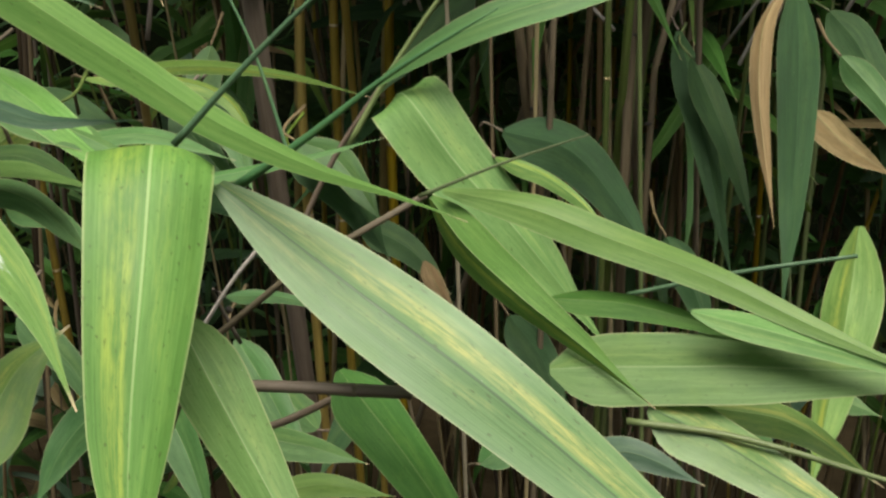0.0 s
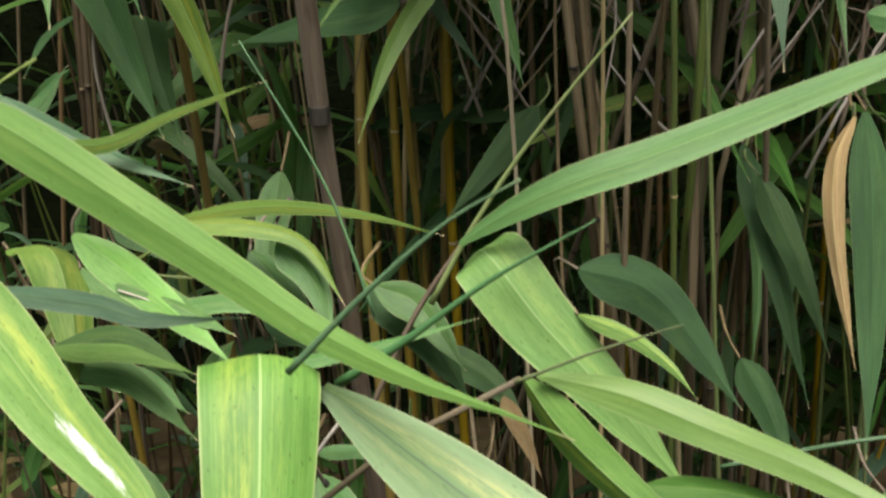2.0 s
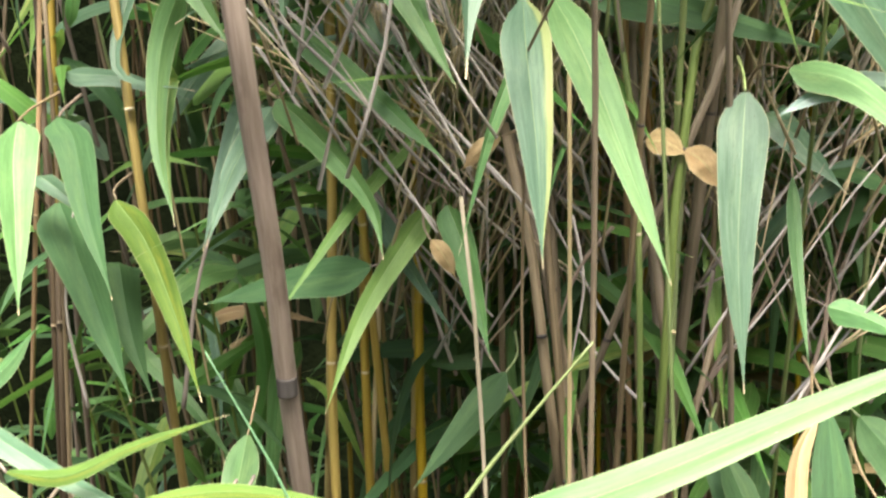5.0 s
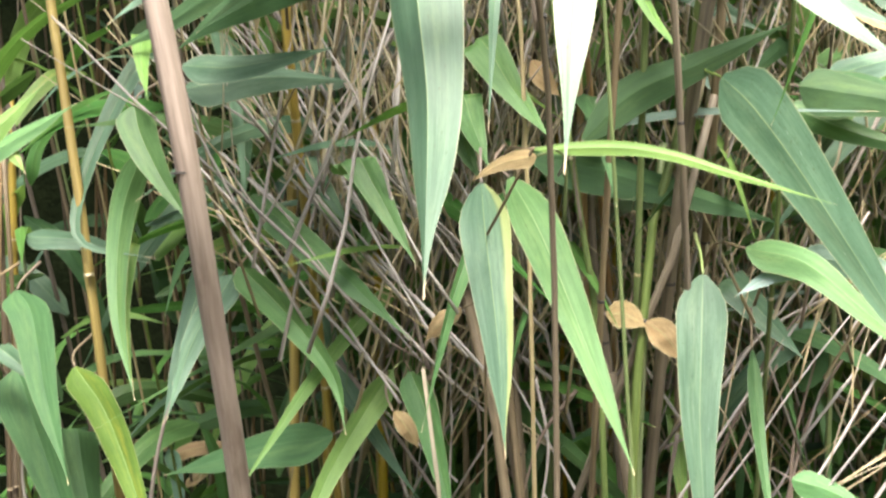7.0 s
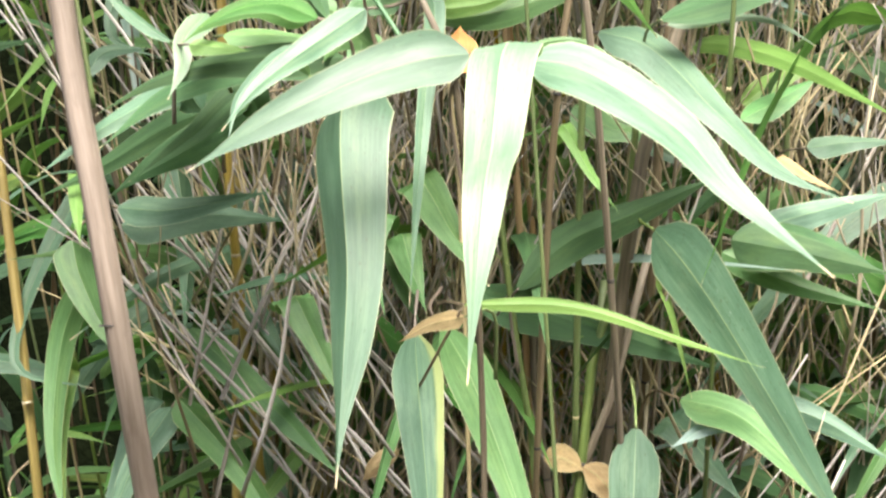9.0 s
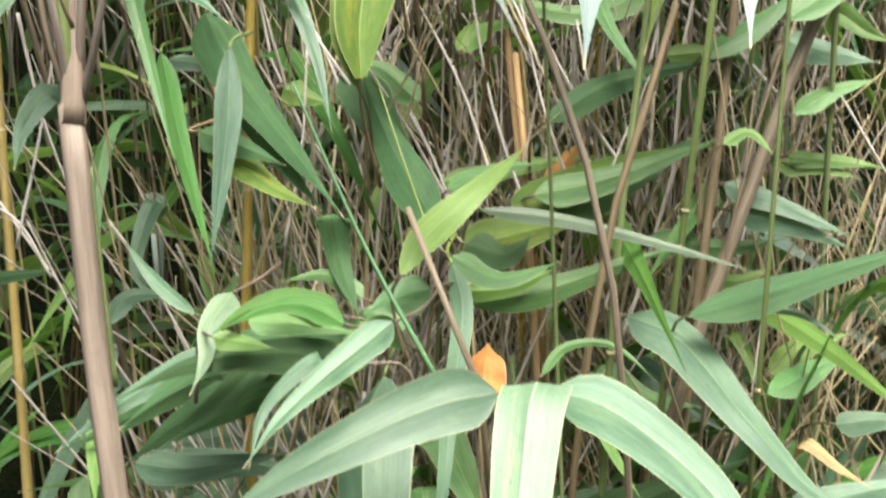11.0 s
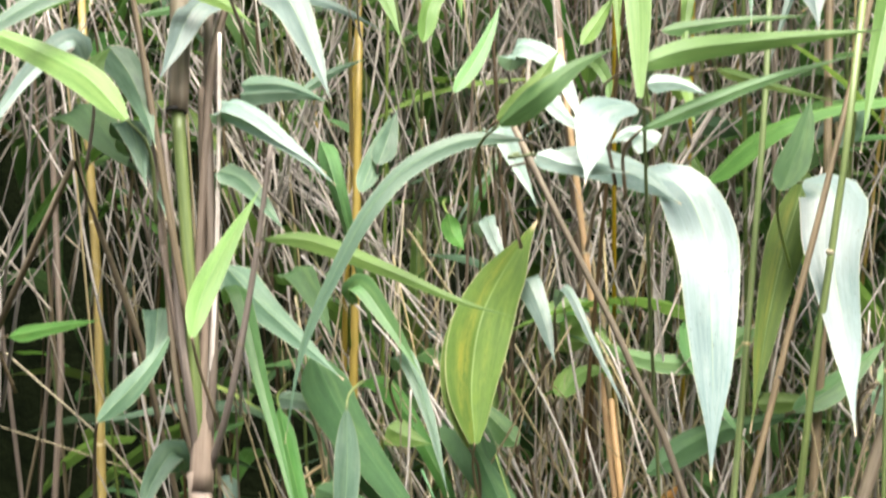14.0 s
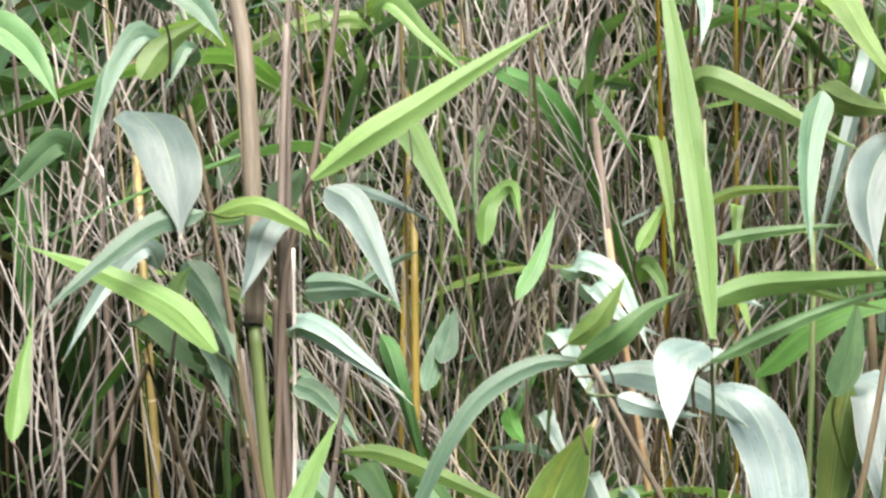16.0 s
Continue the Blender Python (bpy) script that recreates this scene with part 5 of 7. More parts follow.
leaf(p, "green", 0.0150, (0.49, -0.68, 0.55), [(-0.118, 0.637, 1.701), (-0.082, 0.603, 1.626), (-0.043, 0.560, 1.540)], belly=0.101, tail=1.3)
leaf(p, "pale", 0.0066, (0.00, -0.91, 0.42), [(0.091, 0.620, 1.697), (0.111, 0.600, 1.654), (0.129, 0.581, 1.613)], belly=0.101, tail=1.3)
leaf(p, "bright", 0.0164, (-0.00, -0.91, 0.42), [(0.078, 0.698, 1.694), (0.094, 0.702, 1.703), (0.114, 0.701, 1.700)], belly=0.168, tail=1.3)
leaf(p, "bright", 0.0214, (-0.05, -0.95, 0.31), [(0.088, 0.703, 1.688), (0.105, 0.701, 1.684), (0.125, 0.696, 1.671)], belly=0.168, tail=1.3)
leaf(p, "bright", 0.0123, (0.02, -0.92, 0.40), [(0.086, 0.694, 1.640), (0.091, 0.700, 1.654), (0.100, 0.706, 1.666)], belly=0.42, tail=1.3)
leaf(p, "green", 0.0217, (0.01, -0.92, 0.40), [(0.136, 0.661, 1.545), (0.176, 0.666, 1.555), (0.216, 0.674, 1.571), (0.246, 0.679, 1.583)], belly=0.168, tail=1.3)
leaf(p, "dark", 0.0238, (0.04, -0.94, 0.34), [(0.142, 0.668, 1.590), (0.176, 0.679, 1.613), (0.210, 0.684, 1.624), (0.248, 0.688, 1.632)], belly=0.42, tail=1.3)
leaf(p, "green", 0.0172, (-0.03, -0.87, 0.50), [(0.086, 0.655, 1.547), (0.112, 0.661, 1.560), (0.139, 0.663, 1.564)], belly=0.168, tail=1.3)
leaf(p, "green", 0.0240, (0.09, -0.95, 0.29), [(0.278, 0.652, 1.646), (0.299, 0.659, 1.661), (0.334, 0.669, 1.684)], belly=0.42, tail=1.3)
leaf(p, "blue", 0.0250, (0.02, -0.89, 0.46), [(0.283, 0.693, 1.644), (0.305, 0.690, 1.637), (0.337, 0.687, 1.629)], belly=0.168, tail=1.3)
leaf(p, "green", 0.0187, (-0.03, -0.88, 0.47), [(0.285, 0.674, 1.596), (0.309, 0.681, 1.611), (0.336, 0.685, 1.619)], belly=0.42, tail=1.3)
leaf(p, "green", 0.0254, (-0.07, -0.87, 0.48), [(0.233, 0.679, 1.631), (0.262, 0.688, 1.650), (0.299, 0.702, 1.682)], belly=0.42, tail=1.3)
leaf(p, "bright", 0.0138, (-0.00, -0.91, 0.42), [(0.287, 0.702, 1.575), (0.313, 0.700, 1.572), (0.339, 0.699, 1.569)], belly=0.168, tail=1.3)
leaf(p, "blue", 0.0183, (0.04, -0.86, 0.51), [(0.247, 0.687, 1.556), (0.279, 0.681, 1.543), (0.318, 0.672, 1.523)], belly=0.168, tail=1.3)
leaf(p, "bright", 0.0213, (-0.05, -0.95, 0.30), [(-0.026, 0.703, 1.618), (-0.010, 0.699, 1.611), (0.005, 0.698, 1.607)], belly=0.168, tail=1.3)
leaf(p, "blue", 0.0172, (0.03, -0.88, 0.48), [(-0.103, 0.704, 1.637), (-0.079, 0.702, 1.633), (-0.054, 0.695, 1.617)], belly=0.168, tail=1.3)
leaf(p, "green", 0.0129, (-0.02, -0.93, 0.36), [(0.047, 0.597, 1.481), (0.027, 0.603, 1.493), (0.002, 0.601, 1.489)], belly=0.168, tail=1.3)
leaf(p, "blue", 0.0134, (0.34, -0.75, 0.57), [(-0.115, 0.720, 1.548), (-0.114, 0.695, 1.496), (-0.073, 0.685, 1.476)], belly=0.101, tail=1.3)
leaf(p, "green", 0.0171, (0.01, -0.77, 0.64), [(0.094, 0.602, 1.504), (0.119, 0.597, 1.492), (0.152, 0.601, 1.502)], belly=0.168, tail=1.3)
leaf(p, "dark", 0.0254, (-0.01, -0.89, 0.46), [(0.098, 0.640, 1.514), (0.121, 0.637, 1.508), (0.136, 0.643, 1.521)], belly=0.168, tail=1.3)
leaf(p, "blue", 0.0171, (0.12, -0.86, 0.50), [(-0.123, 0.607, 1.769), (-0.107, 0.603, 1.760), (-0.085, 0.591, 1.733)], belly=0.101, tail=1.3)
leaf(p, "pale", 0.0135, (0.03, -0.91, 0.42), [(0.038, 0.672, 1.755), (0.049, 0.660, 1.729), (0.064, 0.647, 1.700)], belly=0.101, tail=1.3)
leaf(p, "blue", 0.0101, (0.29, -0.96, -0.04), [(-0.096, 0.693, 1.852), (-0.074, 0.701, 1.871), (-0.050, 0.706, 1.883)], belly=0.42, tail=1.3)
leaf(p, "lush", 0.0104, (0.44, -0.86, 0.26), [(-0.254, 0.620, 1.663), (-0.224, 0.620, 1.669), (-0.194, 0.620, 1.674)], belly=0.2)
leaf(p, "blue", 0.0169, (0.41, -0.83, 0.39), [(-0.280, 0.680, 1.557), (-0.241, 0.680, 1.550), (-0.200, 0.670, 1.538)], belly=0.2)
leaf(p, "dark", 0.0160, (0.37, -0.82, 0.44), [(-0.290, 0.720, 1.484), (-0.234, 0.720, 1.493), (-0.166, 0.720, 1.502)], belly=0.25)
leaf(p, "lush", 0.0133, (0.13, -0.98, 0.16), [(0.013, 0.680, 1.758), (0.017, 0.680, 1.745), (0.026, 0.670, 1.731)], belly=0.3)
leaf(p, "lush", 0.0136, (0.01, -0.98, 0.22), [(0.079, 0.720, 1.694), (0.103, 0.720, 1.705), (0.135, 0.720, 1.698)], belly=0.25)
leaf(p, "bright", 0.0191, (0.01, -0.97, 0.24), [(0.085, 0.730, 1.676), (0.106, 0.730, 1.689), (0.129, 0.720, 1.671)], belly=0.3)

p = plant_at(0.200, 0.720, "bamboo shoot with bright sunlit leaves at the top of the thicket")
stem(p, "culm", "green", 0.0019, 0.0009, [(0.220, 0.720, -0.010), (0.137, 0.560, 1.711), (0.133, 0.500, 1.772), (0.134, 0.500, 1.823), (0.136, 0.500, 1.890)])
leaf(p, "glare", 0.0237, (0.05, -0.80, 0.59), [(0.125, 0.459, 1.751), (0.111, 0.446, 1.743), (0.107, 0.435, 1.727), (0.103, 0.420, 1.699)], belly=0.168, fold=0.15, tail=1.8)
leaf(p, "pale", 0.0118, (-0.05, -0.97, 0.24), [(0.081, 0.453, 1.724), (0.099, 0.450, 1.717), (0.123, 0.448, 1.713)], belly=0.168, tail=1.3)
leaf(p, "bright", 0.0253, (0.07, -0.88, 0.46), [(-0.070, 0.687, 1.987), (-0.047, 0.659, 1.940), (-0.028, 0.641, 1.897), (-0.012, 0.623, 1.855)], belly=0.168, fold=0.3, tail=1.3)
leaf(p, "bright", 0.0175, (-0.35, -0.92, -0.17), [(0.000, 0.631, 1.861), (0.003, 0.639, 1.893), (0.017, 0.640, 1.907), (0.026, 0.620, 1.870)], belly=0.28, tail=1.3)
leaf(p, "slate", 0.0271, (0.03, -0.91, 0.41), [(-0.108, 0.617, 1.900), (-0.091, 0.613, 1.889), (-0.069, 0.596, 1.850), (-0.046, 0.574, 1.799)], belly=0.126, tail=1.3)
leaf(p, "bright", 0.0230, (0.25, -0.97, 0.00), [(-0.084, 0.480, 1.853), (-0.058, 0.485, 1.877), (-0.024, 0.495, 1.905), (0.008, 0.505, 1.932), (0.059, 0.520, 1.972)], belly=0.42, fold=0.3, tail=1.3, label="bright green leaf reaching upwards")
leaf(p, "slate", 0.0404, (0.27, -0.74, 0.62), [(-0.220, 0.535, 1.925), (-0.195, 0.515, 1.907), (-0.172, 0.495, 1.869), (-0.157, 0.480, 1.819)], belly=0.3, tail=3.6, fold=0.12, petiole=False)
leaf(p, "blue", 0.0159, (0.46, -0.83, 0.31), [(-0.150, 0.494, 1.840), (-0.172, 0.480, 1.830), (-0.192, 0.457, 1.800), (-0.213, 0.429, 1.759)], belly=0.168, tail=1.3)
leaf(p, "bright", 0.0243, (0.23, -0.89, 0.40), [(-0.134, 0.486, 1.756), (-0.158, 0.486, 1.780), (-0.198, 0.485, 1.800), (-0.255, 0.483, 1.820)], belly=0.42, fold=0.3, tail=1.3)
leaf(p, "slate", 0.0258, (0.14, -0.87, 0.47), [(-0.127, 0.574, 1.868), (-0.131, 0.557, 1.850), (-0.134, 0.544, 1.821), (-0.138, 0.534, 1.796)], belly=0.126, tail=1.3)
leaf(p, "bright", 0.0184, (-0.14, -0.94, 0.31), [(-0.168, 0.553, 1.858), (-0.137, 0.545, 1.863), (-0.110, 0.540, 1.850), (-0.081, 0.531, 1.828)], belly=0.28, tail=1.3)
leaf(p, "blue", 0.0225, (0.12, -0.88, 0.46), [(-0.184, 0.565, 1.833), (-0.168, 0.557, 1.815), (-0.152, 0.547, 1.790), (-0.134, 0.531, 1.755)], belly=0.126, tail=1.3)
leaf(p, "bright", 0.0149, (0.49, -0.84, 0.23), [(-0.179, 0.534, 1.798), (-0.178, 0.541, 1.814), (-0.172, 0.545, 1.824)], belly=0.42, tail=1.3)
leaf(p, "blue", 0.0193, (0.19, -0.84, 0.50), [(-0.169, 0.573, 1.780), (-0.153, 0.566, 1.764), (-0.142, 0.557, 1.744), (-0.130, 0.545, 1.718)], belly=0.101, tail=1.3)
leaf(p, "green", 0.0105, (0.13, -0.98, 0.13), [(0.131, 0.489, 1.748), (0.161, 0.497, 1.764), (0.196, 0.504, 1.780), (0.245, 0.510, 1.796)], belly=0.42, tail=1.3)
leaf(p, "bright", 0.0156, (-0.13, -0.99, 0.02), [(0.126, 0.477, 1.776), (0.153, 0.481, 1.787), (0.191, 0.471, 1.787), (0.248, 0.461, 1.787)], belly=0.28, fold=0.3, tail=1.3)
leaf(p, "bright", 0.0189, (0.07, -0.93, 0.35), [(0.129, 0.460, 1.754), (0.130, 0.480, 1.811), (0.128, 0.510, 1.897), (0.123, 0.540, 1.990), (0.116, 0.560, 2.069)], belly=0.55, petiole=False)
leaf(p, "green", 0.0186, (-0.30, -0.95, 0.07), [(0.062, 0.473, 1.746), (0.082, 0.457, 1.756), (0.099, 0.458, 1.770), (0.119, 0.457, 1.779)], belly=0.42, tail=1.3)
leaf(p, "pale", 0.0191, (0.03, -0.91, 0.41), [(0.063, 0.572, 1.832), (0.082, 0.568, 1.823), (0.094, 0.557, 1.798), (0.103, 0.543, 1.766)], belly=0.101, tail=1.3)
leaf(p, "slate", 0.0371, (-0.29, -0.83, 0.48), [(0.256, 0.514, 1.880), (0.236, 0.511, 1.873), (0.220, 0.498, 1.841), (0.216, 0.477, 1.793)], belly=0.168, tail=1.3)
leaf(p, "blue", 0.0188, (-0.46, -0.76, 0.47), [(0.212, 0.546, 1.927), (0.199, 0.526, 1.889), (0.189, 0.501, 1.841), (0.185, 0.483, 1.799)], belly=0.168, tail=1.3)
leaf(p, "bright", 0.0206, (-0.22, -0.97, 0.10), [(0.143, 0.564, 1.950), (0.178, 0.555, 1.927), (0.208, 0.545, 1.901), (0.236, 0.536, 1.879)], belly=0.101, tail=1.3)
leaf(p, "olive", 0.0087, (0.05, -1.00, 0.07), [(0.144, 0.597, 1.874), (0.166, 0.601, 1.884), (0.194, 0.601, 1.885), (0.226, 0.601, 1.885)], belly=0.168, tail=1.3)
leaf(p, "green", 0.0101, (0.03, -1.00, 0.09), [(0.150, 0.598, 1.850), (0.192, 0.601, 1.857), (0.241, 0.602, 1.860)], belly=0.168, tail=1.3)
leaf(p, "bright", 0.0097, (-0.37, -0.84, 0.39), [(0.168, 0.612, 1.880), (0.164, 0.601, 1.853), (0.162, 0.588, 1.822)], belly=0.101, tail=1.3)
leaf(p, "bright", 0.0127, (0.22, -0.90, 0.38), [(0.120, 0.643, 1.945), (0.124, 0.623, 1.895), (0.124, 0.594, 1.826)], belly=0.101, tail=1.3)
leaf(p, "bright", 0.0127, (0.14, -0.94, 0.32), [(0.102, 0.611, 1.848), (0.111, 0.619, 1.866), (0.125, 0.630, 1.893)], belly=0.42, tail=1.3)
leaf(p, "bright", 0.0106, (-0.07, -0.92, 0.39), [(0.163, 0.609, 1.826), (0.166, 0.600, 1.804), (0.168, 0.591, 1.784)], belly=0.101, tail=1.3)
leaf(p, "bright", 0.0155, (-0.20, -0.90, 0.37), [(0.248, 0.516, 1.916), (0.243, 0.501, 1.878), (0.245, 0.483, 1.833)], belly=0.101, tail=1.3)
leaf(p, "olive", 0.0249, (-0.15, -0.99, 0.07), [(0.223, 0.606, 1.958), (0.245, 0.599, 1.941), (0.275, 0.596, 1.933)], belly=0.168, tail=1.3)
leaf(p, "bright", 0.0193, (-0.35, -0.83, 0.44), [(0.281, 0.536, 1.906), (0.264, 0.513, 1.846), (0.244, 0.487, 1.781), (0.229, 0.463, 1.727)], belly=0.168, tail=1.3)
leaf(p, "blue", 0.0188, (0.33, -0.89, 0.32), [(-0.235, 0.577, 2.006), (-0.244, 0.562, 1.969), (-0.242, 0.541, 1.916)], belly=0.101, tail=1.3)
leaf(p, "blue", 0.0122, (0.36, -0.88, 0.30), [(-0.214, 0.610, 2.011), (-0.218, 0.600, 1.983), (-0.221, 0.590, 1.959)], belly=0.101, tail=1.3)
leaf(p, "pale", 0.0162, (0.33, -0.90, 0.27), [(-0.225, 0.597, 1.854), (-0.243, 0.584, 1.823), (-0.256, 0.559, 1.767)], belly=0.101, tail=1.3)
leaf(p, "dark", 0.0393, (0.28, -0.74, 0.61), [(-0.224, 0.613, 1.816), (-0.195, 0.601, 1.788), (-0.161, 0.586, 1.754)], belly=0.101, tail=1.3)
leaf(p, "pale", 0.0172, (0.09, -0.86, 0.51), [(-0.109, 0.560, 1.794), (-0.091, 0.557, 1.787), (-0.064, 0.547, 1.765), (-0.037, 0.536, 1.741)], belly=0.101, tail=1.3)
leaf(p, "blue", 0.0184, (-0.02, -0.97, 0.26), [(-0.130, 0.661, 1.838), (-0.094, 0.661, 1.839), (-0.064, 0.658, 1.830)], belly=0.168, tail=1.3)
leaf(p, "blue", 0.0187, (0.14, -0.92, 0.38), [(-0.040, 0.646, 1.764), (-0.034, 0.659, 1.794), (-0.027, 0.675, 1.830)], belly=0.42, tail=1.3)
leaf(p, "green", 0.0158, (-0.05, -0.91, 0.40), [(0.024, 0.604, 1.815), (0.039, 0.619, 1.850), (0.050, 0.637, 1.892)], belly=0.42, tail=1.3)
leaf(p, "green", 0.0322, (0.04, -0.92, 0.40), [(-0.345, 0.564, 2.010), (-0.308, 0.555, 1.986), (-0.263, 0.531, 1.927)], belly=0.101, tail=1.3)
leaf(p, "bright", 0.0243, (0.47, -0.88, 0.06), [(-0.228, 0.568, 1.964), (-0.219, 0.581, 1.995), (-0.192, 0.591, 2.022)], belly=0.42, tail=1.3)
leaf(p, "green", 0.0218, (-0.16, -0.99, -0.05), [(-0.283, 0.594, 2.042), (-0.318, 0.600, 2.056), (-0.362, 0.606, 2.071)], belly=0.168, tail=1.3)
leaf(p, "blue", 0.0302, (-0.01, -0.93, 0.36), [(-0.195, 0.510, 2.001), (-0.168, 0.502, 1.979), (-0.143, 0.488, 1.943)], belly=0.101, tail=1.3)
leaf(p, "blue", 0.0155, (0.54, -0.81, 0.24), [(-0.227, 0.578, 1.999), (-0.248, 0.568, 1.973), (-0.244, 0.534, 1.889)], belly=0.101, tail=1.3)
leaf(p, "pale", 0.0143, (-0.07, -0.93, 0.37), [(0.146, 0.563, 2.018), (0.147, 0.550, 1.987), (0.140, 0.537, 1.952)], belly=0.101, tail=1.3)
leaf(p, "bright", 0.0225, (-0.17, -0.93, 0.33), [(0.232, 0.568, 2.009), (0.242, 0.552, 1.967), (0.255, 0.530, 1.915)], belly=0.101, tail=1.3)
leaf(p, "bright", 0.0173, (-0.07, -0.95, 0.31), [(-0.071, 0.617, 2.044), (-0.036, 0.601, 2.002), (0.001, 0.583, 1.957)], belly=0.101, tail=1.3)
leaf(p, "pale", 0.0178, (0.00, -0.91, 0.41), [(0.074, 0.671, 1.844), (0.092, 0.659, 1.817), (0.121, 0.651, 1.799)], belly=0.101, tail=1.3)
leaf(p, "bright", 0.0128, (-0.13, -0.92, 0.36), [(0.108, 0.628, 1.846), (0.118, 0.621, 1.827), (0.117, 0.611, 1.804)], belly=0.101, tail=1.3)
leaf(p, "pale", 0.0132, (-0.07, -0.98, 0.19), [(0.140, 0.582, 1.810), (0.156, 0.581, 1.810), (0.175, 0.577, 1.800)], belly=0.168, tail=1.3)
leaf(p, "pale", 0.0198, (-0.01, -0.95, 0.33), [(0.142, 0.549, 1.761), (0.130, 0.552, 1.769), (0.117, 0.549, 1.762)], belly=0.168, tail=1.3)
leaf(p, "olive", 0.0082, (-0.13, -0.99, 0.09), [(0.183, 0.606, 1.828), (0.215, 0.600, 1.814), (0.255, 0.594, 1.800)], belly=0.168, tail=1.3)
leaf(p, "dark", 0.0278, (0.46, -0.89, 0.06), [(-0.356, 0.715, 1.984), (-0.380, 0.696, 1.939), (-0.397, 0.689, 1.922)], belly=0.101, tail=1.3)
leaf(p, "bright", 0.0174, (0.08, -0.90, 0.43), [(-0.242, 0.481, 1.707), (-0.253, 0.503, 1.755), (-0.256, 0.516, 1.785)], belly=0.42, tail=1.3)
leaf(p, "green", 0.0134, (0.06, -0.98, 0.18), [(-0.134, 0.603, 1.880), (-0.156, 0.600, 1.874), (-0.186, 0.597, 1.867)], belly=0.168, tail=1.3)
leaf(p, "dark", 0.0294, (0.32, -0.93, 0.20), [(-0.150, 0.633, 1.895), (-0.140, 0.639, 1.910), (-0.129, 0.648, 1.931)], belly=0.42, tail=1.3)
leaf(p, "blue", 0.0169, (-0.08, -0.99, 0.10), [(-0.130, 0.662, 1.846), (-0.101, 0.662, 1.845), (-0.067, 0.656, 1.830)], belly=0.168, tail=1.3)
leaf(p, "dark", 0.0249, (-0.09, -0.90, 0.44), [(0.217, 0.603, 1.751), (0.234, 0.621, 1.790), (0.244, 0.636, 1.824)], belly=0.42, tail=1.3)
leaf(p, "blue", 0.0206, (0.07, -0.92, 0.40), [(-0.030, 0.650, 1.784), (-0.026, 0.660, 1.806), (-0.022, 0.671, 1.831)], belly=0.42, tail=1.3)

p = plant_at(0.160, 0.950, "dry bamboo cane with a broom of bleached dead twigs")
stem(p, "culm", "straw", 0.0021, 0.0018, [(0.200, 0.950, -0.010), (0.114, 0.770, 1.740), (0.096, 0.770, 1.827), (0.082, 0.765, 1.947)])
stem(p, "twig", "bleached", 0.0014, 0.0008, [(0.081, 0.765, 1.944), (0.033, 0.765, 2.028), (-0.010, 0.765, 2.136)])
stem(p, "twig", "bleached", 0.0014, 0.0008, [(0.077, 0.765, 1.949), (0.023, 0.765, 2.013), (-0.044, 0.765, 2.102)])
stem(p, "twig", "bleached", 0.0014, 0.0007, [(0.073, 0.765, 1.961), (0.058, 0.765, 2.017), (0.045, 0.765, 2.074)])
stem(p, "twig", "bleached", 0.0014, 0.0007, [(0.077, 0.765, 1.942), (0.009, 0.765, 1.986), (-0.040, 0.765, 2.015)])
stem(p, "twig", "bleached", 0.0014, 0.0007, [(-0.040, 0.765, 2.015), (-0.027, 0.765, 1.969), (-0.014, 0.765, 1.922)])
stem(p, "twig", "bleached", 0.0014, 0.0008, [(0.080, 0.765, 1.951), (0.038, 0.765, 2.043), (0.019, 0.765, 2.134)])
stem(p, "twig", "bleached", 0.0014, 0.0007, [(0.081, 0.765, 1.937), (0.055, 0.765, 1.957), (0.023, 0.765, 1.993)])
stem(p, "twig", "bleached", 0.0014, 0.0007, [(0.075, 0.765, 1.966), (0.060, 0.765, 2.001), (0.033, 0.765, 2.033)])
stem(p, "twig", "bleached", 0.0014, 0.0007, [(0.082, 0.765, 1.942), (0.111, 0.765, 2.005), (0.136, 0.765, 2.065)])
stem(p, "twig", "bleached", 0.0014, 0.0007, [(0.083, 0.765, 1.947), (0.092, 0.765, 1.985), (0.107, 0.765, 2.025)])
stem(p, "twig", "bleached", 0.0013, 0.0007, [(0.119, 0.765, 1.773), (0.078, 0.765, 1.808), (0.036, 0.765, 1.863)])
stem(p, "twig", "bleached", 0.0014, 0.0008, [(0.082, 0.765, 1.944), (0.005, 0.765, 2.060), (-0.020, 0.765, 2.125)])

p = plant_at(0.050, 0.900, "slanting dry straw-coloured bamboo twigs")
stem(p, "culm", "straw", 0.0018, 0.0014, [(0.080, 0.900, -0.010), (0.044, 0.720, 1.153), (0.038, 0.720, 1.196)])
stem(p, "twig", "bleached", 0.0010, 0.0006, [(0.065, 0.740, 1.201), (-0.031, 0.740, 1.313), (-0.092, 0.740, 1.405)])
stem(p, "twig", "bleached", 0.0010, 0.0006, [(0.053, 0.740, 1.186), (-0.017, 0.740, 1.260), (-0.081, 0.740, 1.321)])
stem(p, "twig", "bleached", 0.0010, 0.0006, [(0.043, 0.740, 1.212), (-0.001, 0.740, 1.290), (-0.046, 0.740, 1.377)])
stem(p, "twig", "bleached", 0.0010, 0.0006, [(0.080, 0.740, 1.230), (0.021, 0.740, 1.319), (-0.030, 0.740, 1.414)])
stem(p, "twig", "bleached", 0.0010, 0.0006, [(0.020, 0.740, 1.171), (-0.032, 0.740, 1.246), (-0.085, 0.740, 1.314)])
stem(p, "twig", "bleached", 0.0010, 0.0006, [(0.095, 0.740, 1.259), (0.059, 0.740, 1.319), (0.030, 0.740, 1.375)])
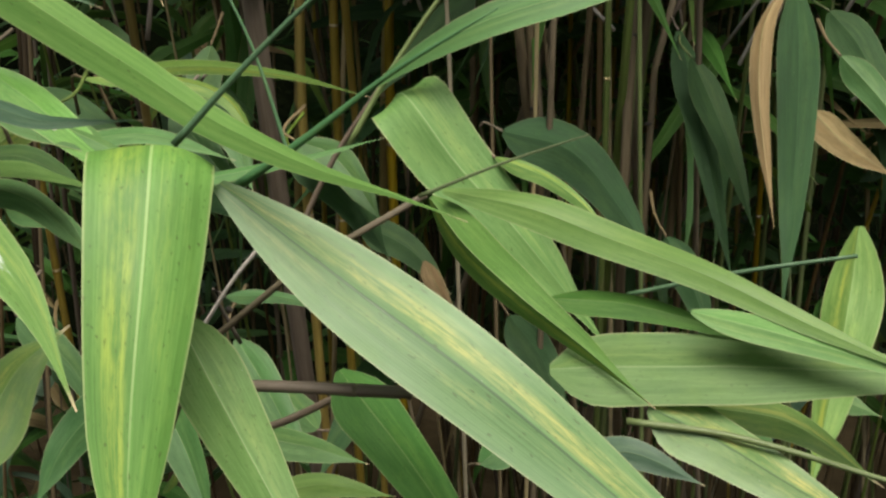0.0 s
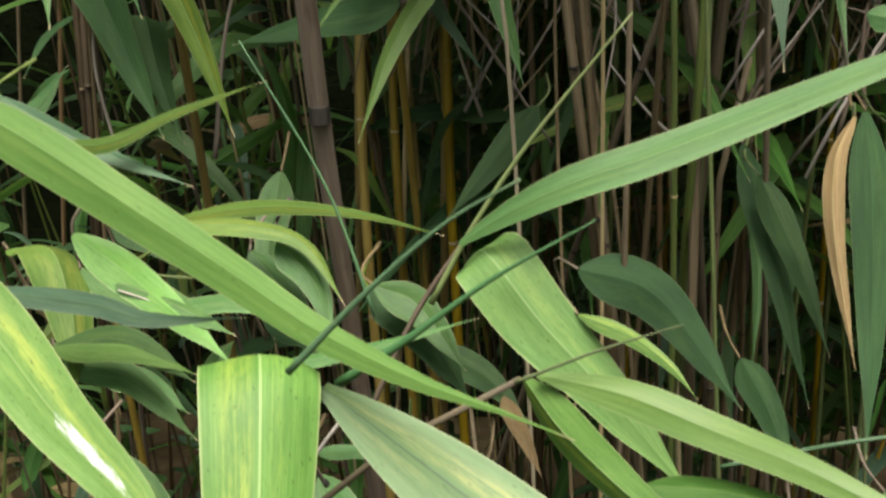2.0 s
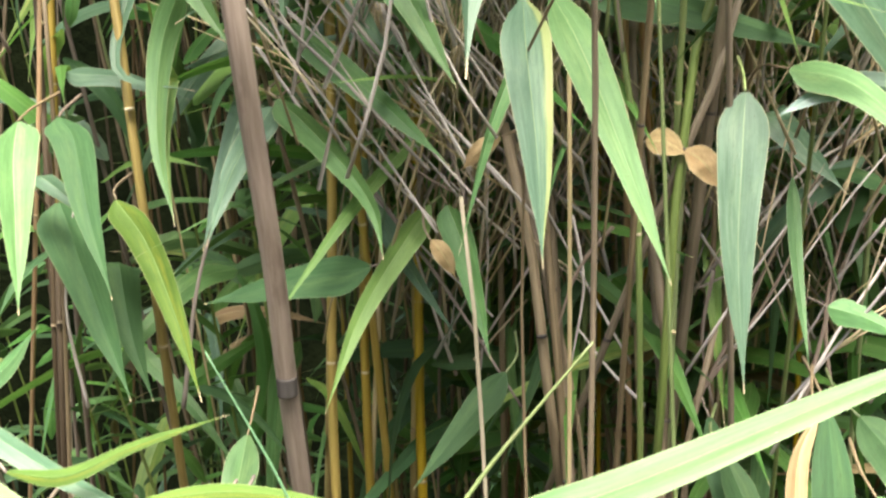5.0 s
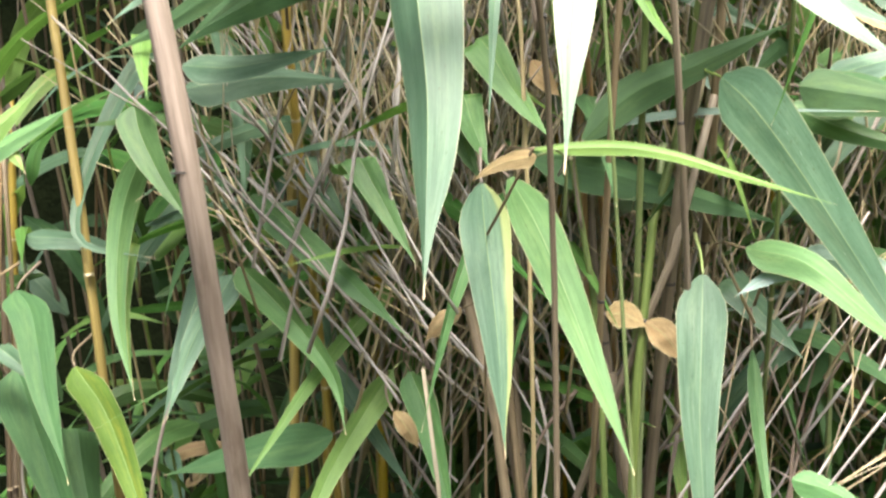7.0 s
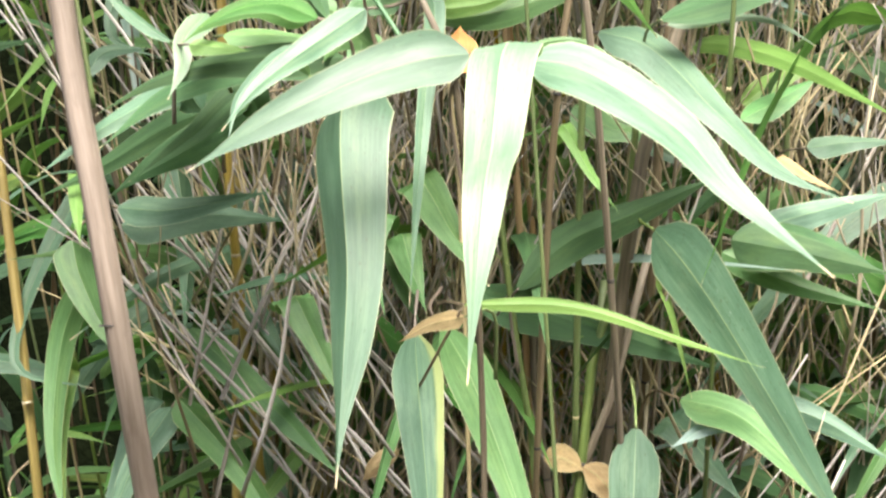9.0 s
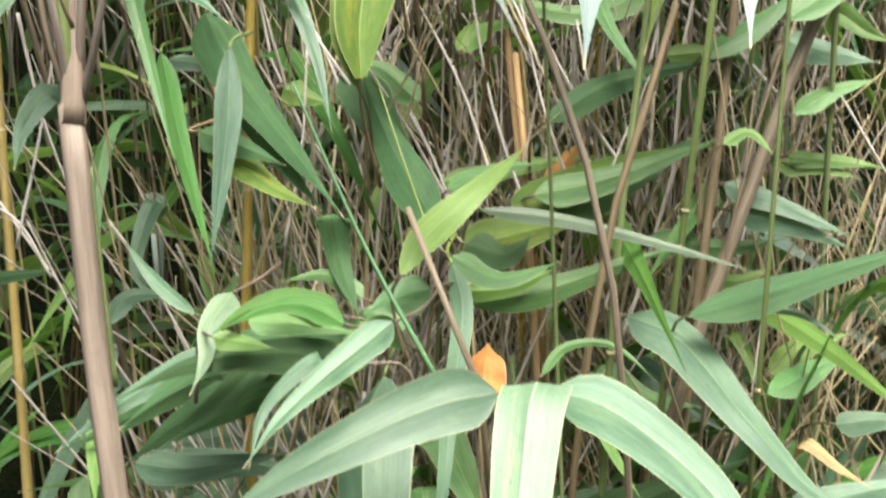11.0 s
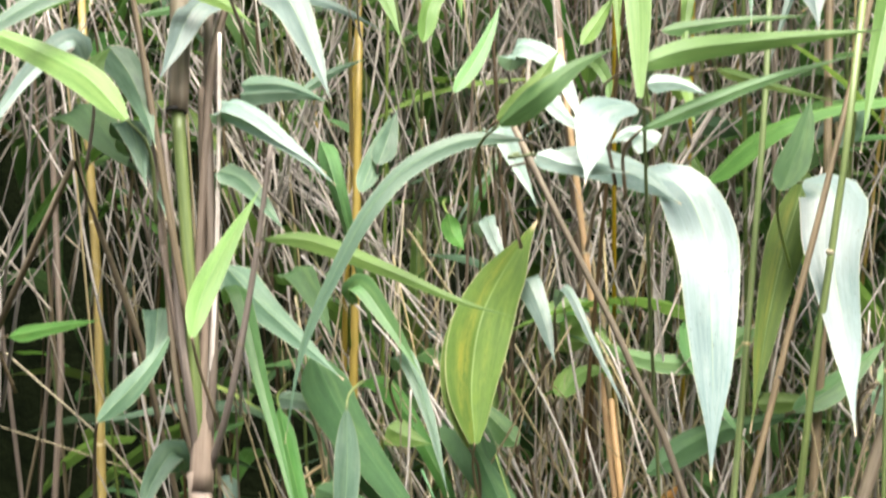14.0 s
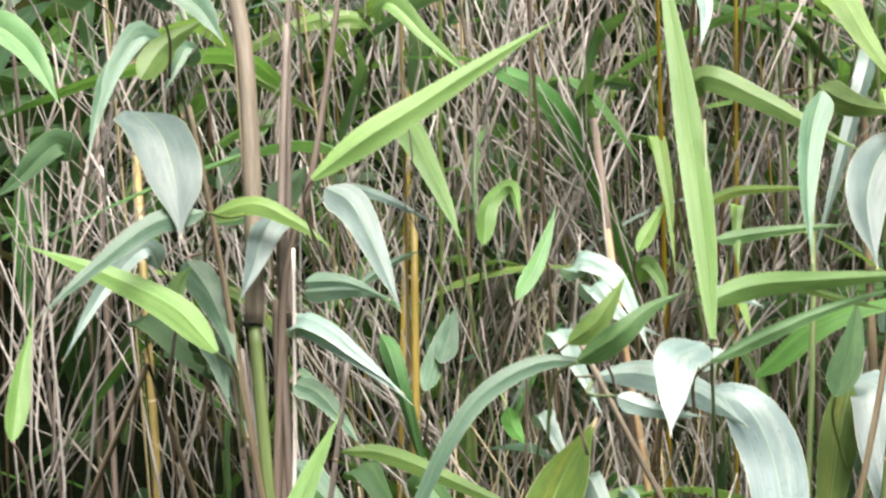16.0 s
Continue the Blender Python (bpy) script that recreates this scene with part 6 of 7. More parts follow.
leaf(p, "green", 0.0225, (0.20, -0.76, 0.62), [(-0.079, 0.744, 1.310), (-0.041, 0.729, 1.279), (0.003, 0.711, 1.243), (0.034, 0.696, 1.216)], petiole=False)

p = plant_at(0.100, 0.900, "tangle of leaning pale dead twigs in front of the canes")
stem(p, "culm", "straw", 0.0017, 0.0014, [(0.100, 0.900, -0.010), (0.103, 0.690, 1.441), (0.095, 0.690, 1.501)])
stem(p, "twig", "bleached", 0.0012, 0.0007, [(0.025, 0.690, 1.609), (-0.029, 0.690, 1.679), (-0.088, 0.690, 1.732)])
stem(p, "twig", "bleached", 0.0012, 0.0007, [(0.087, 0.690, 1.536), (0.050, 0.690, 1.599), (0.005, 0.690, 1.661)])
stem(p, "twig", "bleached", 0.0012, 0.0007, [(0.136, 0.690, 1.523), (0.107, 0.690, 1.607), (0.082, 0.690, 1.750)])
stem(p, "twig", "bleached", 0.0012, 0.0007, [(0.190, 0.690, 1.562), (0.156, 0.690, 1.614), (0.093, 0.690, 1.746)])
stem(p, "twig", "bleached", 0.0011, 0.0007, [(0.167, 0.690, 1.524), (0.138, 0.690, 1.607), (0.119, 0.690, 1.694)])
stem(p, "twig", "bleached", 0.0012, 0.0007, [(0.090, 0.690, 1.712), (0.113, 0.690, 1.668), (0.131, 0.690, 1.628)])
stem(p, "twig", "bleached", 0.0012, 0.0007, [(0.057, 0.690, 1.599), (0.072, 0.690, 1.571), (0.084, 0.690, 1.543)])
stem(p, "twig", "bleached", 0.0012, 0.0007, [(0.111, 0.690, 1.550), (0.089, 0.690, 1.614), (0.063, 0.690, 1.664)])
stem(p, "twig", "bleached", 0.0012, 0.0007, [(0.030, 0.690, 1.563), (0.006, 0.690, 1.631), (-0.034, 0.690, 1.702)])
stem(p, "twig", "bleached", 0.0012, 0.0007, [(0.135, 0.690, 1.632), (0.120, 0.690, 1.668), (0.109, 0.690, 1.683)])
stem(p, "twig", "bleached", 0.0013, 0.0007, [(-0.117, 0.690, 1.641), (-0.129, 0.690, 1.698), (-0.139, 0.690, 1.748)])
stem(p, "twig", "bleached", 0.0012, 0.0007, [(-0.192, 0.690, 1.512), (-0.179, 0.690, 1.596), (-0.170, 0.690, 1.679)])
stem(p, "twig", "bleached", 0.0012, 0.0007, [(-0.133, 0.690, 1.531), (-0.105, 0.690, 1.496), (-0.073, 0.690, 1.445)])
stem(p, "twig", "bleached", 0.0013, 0.0007, [(-0.200, 0.690, 1.664), (-0.179, 0.690, 1.596), (-0.157, 0.690, 1.545)])
stem(p, "twig", "bleached", 0.0012, 0.0007, [(-0.019, 0.690, 1.516), (-0.010, 0.690, 1.577), (-0.009, 0.690, 1.642)])
stem(p, "twig", "bleached", 0.0012, 0.0007, [(-0.221, 0.690, 1.544), (-0.193, 0.690, 1.530), (-0.168, 0.690, 1.494)])

p = plant_at(0.200, 1.000, "slanting dry bamboo twigs between the hanging leaves")
stem(p, "culm", "grey", 0.0020, 0.0018, [(0.200, 1.000, -0.010), (0.111, 0.800, 1.036), (0.095, 0.800, 1.116)])
stem(p, "twig", "bleached", 0.0014, 0.0006, [(-0.132, 0.790, 1.359), (-0.047, 0.790, 1.280), (0.029, 0.790, 1.192)])
stem(p, "twig", "bleached", 0.0014, 0.0006, [(-0.117, 0.790, 1.301), (-0.064, 0.790, 1.228), (0.000, 0.790, 1.160), (0.052, 0.790, 1.109)])
stem(p, "twig", "tan", 0.0018, 0.0008, [(-0.039, 0.790, 1.264), (-0.007, 0.790, 1.216), (0.025, 0.790, 1.196)])
stem(p, "twig", "tan", 0.0018, 0.0008, [(0.033, 0.790, 1.188), (0.017, 0.790, 1.244), (-0.006, 0.790, 1.323)])
stem(p, "twig", "tan", 0.0018, 0.0007, [(0.192, 0.790, 1.049), (0.226, 0.790, 1.120), (0.270, 0.790, 1.205), (0.323, 0.790, 1.262)])
stem(p, "twig", "tan", 0.0018, 0.0008, [(0.189, 0.790, 1.049), (0.237, 0.790, 1.120), (0.270, 0.790, 1.190)])
stem(p, "twig", "tan", 0.0017, 0.0008, [(0.264, 0.790, 1.051), (0.293, 0.790, 1.159), (0.328, 0.790, 1.216)])
stem(p, "twig", "bleached", 0.0014, 0.0006, [(0.158, 0.790, 1.048), (0.135, 0.790, 1.071), (0.111, 0.790, 1.102)])
stem(p, "twig", "tan", 0.0018, 0.0008, [(-0.032, 0.790, 1.196), (0.016, 0.790, 1.132), (0.072, 0.790, 1.045)])
stem(p, "twig", "tan", 0.0018, 0.0008, [(0.135, 0.790, 1.173), (0.111, 0.790, 1.142), (0.095, 0.790, 1.094)])
stem(p, "twig", "bleached", 0.0013, 0.0006, [(0.233, 0.790, 1.174), (0.263, 0.790, 1.213), (0.321, 0.790, 1.243)])
stem(p, "twig", "bleached", 0.0014, 0.0006, [(0.107, 0.790, 1.181), (0.115, 0.790, 1.134), (0.107, 0.790, 1.078)])
stem(p, "twig", "tan", 0.0018, 0.0008, [(0.142, 0.790, 1.119), (0.158, 0.790, 1.174), (0.188, 0.790, 1.220)])
stem(p, "twig", "tan", 0.0017, 0.0008, [(0.283, 0.790, 1.051), (0.278, 0.790, 1.121), (0.296, 0.790, 1.197)])
stem(p, "twig", "tan", 0.0017, 0.0008, [(0.203, 0.790, 1.143), (0.196, 0.790, 1.096), (0.204, 0.790, 1.049)])
stem(p, "twig", "tan", 0.0019, 0.0008, [(-0.177, 0.790, 1.038), (-0.162, 0.790, 1.138), (-0.130, 0.790, 1.228)])
stem(p, "twig", "bleached", 0.0014, 0.0006, [(-0.251, 0.790, 1.036), (-0.266, 0.790, 1.112), (-0.255, 0.790, 1.204)])

p = plant_at(0.000, 0.800, "low bamboo shoot with dim green leaves in the shade")
stem(p, "culm", "grey", 0.0018, 0.0012, [(0.020, 0.800, -0.010), (0.050, 0.660, 0.748), (0.035, 0.660, 0.822), (0.026, 0.670, 0.891)])
leaf(p, "green", 0.0235, (0.33, -0.66, 0.67), [(-0.054, 0.599, 0.870), (-0.030, 0.583, 0.842), (0.002, 0.557, 0.801)])
leaf(p, "dark", 0.0268, (0.11, -0.78, 0.62), [(0.004, 0.609, 0.883), (0.031, 0.603, 0.873), (0.060, 0.587, 0.846)])
leaf(p, "green", 0.0261, (0.16, -0.88, 0.45), [(-0.116, 0.566, 0.843), (-0.137, 0.552, 0.820), (-0.148, 0.532, 0.789)])
leaf(p, "green", 0.0325, (0.47, -0.56, 0.68), [(-0.123, 0.627, 0.845), (-0.087, 0.600, 0.800), (-0.062, 0.574, 0.760)])
leaf(p, "dark", 0.0234, (0.05, -0.87, 0.50), [(0.035, 0.619, 0.862), (0.018, 0.605, 0.838), (-0.003, 0.577, 0.793)])
leaf(p, "green", 0.0206, (-0.19, -0.66, 0.72), [(0.093, 0.541, 0.825), (0.116, 0.551, 0.841), (0.139, 0.558, 0.853)])
leaf(p, "blue", 0.0199, (0.00, -0.78, 0.62), [(0.138, 0.498, 0.838), (0.164, 0.504, 0.849), (0.203, 0.497, 0.837)])
leaf(p, "green", 0.0270, (0.15, -0.80, 0.57), [(0.223, 0.619, 0.844), (0.242, 0.603, 0.817), (0.258, 0.579, 0.779)])
leaf(p, "bright", 0.0147, (-0.01, -0.76, 0.65), [(-0.006, 0.498, 0.818), (0.016, 0.502, 0.824), (0.056, 0.500, 0.821)])
leaf(p, "green", 0.0208, (0.25, -0.65, 0.72), [(-0.196, 0.616, 0.873), (-0.159, 0.602, 0.851), (-0.124, 0.582, 0.817)])
leaf(p, "dark", 0.0239, (0.19, -0.80, 0.58), [(0.100, 0.636, 0.881), (0.121, 0.624, 0.858), (0.135, 0.600, 0.819)])
leaf(p, "dark", 0.0249, (0.17, -0.64, 0.75), [(-0.103, 0.658, 0.950), (-0.066, 0.653, 0.941), (-0.016, 0.638, 0.914)])
leaf(p, "dark", 0.0214, (0.04, -0.84, 0.54), [(0.005, 0.669, 0.927), (0.035, 0.662, 0.915), (0.064, 0.649, 0.890)])
leaf(p, "green", 0.0157, (0.12, -0.67, 0.74), [(-0.139, 0.504, 0.957), (-0.115, 0.502, 0.954), (-0.090, 0.495, 0.940)])
leaf(p, "green", 0.0080, (0.02, -0.69, 0.72), [(-0.034, 0.521, 0.913), (-0.008, 0.521, 0.914), (0.021, 0.518, 0.909)])
leaf(p, "green", 0.0219, (0.07, -0.55, 0.83), [(-0.037, 0.553, 0.829), (-0.002, 0.550, 0.826), (0.033, 0.547, 0.819)])
leaf(p, "dark", 0.0203, (-0.09, -0.88, 0.46), [(0.192, 0.678, 0.924), (0.209, 0.661, 0.893), (0.219, 0.641, 0.858)])
leaf(p, "dark", 0.0199, (0.14, -0.71, 0.69), [(-0.204, 0.667, 1.007), (-0.172, 0.662, 0.997), (-0.132, 0.650, 0.974)])
leaf(p, "green", 0.0216, (0.21, -0.67, 0.71), [(-0.010, 0.610, 0.814), (-0.033, 0.620, 0.831), (-0.060, 0.630, 0.848)])
leaf(p, "green", 0.0205, (0.09, -0.79, 0.60), [(0.264, 0.608, 0.869), (0.281, 0.599, 0.853), (0.304, 0.593, 0.844)])

p = plant_at(-0.347, 1.500, "golden yellow bamboo cane with pale joints")
stem(p, "culm", "yellow", 0.0039, 0.0034, [(-0.347, 1.500, -0.010), (-0.207, 0.800, 1.173), (-0.233, 0.800, 1.388), (-0.254, 0.800, 1.529), (-0.262, 0.800, 1.594), (-0.276, 0.800, 1.712), (-0.296, 0.800, 1.831), (-0.323, 0.800, 2.005)], joints=(0.5, 0.58, 0.66, 0.74, 0.82, 0.9))

p = plant_at(0.231, 1.500, "grey-brown bamboo cane with peeling sheath")
stem(p, "culm", "grey", 0.0038, 0.0030, [(0.231, 1.500, -0.010), (0.110, 0.800, 0.954), (0.097, 0.800, 1.094), (0.064, 0.800, 1.237)], joints=(0.72, 0.82, 0.91))

p = plant_at(0.196, 1.490, "brown bamboo cane in its dry sheath")
stem(p, "culm", "grey", 0.0041, 0.0030, [(0.196, 1.490, -0.010), (0.106, 0.790, 0.973), (0.093, 0.790, 1.135), (0.087, 0.790, 1.185), (0.077, 0.790, 1.263)], joints=(0.72, 0.82, 0.91))

p = plant_at(0.201, 1.460, "grey-brown bamboo cane with white flecks")
stem(p, "culm", "grey", 0.0040, 0.0035, [(0.201, 1.460, -0.010), (0.167, 0.760, 0.911), (0.167, 0.760, 0.983), (0.171, 0.760, 1.084), (0.160, 0.760, 1.181), (0.158, 0.760, 1.188)], joints=(0.8, 0.9))

p = plant_at(0.225, 1.480, "grey-brown leaning bamboo cane")
stem(p, "culm", "grey", 0.0034, 0.0023, [(0.225, 1.480, -0.010), (0.183, 0.780, 0.913), (0.185, 0.780, 1.018), (0.204, 0.780, 1.105)], joints=(0.72, 0.82, 0.91))

p = plant_at(0.140, 1.420, "olive-green bamboo cane branching near its joint")
stem(p, "culm", "green", 0.0030, 0.0030, [(0.140, 1.420, -0.010), (0.167, 0.720, 1.092), (0.175, 0.720, 1.217), (0.186, 0.720, 1.297), (0.213, 0.720, 1.382)], joints=(0.7,))

p = plant_at(-0.245, 1.415, "brown bamboo branch cane leaning outward")
stem(p, "culm", "grey", 0.0033, 0.0026, [(-0.245, 1.415, -0.010), (0.177, 0.715, 1.224), (0.203, 0.715, 1.286), (0.222, 0.715, 1.364)], joints=(0.72, 0.82, 0.91))

p = plant_at(-0.287, 1.600, "yellowish bamboo cane deep in the thicket")
stem(p, "culm", "yellow", 0.0035, 0.0034, [(-0.287, 1.600, -0.010), (-0.092, 0.900, 1.081), (-0.088, 0.900, 1.242), (-0.093, 0.900, 1.400)], joints=(0.8,))

p = plant_at(-0.157, 1.620, "yellow-brown bamboo cane in shade")
stem(p, "culm", "yellow", 0.0044, 0.0035, [(-0.157, 1.620, -0.010), (-0.026, 0.920, 0.994), (-0.024, 0.920, 1.102), (-0.033, 0.920, 1.265)], joints=(0.72, 0.82, 0.91))

p = plant_at(-0.745, 1.550, "thin orange-brown bamboo cane standing in shade")
stem(p, "culm", "orange", 0.0021, 0.0019, [(-0.745, 1.550, -0.010), (-0.316, 0.850, 1.221), (-0.308, 0.850, 1.353), (-0.318, 0.850, 1.484)], joints=(0.72, 0.82, 0.91))

p = plant_at(-0.040, 1.160, "slender golden bamboo cane")
stem(p, "culm", "yellow", 0.0034, 0.0030, [(-0.040, 1.160, -0.010), (-0.044, 0.990, 0.718), (-0.047, 0.710, 1.446), (-0.048, 0.710, 1.510), (-0.050, 0.710, 1.591), (-0.052, 0.710, 1.667), (-0.055, 0.710, 1.766), (-0.060, 0.710, 1.912)], joints=(0.62, 0.72, 0.82, 0.92), n=30)

p = plant_at(-0.560, 1.560, "brown bamboo cane in deep shade")
stem(p, "culm", "tan", 0.0031, 0.0026, [(-0.560, 1.560, -0.010), (-0.321, 0.860, 1.527), (-0.333, 0.860, 1.703), (-0.358, 0.860, 1.852), (-0.396, 0.860, 2.095)], joints=(0.72, 0.82, 0.91))

p = plant_at(0.192, 1.160, "orange bamboo cane with a snapped pale top")
stem(p, "culm", "orange", 0.0026, 0.0023, [(0.192, 1.160, -0.010), (0.157, 0.990, 0.740), (0.134, 0.710, 1.489), (0.123, 0.710, 1.581), (0.115, 0.710, 1.655), (0.106, 0.710, 1.727), (0.097, 0.710, 1.802), (0.086, 0.710, 1.896)], joints=(0.62, 0.72, 0.82, 0.92), n=30)

p = plant_at(0.247, 1.410, "snapped pale stub of a dry bamboo cane")
stem(p, "culm", "tan", 0.0030, 0.0031, [(0.247, 1.410, -0.010), (0.088, 0.710, 1.886), (0.083, 0.710, 1.933), (0.078, 0.710, 1.986)], joints=(0.72, 0.82, 0.91))

p = plant_at(0.271, 1.400, "bright orange bamboo cane")
stem(p, "culm", "orange", 0.0025, 0.0021, [(0.271, 1.400, -0.010), (0.129, 0.700, 1.563), (0.123, 0.700, 1.607), (0.121, 0.700, 1.639)], joints=(0.9,))

p = plant_at(0.051, 1.120, "thick grey-brown bamboo cane leaning outward")
stem(p, "culm", "grey", 0.0047, 0.0040, [(0.051, 1.120, -0.010), (0.150, 0.950, 0.704), (0.215, 0.670, 1.419), (0.245, 0.670, 1.509), (0.269, 0.670, 1.579), (0.290, 0.670, 1.637), (0.316, 0.670, 1.700), (0.355, 0.690, 1.793), (0.395, 0.690, 1.899), (0.435, 0.690, 2.010)], joints=(0.62, 0.72, 0.82, 0.92), n=30)

p = plant_at(0.166, 1.140, "grey bamboo cane with branch scars")
stem(p, "culm", "grey", 0.0038, 0.0028, [(0.166, 1.140, -0.010), (0.204, 0.970, 0.726), (0.228, 0.690, 1.461), (0.236, 0.690, 1.521), (0.247, 0.690, 1.611), (0.255, 0.690, 1.693), (0.260, 0.690, 1.748), (0.268, 0.700, 1.852), (0.275, 0.700, 1.965), (0.282, 0.700, 2.083)], joints=(0.62, 0.72, 0.82, 0.92), n=30)

p = plant_at(0.137, 1.090, "green bamboo cane with brown sheath")
stem(p, "culm", "green", 0.0026, 0.0020, [(0.137, 1.090, -0.010), (0.163, 0.920, 0.733), (0.180, 0.640, 1.476), (0.187, 0.640, 1.558), (0.196, 0.640, 1.631), (0.207, 0.640, 1.733), (0.216, 0.640, 1.818), (0.226, 0.660, 1.918), (0.235, 0.660, 2.046)], joints=(0.62, 0.72, 0.82, 0.92), n=30)

p = plant_at(0.050, 1.050, "thin dark bamboo twig cane")
stem(p, "culm", "grey", 0.0025, 0.0019, [(0.050, 1.050, -0.010), (0.121, 0.880, 0.734), (0.169, 0.600, 1.479), (0.188, 0.600, 1.563), (0.207, 0.600, 1.625), (0.225, 0.600, 1.695), (0.242, 0.600, 1.750), (0.264, 0.620, 1.823), (0.287, 0.620, 1.909), (0.309, 0.620, 2.005)], joints=(0.62, 0.72, 0.82, 0.92), n=30)

p = plant_at(0.215, 1.050, "thin green bamboo shoot")
stem(p, "culm", "green", 0.0018, 0.0012, [(0.215, 1.050, -0.010), (0.239, 0.880, 0.736), (0.256, 0.600, 1.483), (0.262, 0.600, 1.559), (0.267, 0.600, 1.620), (0.273, 0.600, 1.698), (0.281, 0.600, 1.800), (0.294, 0.620, 1.912), (0.300, 0.620, 2.021)], joints=(0.62, 0.72, 0.82, 0.92), n=30)

p = plant_at(0.107, 1.110, "thin grey bamboo cane")
stem(p, "culm", "grey", 0.0017, 0.0010, [(0.107, 1.110, -0.010), (0.191, 0.940, 0.759), (0.247, 0.660, 1.529), (0.260, 0.660, 1.581), (0.277, 0.660, 1.635), (0.298, 0.660, 1.694)], joints=(0.62, 0.72, 0.82, 0.92), n=30)

p = plant_at(0.069, 1.320, "leaning grey bamboo twig")
stem(p, "culm", "grey", 0.0016, 0.0021, [(0.069, 1.320, -0.010), (-0.228, 0.620, 1.783), (-0.251, 0.620, 1.694), (-0.263, 0.620, 1.666)], joints=(0.72, 0.82, 0.91))

p = plant_at(0.115, 1.300, "green bamboo shoot at the thicket edge")
stem(p, "culm", "green", 0.0025, 0.0021, [(0.115, 1.300, -0.010), (0.232, 0.600, 1.657), (0.256, 0.600, 1.783), (0.273, 0.600, 1.893)], joints=(0.72, 0.82, 0.91))

p = plant_at(0.211, 1.500, "tan bamboo cane among dead twigs")
stem(p, "culm", "tan", 0.0029, 0.0025, [(0.211, 1.500, -0.010), (0.211, 0.800, 1.750), (0.221, 0.800, 1.885), (0.239, 0.800, 2.033), (0.252, 0.800, 2.167)], joints=(0.72, 0.82, 0.91))

p = plant_at(-0.183, 1.500, "golden bamboo cane among dead twigs")
stem(p, "culm", "yellow", 0.0027, 0.0026, [(-0.183, 1.500, -0.010), (-0.079, 0.800, 1.757), (-0.080, 0.800, 1.874), (-0.079, 0.800, 1.999), (-0.079, 0.800, 2.222)], joints=(0.72, 0.82, 0.91))

p = plant_at(-0.643, 1.550, "dark brown cane coloured for its shade")
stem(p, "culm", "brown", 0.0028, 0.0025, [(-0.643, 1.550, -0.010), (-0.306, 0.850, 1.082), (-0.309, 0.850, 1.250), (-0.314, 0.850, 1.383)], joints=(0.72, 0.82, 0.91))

p = plant_at(0.180, 1.470, "grey-brown bamboo cane wrapped in a dry sheath")
stem(p, "culm", "grey", 0.0046, 0.0036, [(0.180, 1.470, -0.010), (0.092, 0.770, 1.059), (0.076, 0.770, 1.183), (0.061, 0.770, 1.244)], joints=(0.9,))

p = plant_at(0.133, 1.500, "grey-brown bamboo cane among dead twigs")
stem(p, "culm", "grey", 0.0044, 0.0034, [(0.133, 1.500, -0.010), (0.101, 0.800, 1.043), (0.093, 0.800, 1.156), (0.088, 0.800, 1.263)], joints=(0.72, 0.82, 0.91))

p = plant_at(0.265, 1.480, "brown bamboo cane with a dry sheath")
stem(p, "culm", "grey", 0.0036, 0.0029, [(0.265, 1.480, -0.010), (0.169, 0.780, 1.051), (0.161, 0.780, 1.159), (0.148, 0.780, 1.263), (0.144, 0.780, 1.365)], joints=(0.8, 0.9))

p = plant_at(0.161, 1.460, "olive-green bamboo cane with a pale joint")
stem(p, "culm", "green", 0.0032, 0.0025, [(0.161, 1.460, -0.010), (0.172, 0.760, 1.056), (0.180, 0.760, 1.226), (0.194, 0.760, 1.339)], joints=(0.85,))

p = plant_at(0.287, 1.540, "thin brown bamboo cane in the shade")
stem(p, "culm", "grey", 0.0025, 0.0021, [(0.287, 1.540, -0.010), (0.208, 0.840, 1.036), (0.206, 0.840, 1.168), (0.223, 0.840, 1.282)], joints=(0.72, 0.82, 0.91))

p = plant_at(-0.646, 1.550, "dark-toned brown bamboo cane")
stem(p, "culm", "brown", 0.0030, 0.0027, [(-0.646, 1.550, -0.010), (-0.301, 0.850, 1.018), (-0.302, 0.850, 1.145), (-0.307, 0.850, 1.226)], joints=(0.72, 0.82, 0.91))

p = plant_at(0.007, 1.560, "grey-brown bamboo cane behind hanging leaves")
stem(p, "culm", "grey", 0.0029, 0.0025, [(0.007, 1.560, -0.010), (0.053, 0.860, 1.026), (0.050, 0.860, 1.191), (0.046, 0.860, 1.319)], joints=(0.72, 0.82, 0.91))

p = plant_at(0.376, 1.600, "yellow-brown bamboo cane among dead twigs")
stem(p, "culm", "yellow", 0.0026, 0.0022, [(0.376, 1.600, -0.010), (0.278, 0.900, 1.022), (0.281, 0.900, 1.188), (0.288, 0.900, 1.317)], joints=(0.72, 0.82, 0.91))

p = plant_at(-0.239, 1.580, "pale straw-coloured bamboo cane")
stem(p, "culm", "straw", 0.0023, 0.0021, [(-0.239, 1.580, -0.010), (-0.052, 0.880, 1.017), (-0.044, 0.880, 1.189), (-0.048, 0.880, 1.365)], joints=(0.72, 0.82, 0.91))

p = plant_at(0.075, 1.560, "olive-green bamboo cane among dead twigs")
stem(p, "culm", "green", 0.0024, 0.0021, [(0.075, 1.560, -0.010), (0.113, 0.860, 1.028), (0.118, 0.860, 1.191), (0.126, 0.860, 1.317)], joints=(0.72, 0.82, 0.91))

p = plant_at(-0.082, 1.310, "thin yellow bamboo cane behind the hanging leaves")
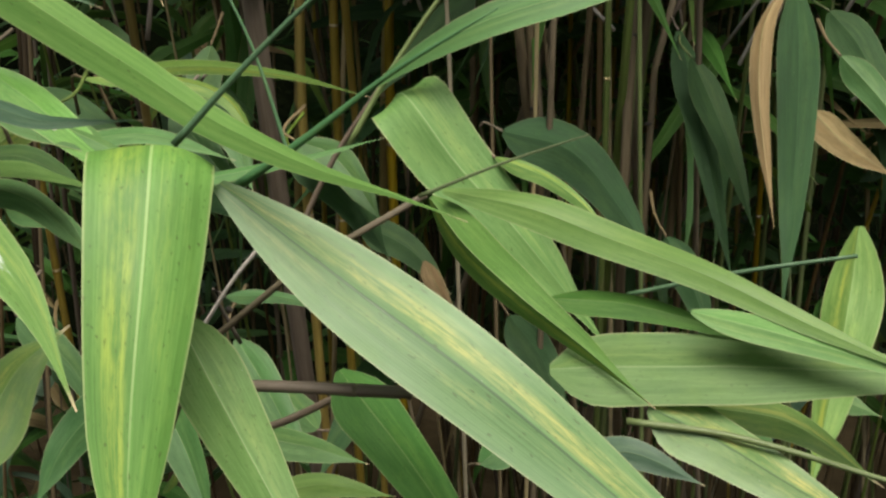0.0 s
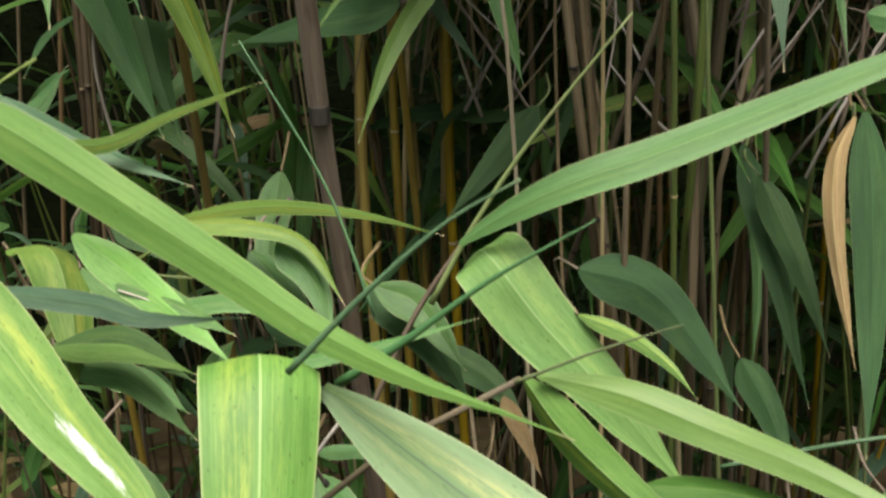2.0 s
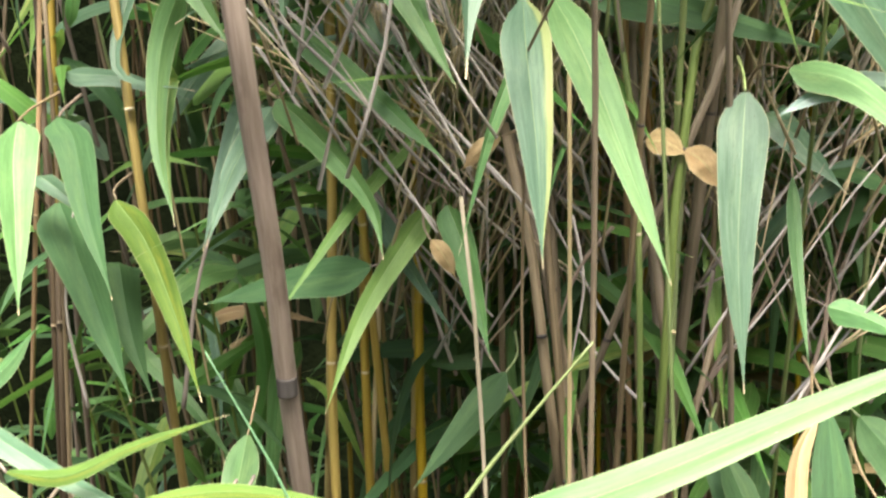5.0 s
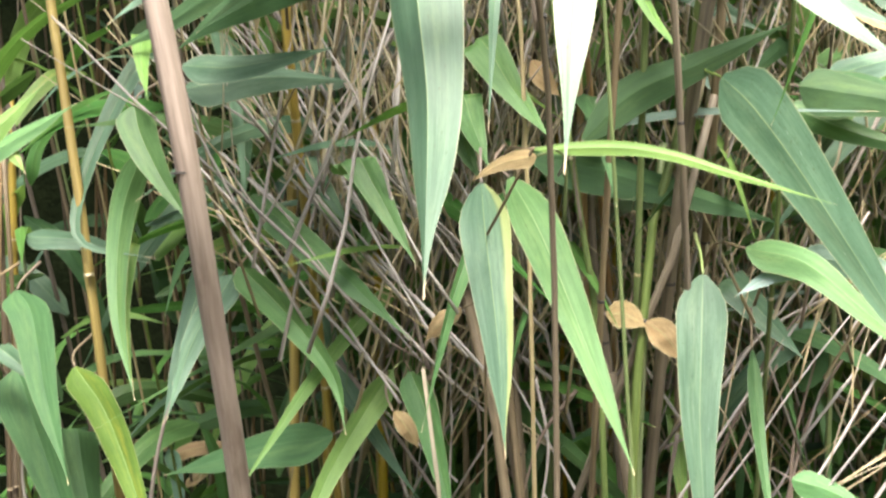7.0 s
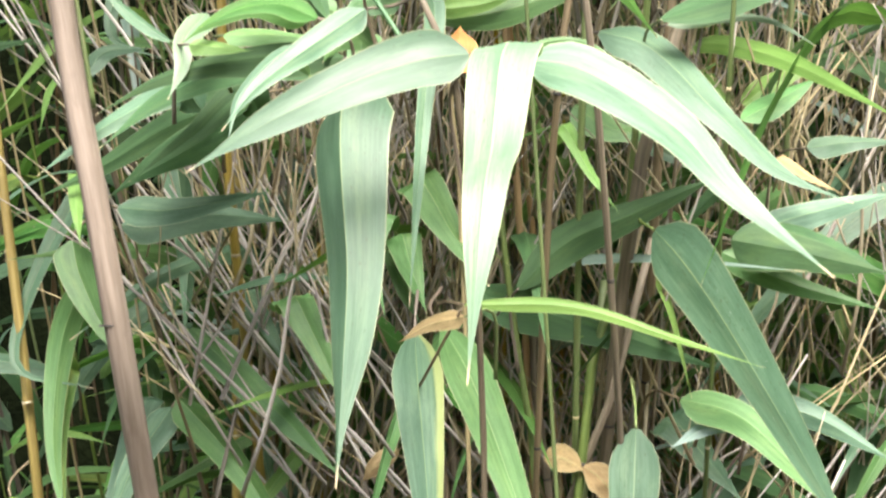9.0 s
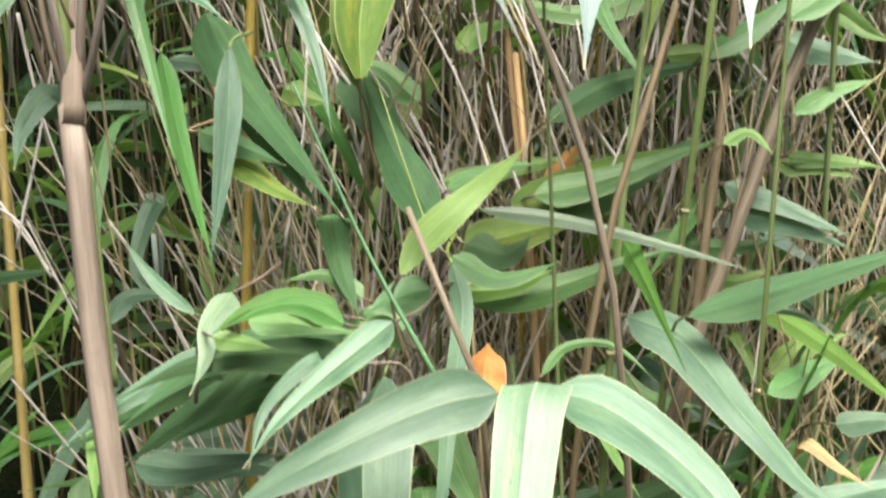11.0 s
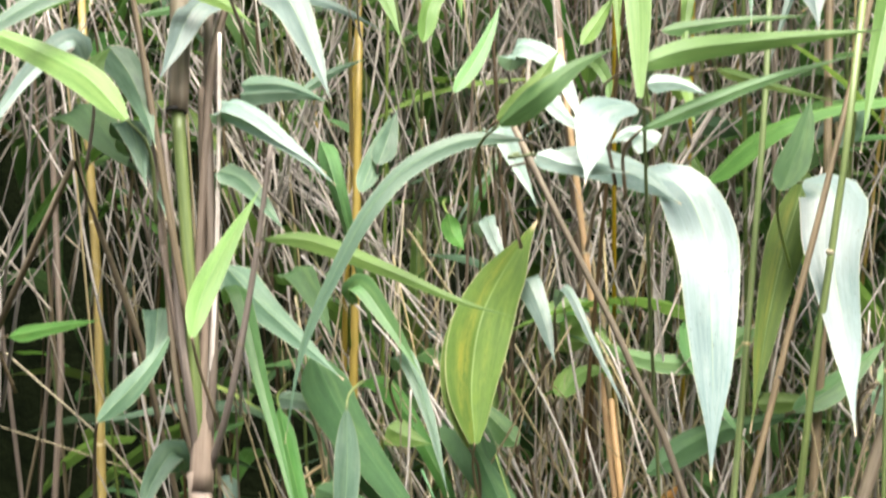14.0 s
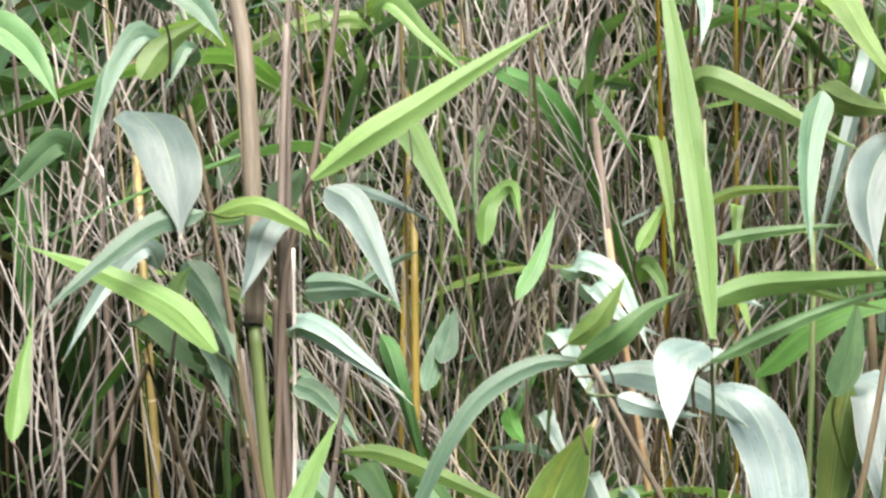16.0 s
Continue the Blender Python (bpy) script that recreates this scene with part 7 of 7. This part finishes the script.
stem(p, "culm", "yellow", 0.0043, 0.0037, [(-0.082, 1.310, -0.010), (-0.081, 1.010, 0.494), (-0.081, 0.860, 0.998), (-0.080, 0.860, 1.174), (-0.080, 0.860, 1.305), (-0.080, 0.860, 1.409), (-0.080, 0.860, 1.520)], joints=(0.62, 0.72, 0.82, 0.92), n=30)

p = plant_at(-0.061, 1.330, "slim golden bamboo cane with a dark joint")
stem(p, "culm", "yellow", 0.0040, 0.0034, [(-0.061, 1.330, -0.010), (-0.060, 1.030, 0.514), (-0.059, 0.880, 1.038), (-0.058, 0.880, 1.261), (-0.059, 0.880, 1.394), (-0.060, 0.880, 1.503)], joints=(0.62, 0.72, 0.82, 0.92), n=30)

p = plant_at(-0.014, 1.350, "yellow-green bamboo cane in half shade")
stem(p, "culm", "yellow", 0.0045, 0.0038, [(-0.014, 1.350, -0.010), (-0.016, 1.050, 0.489), (-0.018, 0.900, 0.988), (-0.019, 0.900, 1.125), (-0.021, 0.900, 1.252), (-0.022, 0.900, 1.373)], joints=(0.62, 0.72, 0.82, 0.92), n=30)

p = plant_at(0.164, 1.170, "thin olive bamboo cane by the dry twigs")
stem(p, "culm", "green", 0.0025, 0.0021, [(0.164, 1.170, -0.010), (0.157, 0.870, 0.537), (0.152, 0.720, 1.084), (0.147, 0.720, 1.234), (0.138, 0.720, 1.297), (0.128, 0.720, 1.382), (0.121, 0.720, 1.452)], joints=(0.62, 0.72, 0.82, 0.92), n=30)

p = plant_at(-0.337, 1.370, "thin yellow bamboo cane in the dark hollow")
stem(p, "culm", "yellow", 0.0038, 0.0033, [(-0.337, 1.370, -0.010), (-0.336, 1.070, 0.486), (-0.335, 0.920, 0.981), (-0.335, 0.920, 1.118), (-0.335, 0.920, 1.253), (-0.336, 0.920, 1.406)], joints=(0.62, 0.72, 0.82, 0.92), n=30)

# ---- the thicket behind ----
# Flat sheet with the shade of the depth painted into its colour.
sheet("backdrop", [(-6, 3.4, -0.05), (6, 3.4, -0.05), (6, 3.4, 4.5), (-6, 3.4, 4.5)], SHADE_SHEET, "near-black sheet painted as shaded thicket depth", "backdrop")
THICK = random.Random(11)
FRONT_KINDS = ["tan"] + ["straw"] * 2 + ["yellow"] * 3 + ["green"] * 5 + ["grey"] * 4 + ["brown"] * 2
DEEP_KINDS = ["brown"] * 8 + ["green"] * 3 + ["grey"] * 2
CANE_KINDS = ["brown"] * 7 + ["tan"] + ["grey"] * 7 + ["green"] * 4 + ["straw"]


def culm_mesh(kind, bend, r):
    """A tall thin cane, gently bent, with a joint every 17 to 22 cm."""
    pts = [(0, 0, -0.02), (bend * 0.3, 0, 0.9), (bend, 0.02, 1.8), (bend * 1.9, 0.05, 2.7)]
    verts, faces, uvs, _ = tube(pts, r, r * 0.45, sides=8, n=14, joints=[0.07 * k + 0.02 for k in range(1, 13)])
    ob = mesh_object("culm", verts, faces, uvs, STEM[kind], None, (0, 0, 0))
    me = ob.data
    bpy.data.objects.remove(ob)
    return me


def hanging_leaf_mesh(kind, droop, fold, turn):
    """A leaf one metre long, to be scaled: it leaves its twig sideways and bends down."""
    pts = [(0, 0, 0), (0.3, 0, 0.08 - 0.12 * droop), (0.66, 0, 0.05 - 0.5 * droop), (1.0, 0, -0.1 - 1.0 * droop)]
    up = Vector((0.3, turn, 1.0))
    verts, faces, uvs, _ = blade(pts, 0.118, up, fold=fold, belly=0.14, tail=1.6, twist=turn * 40, n=14, across=4, wave=0.06)
    ob = mesh_object("leaf", verts, faces, uvs, LEAF[kind], None, (0, 0, 0), crease=(5, 2))
    me = ob.data
    bpy.data.objects.remove(ob)
    return me


CULMS = [(k, culm_mesh(k, THICK.uniform(-0.12, 0.12), THICK.uniform(0.0013, 0.0030))) for k in sorted(set(CANE_KINDS + FRONT_KINDS)) for _ in range(3)]
LEAVES = {k: [hanging_leaf_mesh(k, THICK.uniform(0.0, 1.1), THICK.uniform(0.1, 0.5), THICK.uniform(-0.9, 0.9)) for _ in range(5)]
          for k in ("green", "lush", "dark", "blue", "bright", "yellow", "dry", "pale")}
# Mostly dark leaves low and deep, lighter ones high: shade put into colour.
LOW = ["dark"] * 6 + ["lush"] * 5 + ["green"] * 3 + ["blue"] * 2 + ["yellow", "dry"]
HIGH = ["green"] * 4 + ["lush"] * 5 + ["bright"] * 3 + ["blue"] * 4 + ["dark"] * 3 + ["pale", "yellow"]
SHARES = {"yellow": "golden yellow", "brown": "dark brown", "tan": "tan", "grey": "grey-brown", "green": "green", "straw": "pale straw-coloured"}


ARCH = 0.28


def thicket_plant(x, y, lean_x, lean_y, leaves, low, high):
    """A cane that leans out over the hollow at the foot of the thicket; y is its depth at 1.45 m."""
    y += 1.45 * math.tan(ARCH)
    lean_y += ARCH
    # Kinds darken with depth: the thicket's inner shade is put into cane colour.
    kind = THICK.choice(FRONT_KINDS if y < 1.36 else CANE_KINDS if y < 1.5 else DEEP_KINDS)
    culm = THICK.choice([m for k, m in CULMS if k == kind])
    p = plant_at(x, y, "thin %s bamboo cane with slender green leaves" % SHARES[kind], "canes of the thicket")
    p.rotation_euler = (lean_y, lean_x, THICK.uniform(-0.4, 0.4))
    body = new("culm", culm)
    body.parent = p
    for _ in range(leaves):
        z = THICK.uniform(low, high)
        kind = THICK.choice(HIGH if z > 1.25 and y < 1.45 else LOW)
        ob = new("leaf", THICK.choice(LEAVES[kind]))
        ob.parent = p
        size = THICK.uniform(0.09, 0.19)
        ob.location = (THICK.gauss(0, 0.012), THICK.gauss(0, 0.012), z)
        ob.rotation_euler = (THICK.gauss(0, 0.5), THICK.gauss(-0.25, 0.5), THICK.uniform(0, 6.28))
        ob.scale = (size, size * THICK.uniform(0.8, 1.25), size)
    if y > 1.62:
        # unseen crown leaves, added to keep daylight out of the thicket's inside
        for _ in range(9):
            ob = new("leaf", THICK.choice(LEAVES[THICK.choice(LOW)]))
            ob.parent = p
            size = THICK.uniform(0.2, 0.32)
            ob.location = (THICK.gauss(0, 0.04), THICK.gauss(0, 0.04), THICK.uniform(2.2, 2.8))
            ob.rotation_euler = (THICK.gauss(0, 0.4), THICK.gauss(-0.1, 0.4), THICK.uniform(0, 6.28))
            ob.scale = (size, size * 1.3, size)
    return p


for _ in range(46):
    thicket_plant(THICK.uniform(-0.12, 0.65), THICK.uniform(0.86, 1.1), THICK.gauss(0.0, 0.06), THICK.gauss(0.0, 0.04), 14, 0.7, 2.2)
for _ in range(30):
    thicket_plant(THICK.uniform(-0.2, 0.6), THICK.uniform(0.82, 0.95), THICK.gauss(0.0, 0.06), THICK.uniform(-0.1, 0.0), 13, 1.2, 2.2)
for _ in range(34):
    thicket_plant(THICK.uniform(-0.2, 0.55), THICK.uniform(0.80, 0.9), THICK.gauss(0.0, 0.05), THICK.uniform(0.0, 0.05), 12, 0.95, 1.5)
for _ in range(90):
    x = THICK.uniform(-0.9, 1.0)
    thicket_plant(x, THICK.uniform(1.1, 1.8), THICK.gauss(0.0, 0.06), THICK.gauss(0.0, 0.04), 20 if x > -0.15 else 5, 0.6, 2.4)
for _ in range(18):
    thicket_plant(THICK.uniform(-0.85, -0.2), THICK.uniform(0.95, 1.35), THICK.gauss(0.0, 0.06), THICK.gauss(0.0, 0.04), 18, 0.3, 1.15)
for _ in range(18):
    thicket_plant(THICK.uniform(-0.05, 0.75), THICK.uniform(0.9, 1.4), THICK.gauss(0.0, 0.06), THICK.gauss(0.0, 0.04), 26, 1.02, 1.4)
# Added plants beyond both edges of the view, to block light from the sides.
for _ in range(44):
    side = THICK.choice((-1, 1))
    thicket_plant(side * THICK.uniform(0.9, 1.9), THICK.uniform(0.5, 1.6), THICK.gauss(0.0, 0.06), THICK.gauss(0.0, 0.04), 12, 0.5, 2.4)
# More unseen plants beside the camera, placed to cut off side skylight.
for _ in range(40):
    side = THICK.choice((-1, 1))
    thicket_plant(side * THICK.uniform(0.85, 1.7), THICK.uniform(0.1, 0.6), THICK.gauss(0.0, 0.05), THICK.gauss(0.0, 0.04), 16, 0.5, 2.5)


def spray(x, y, z, way, reach):
    """The courses of one dead branch: a straight jointed stalk and side twigs that fork off its joints at a narrow angle."""
    a, b = way + THICK.gauss(0, 0.06), THICK.gauss(-0.06, 0.12)
    d = Vector((math.sin(a), math.sin(b), math.cos(a)))
    foot = Vector((x, y, z))
    kink = Vector((THICK.gauss(0, 0.012), THICK.gauss(0, 0.01), 0)) * reach * 2
    stalk = [foot, foot + d * reach * 0.34 + kink, foot + d * reach * 0.68 - kink * 0.5, foot + d * reach]
    r = THICK.uniform(0.0008, 0.0016)
    out = [(stalk, r, r * 0.6, (0.34, 0.68))]
    for _ in range(THICK.randint(2, 4)):
        f = THICK.choice((0.34, 0.36, 0.68, 0.7, 0.12))
        q = foot + d * reach * f
        c = a + THICK.choice((-1, 1)) * THICK.uniform(0.16, 0.5)
        e = Vector((math.sin(c), math.sin(b + THICK.gauss(0, 0.2)), math.cos(c)))
        length = reach * THICK.uniform(0.25, 0.7)
        bow = Vector((THICK.gauss(0, 0.012), 0, 0)) * length * 2
        t = r * THICK.uniform(0.4, 0.7)
        out.append(([q, q + e * length * 0.5 + bow, q + e * length], t, t * 0.5, (0.5,)))
    return out


def twig_place(near, far, low, high, left, right=0.85, slant=None):
    x, y, z = THICK.uniform(left, right) * (0.5 + far / 2), THICK.uniform(near, far), THICK.uniform(low, high)
    if slant is not None:
        return x, y, z, THICK.gauss(slant, 0.15), THICK.uniform(0.16, 0.3)
    if x < -0.08 and z < 1.62:
        return None
    way = THICK.gauss(0.3, 0.16) if THICK.random() < 0.5 else THICK.gauss(-0.3, 0.22)
    return x, y + max(0.0, 1.2 - z) * 0.8, z, way, THICK.uniform(0.16, 0.42)


def dead_branches(count, near, far, low, high, left, right=0.85, slant=None):
    """The dead branches in front, each a thing of its own with its twigs."""
    for _ in range(count):
        at = twig_place(near, far, low, high, left, right, slant)
        if not at:
            continue
        p = tagged(new("dead_branch"), "dry leafless bamboo branch with forked straw-grey twigs", "branch", "dead branches in the thicket")
        p.location = at[:3]
        for pts, r0, r1, joints in spray(*at):
            v, f, u, base = tube(pts, r0, r1, sides=6, n=5, joints=joints)
            mesh_object("twig", v, f, u, STEM["straw" if at[2] < 1.35 and len(pts) == 3 else "bleached"], p, base)


def dead_twigs(count, near, far, low, high, left=-0.75, kind="dead"):
    """Sprays of dead side twigs deeper in, as one mesh."""
    verts, faces, uvs = [], [], []
    for _ in range(count):
        at = twig_place(near, far, low, high, left)
        if not at:
            continue
        for pts, r0, r1, joints in spray(*at):
            v, f, u, base = tube(pts, r0, r1, sides=4, n=4)
            k = len(verts)
            verts += [(q[0] + base.x, q[1] + base.y, q[2] + base.z) for q in v]
            uvs += u
            faces += [tuple(i + k for i in g) for g in f]
    ob = mesh_object("dead_twigs", verts, faces, uvs, STEM[kind], None, (0, 0, 0))
    return tagged(ob, "dense sprays of dry straw-brown dead bamboo twigs", "twigs", kind="stuff")


dead_branches(13, 0.755, 0.82, 1.12, 1.30, 0.0, 0.14, slant=-0.66)
dead_branches(9, 0.74, 0.84, 1.0, 1.16, 0.17, 0.36, slant=0.55)
dead_branches(44, 0.69, 0.80, 1.05, 1.6, -0.14)
dead_branches(48, 0.69, 0.80, 1.5, 2.1, -0.3)
dead_twigs(390, 0.71, 0.86, 1.05, 2.1, left=-0.25)
dead_twigs(400, 0.72, 0.90, 1.06, 1.42, left=-0.12, kind="withered")
dead_twigs(250, 0.73, 0.92, 1.6, 2.25, left=-0.5)
dead_twigs(260, 0.90, 1.05, 1.0, 2.2, left=-0.4)
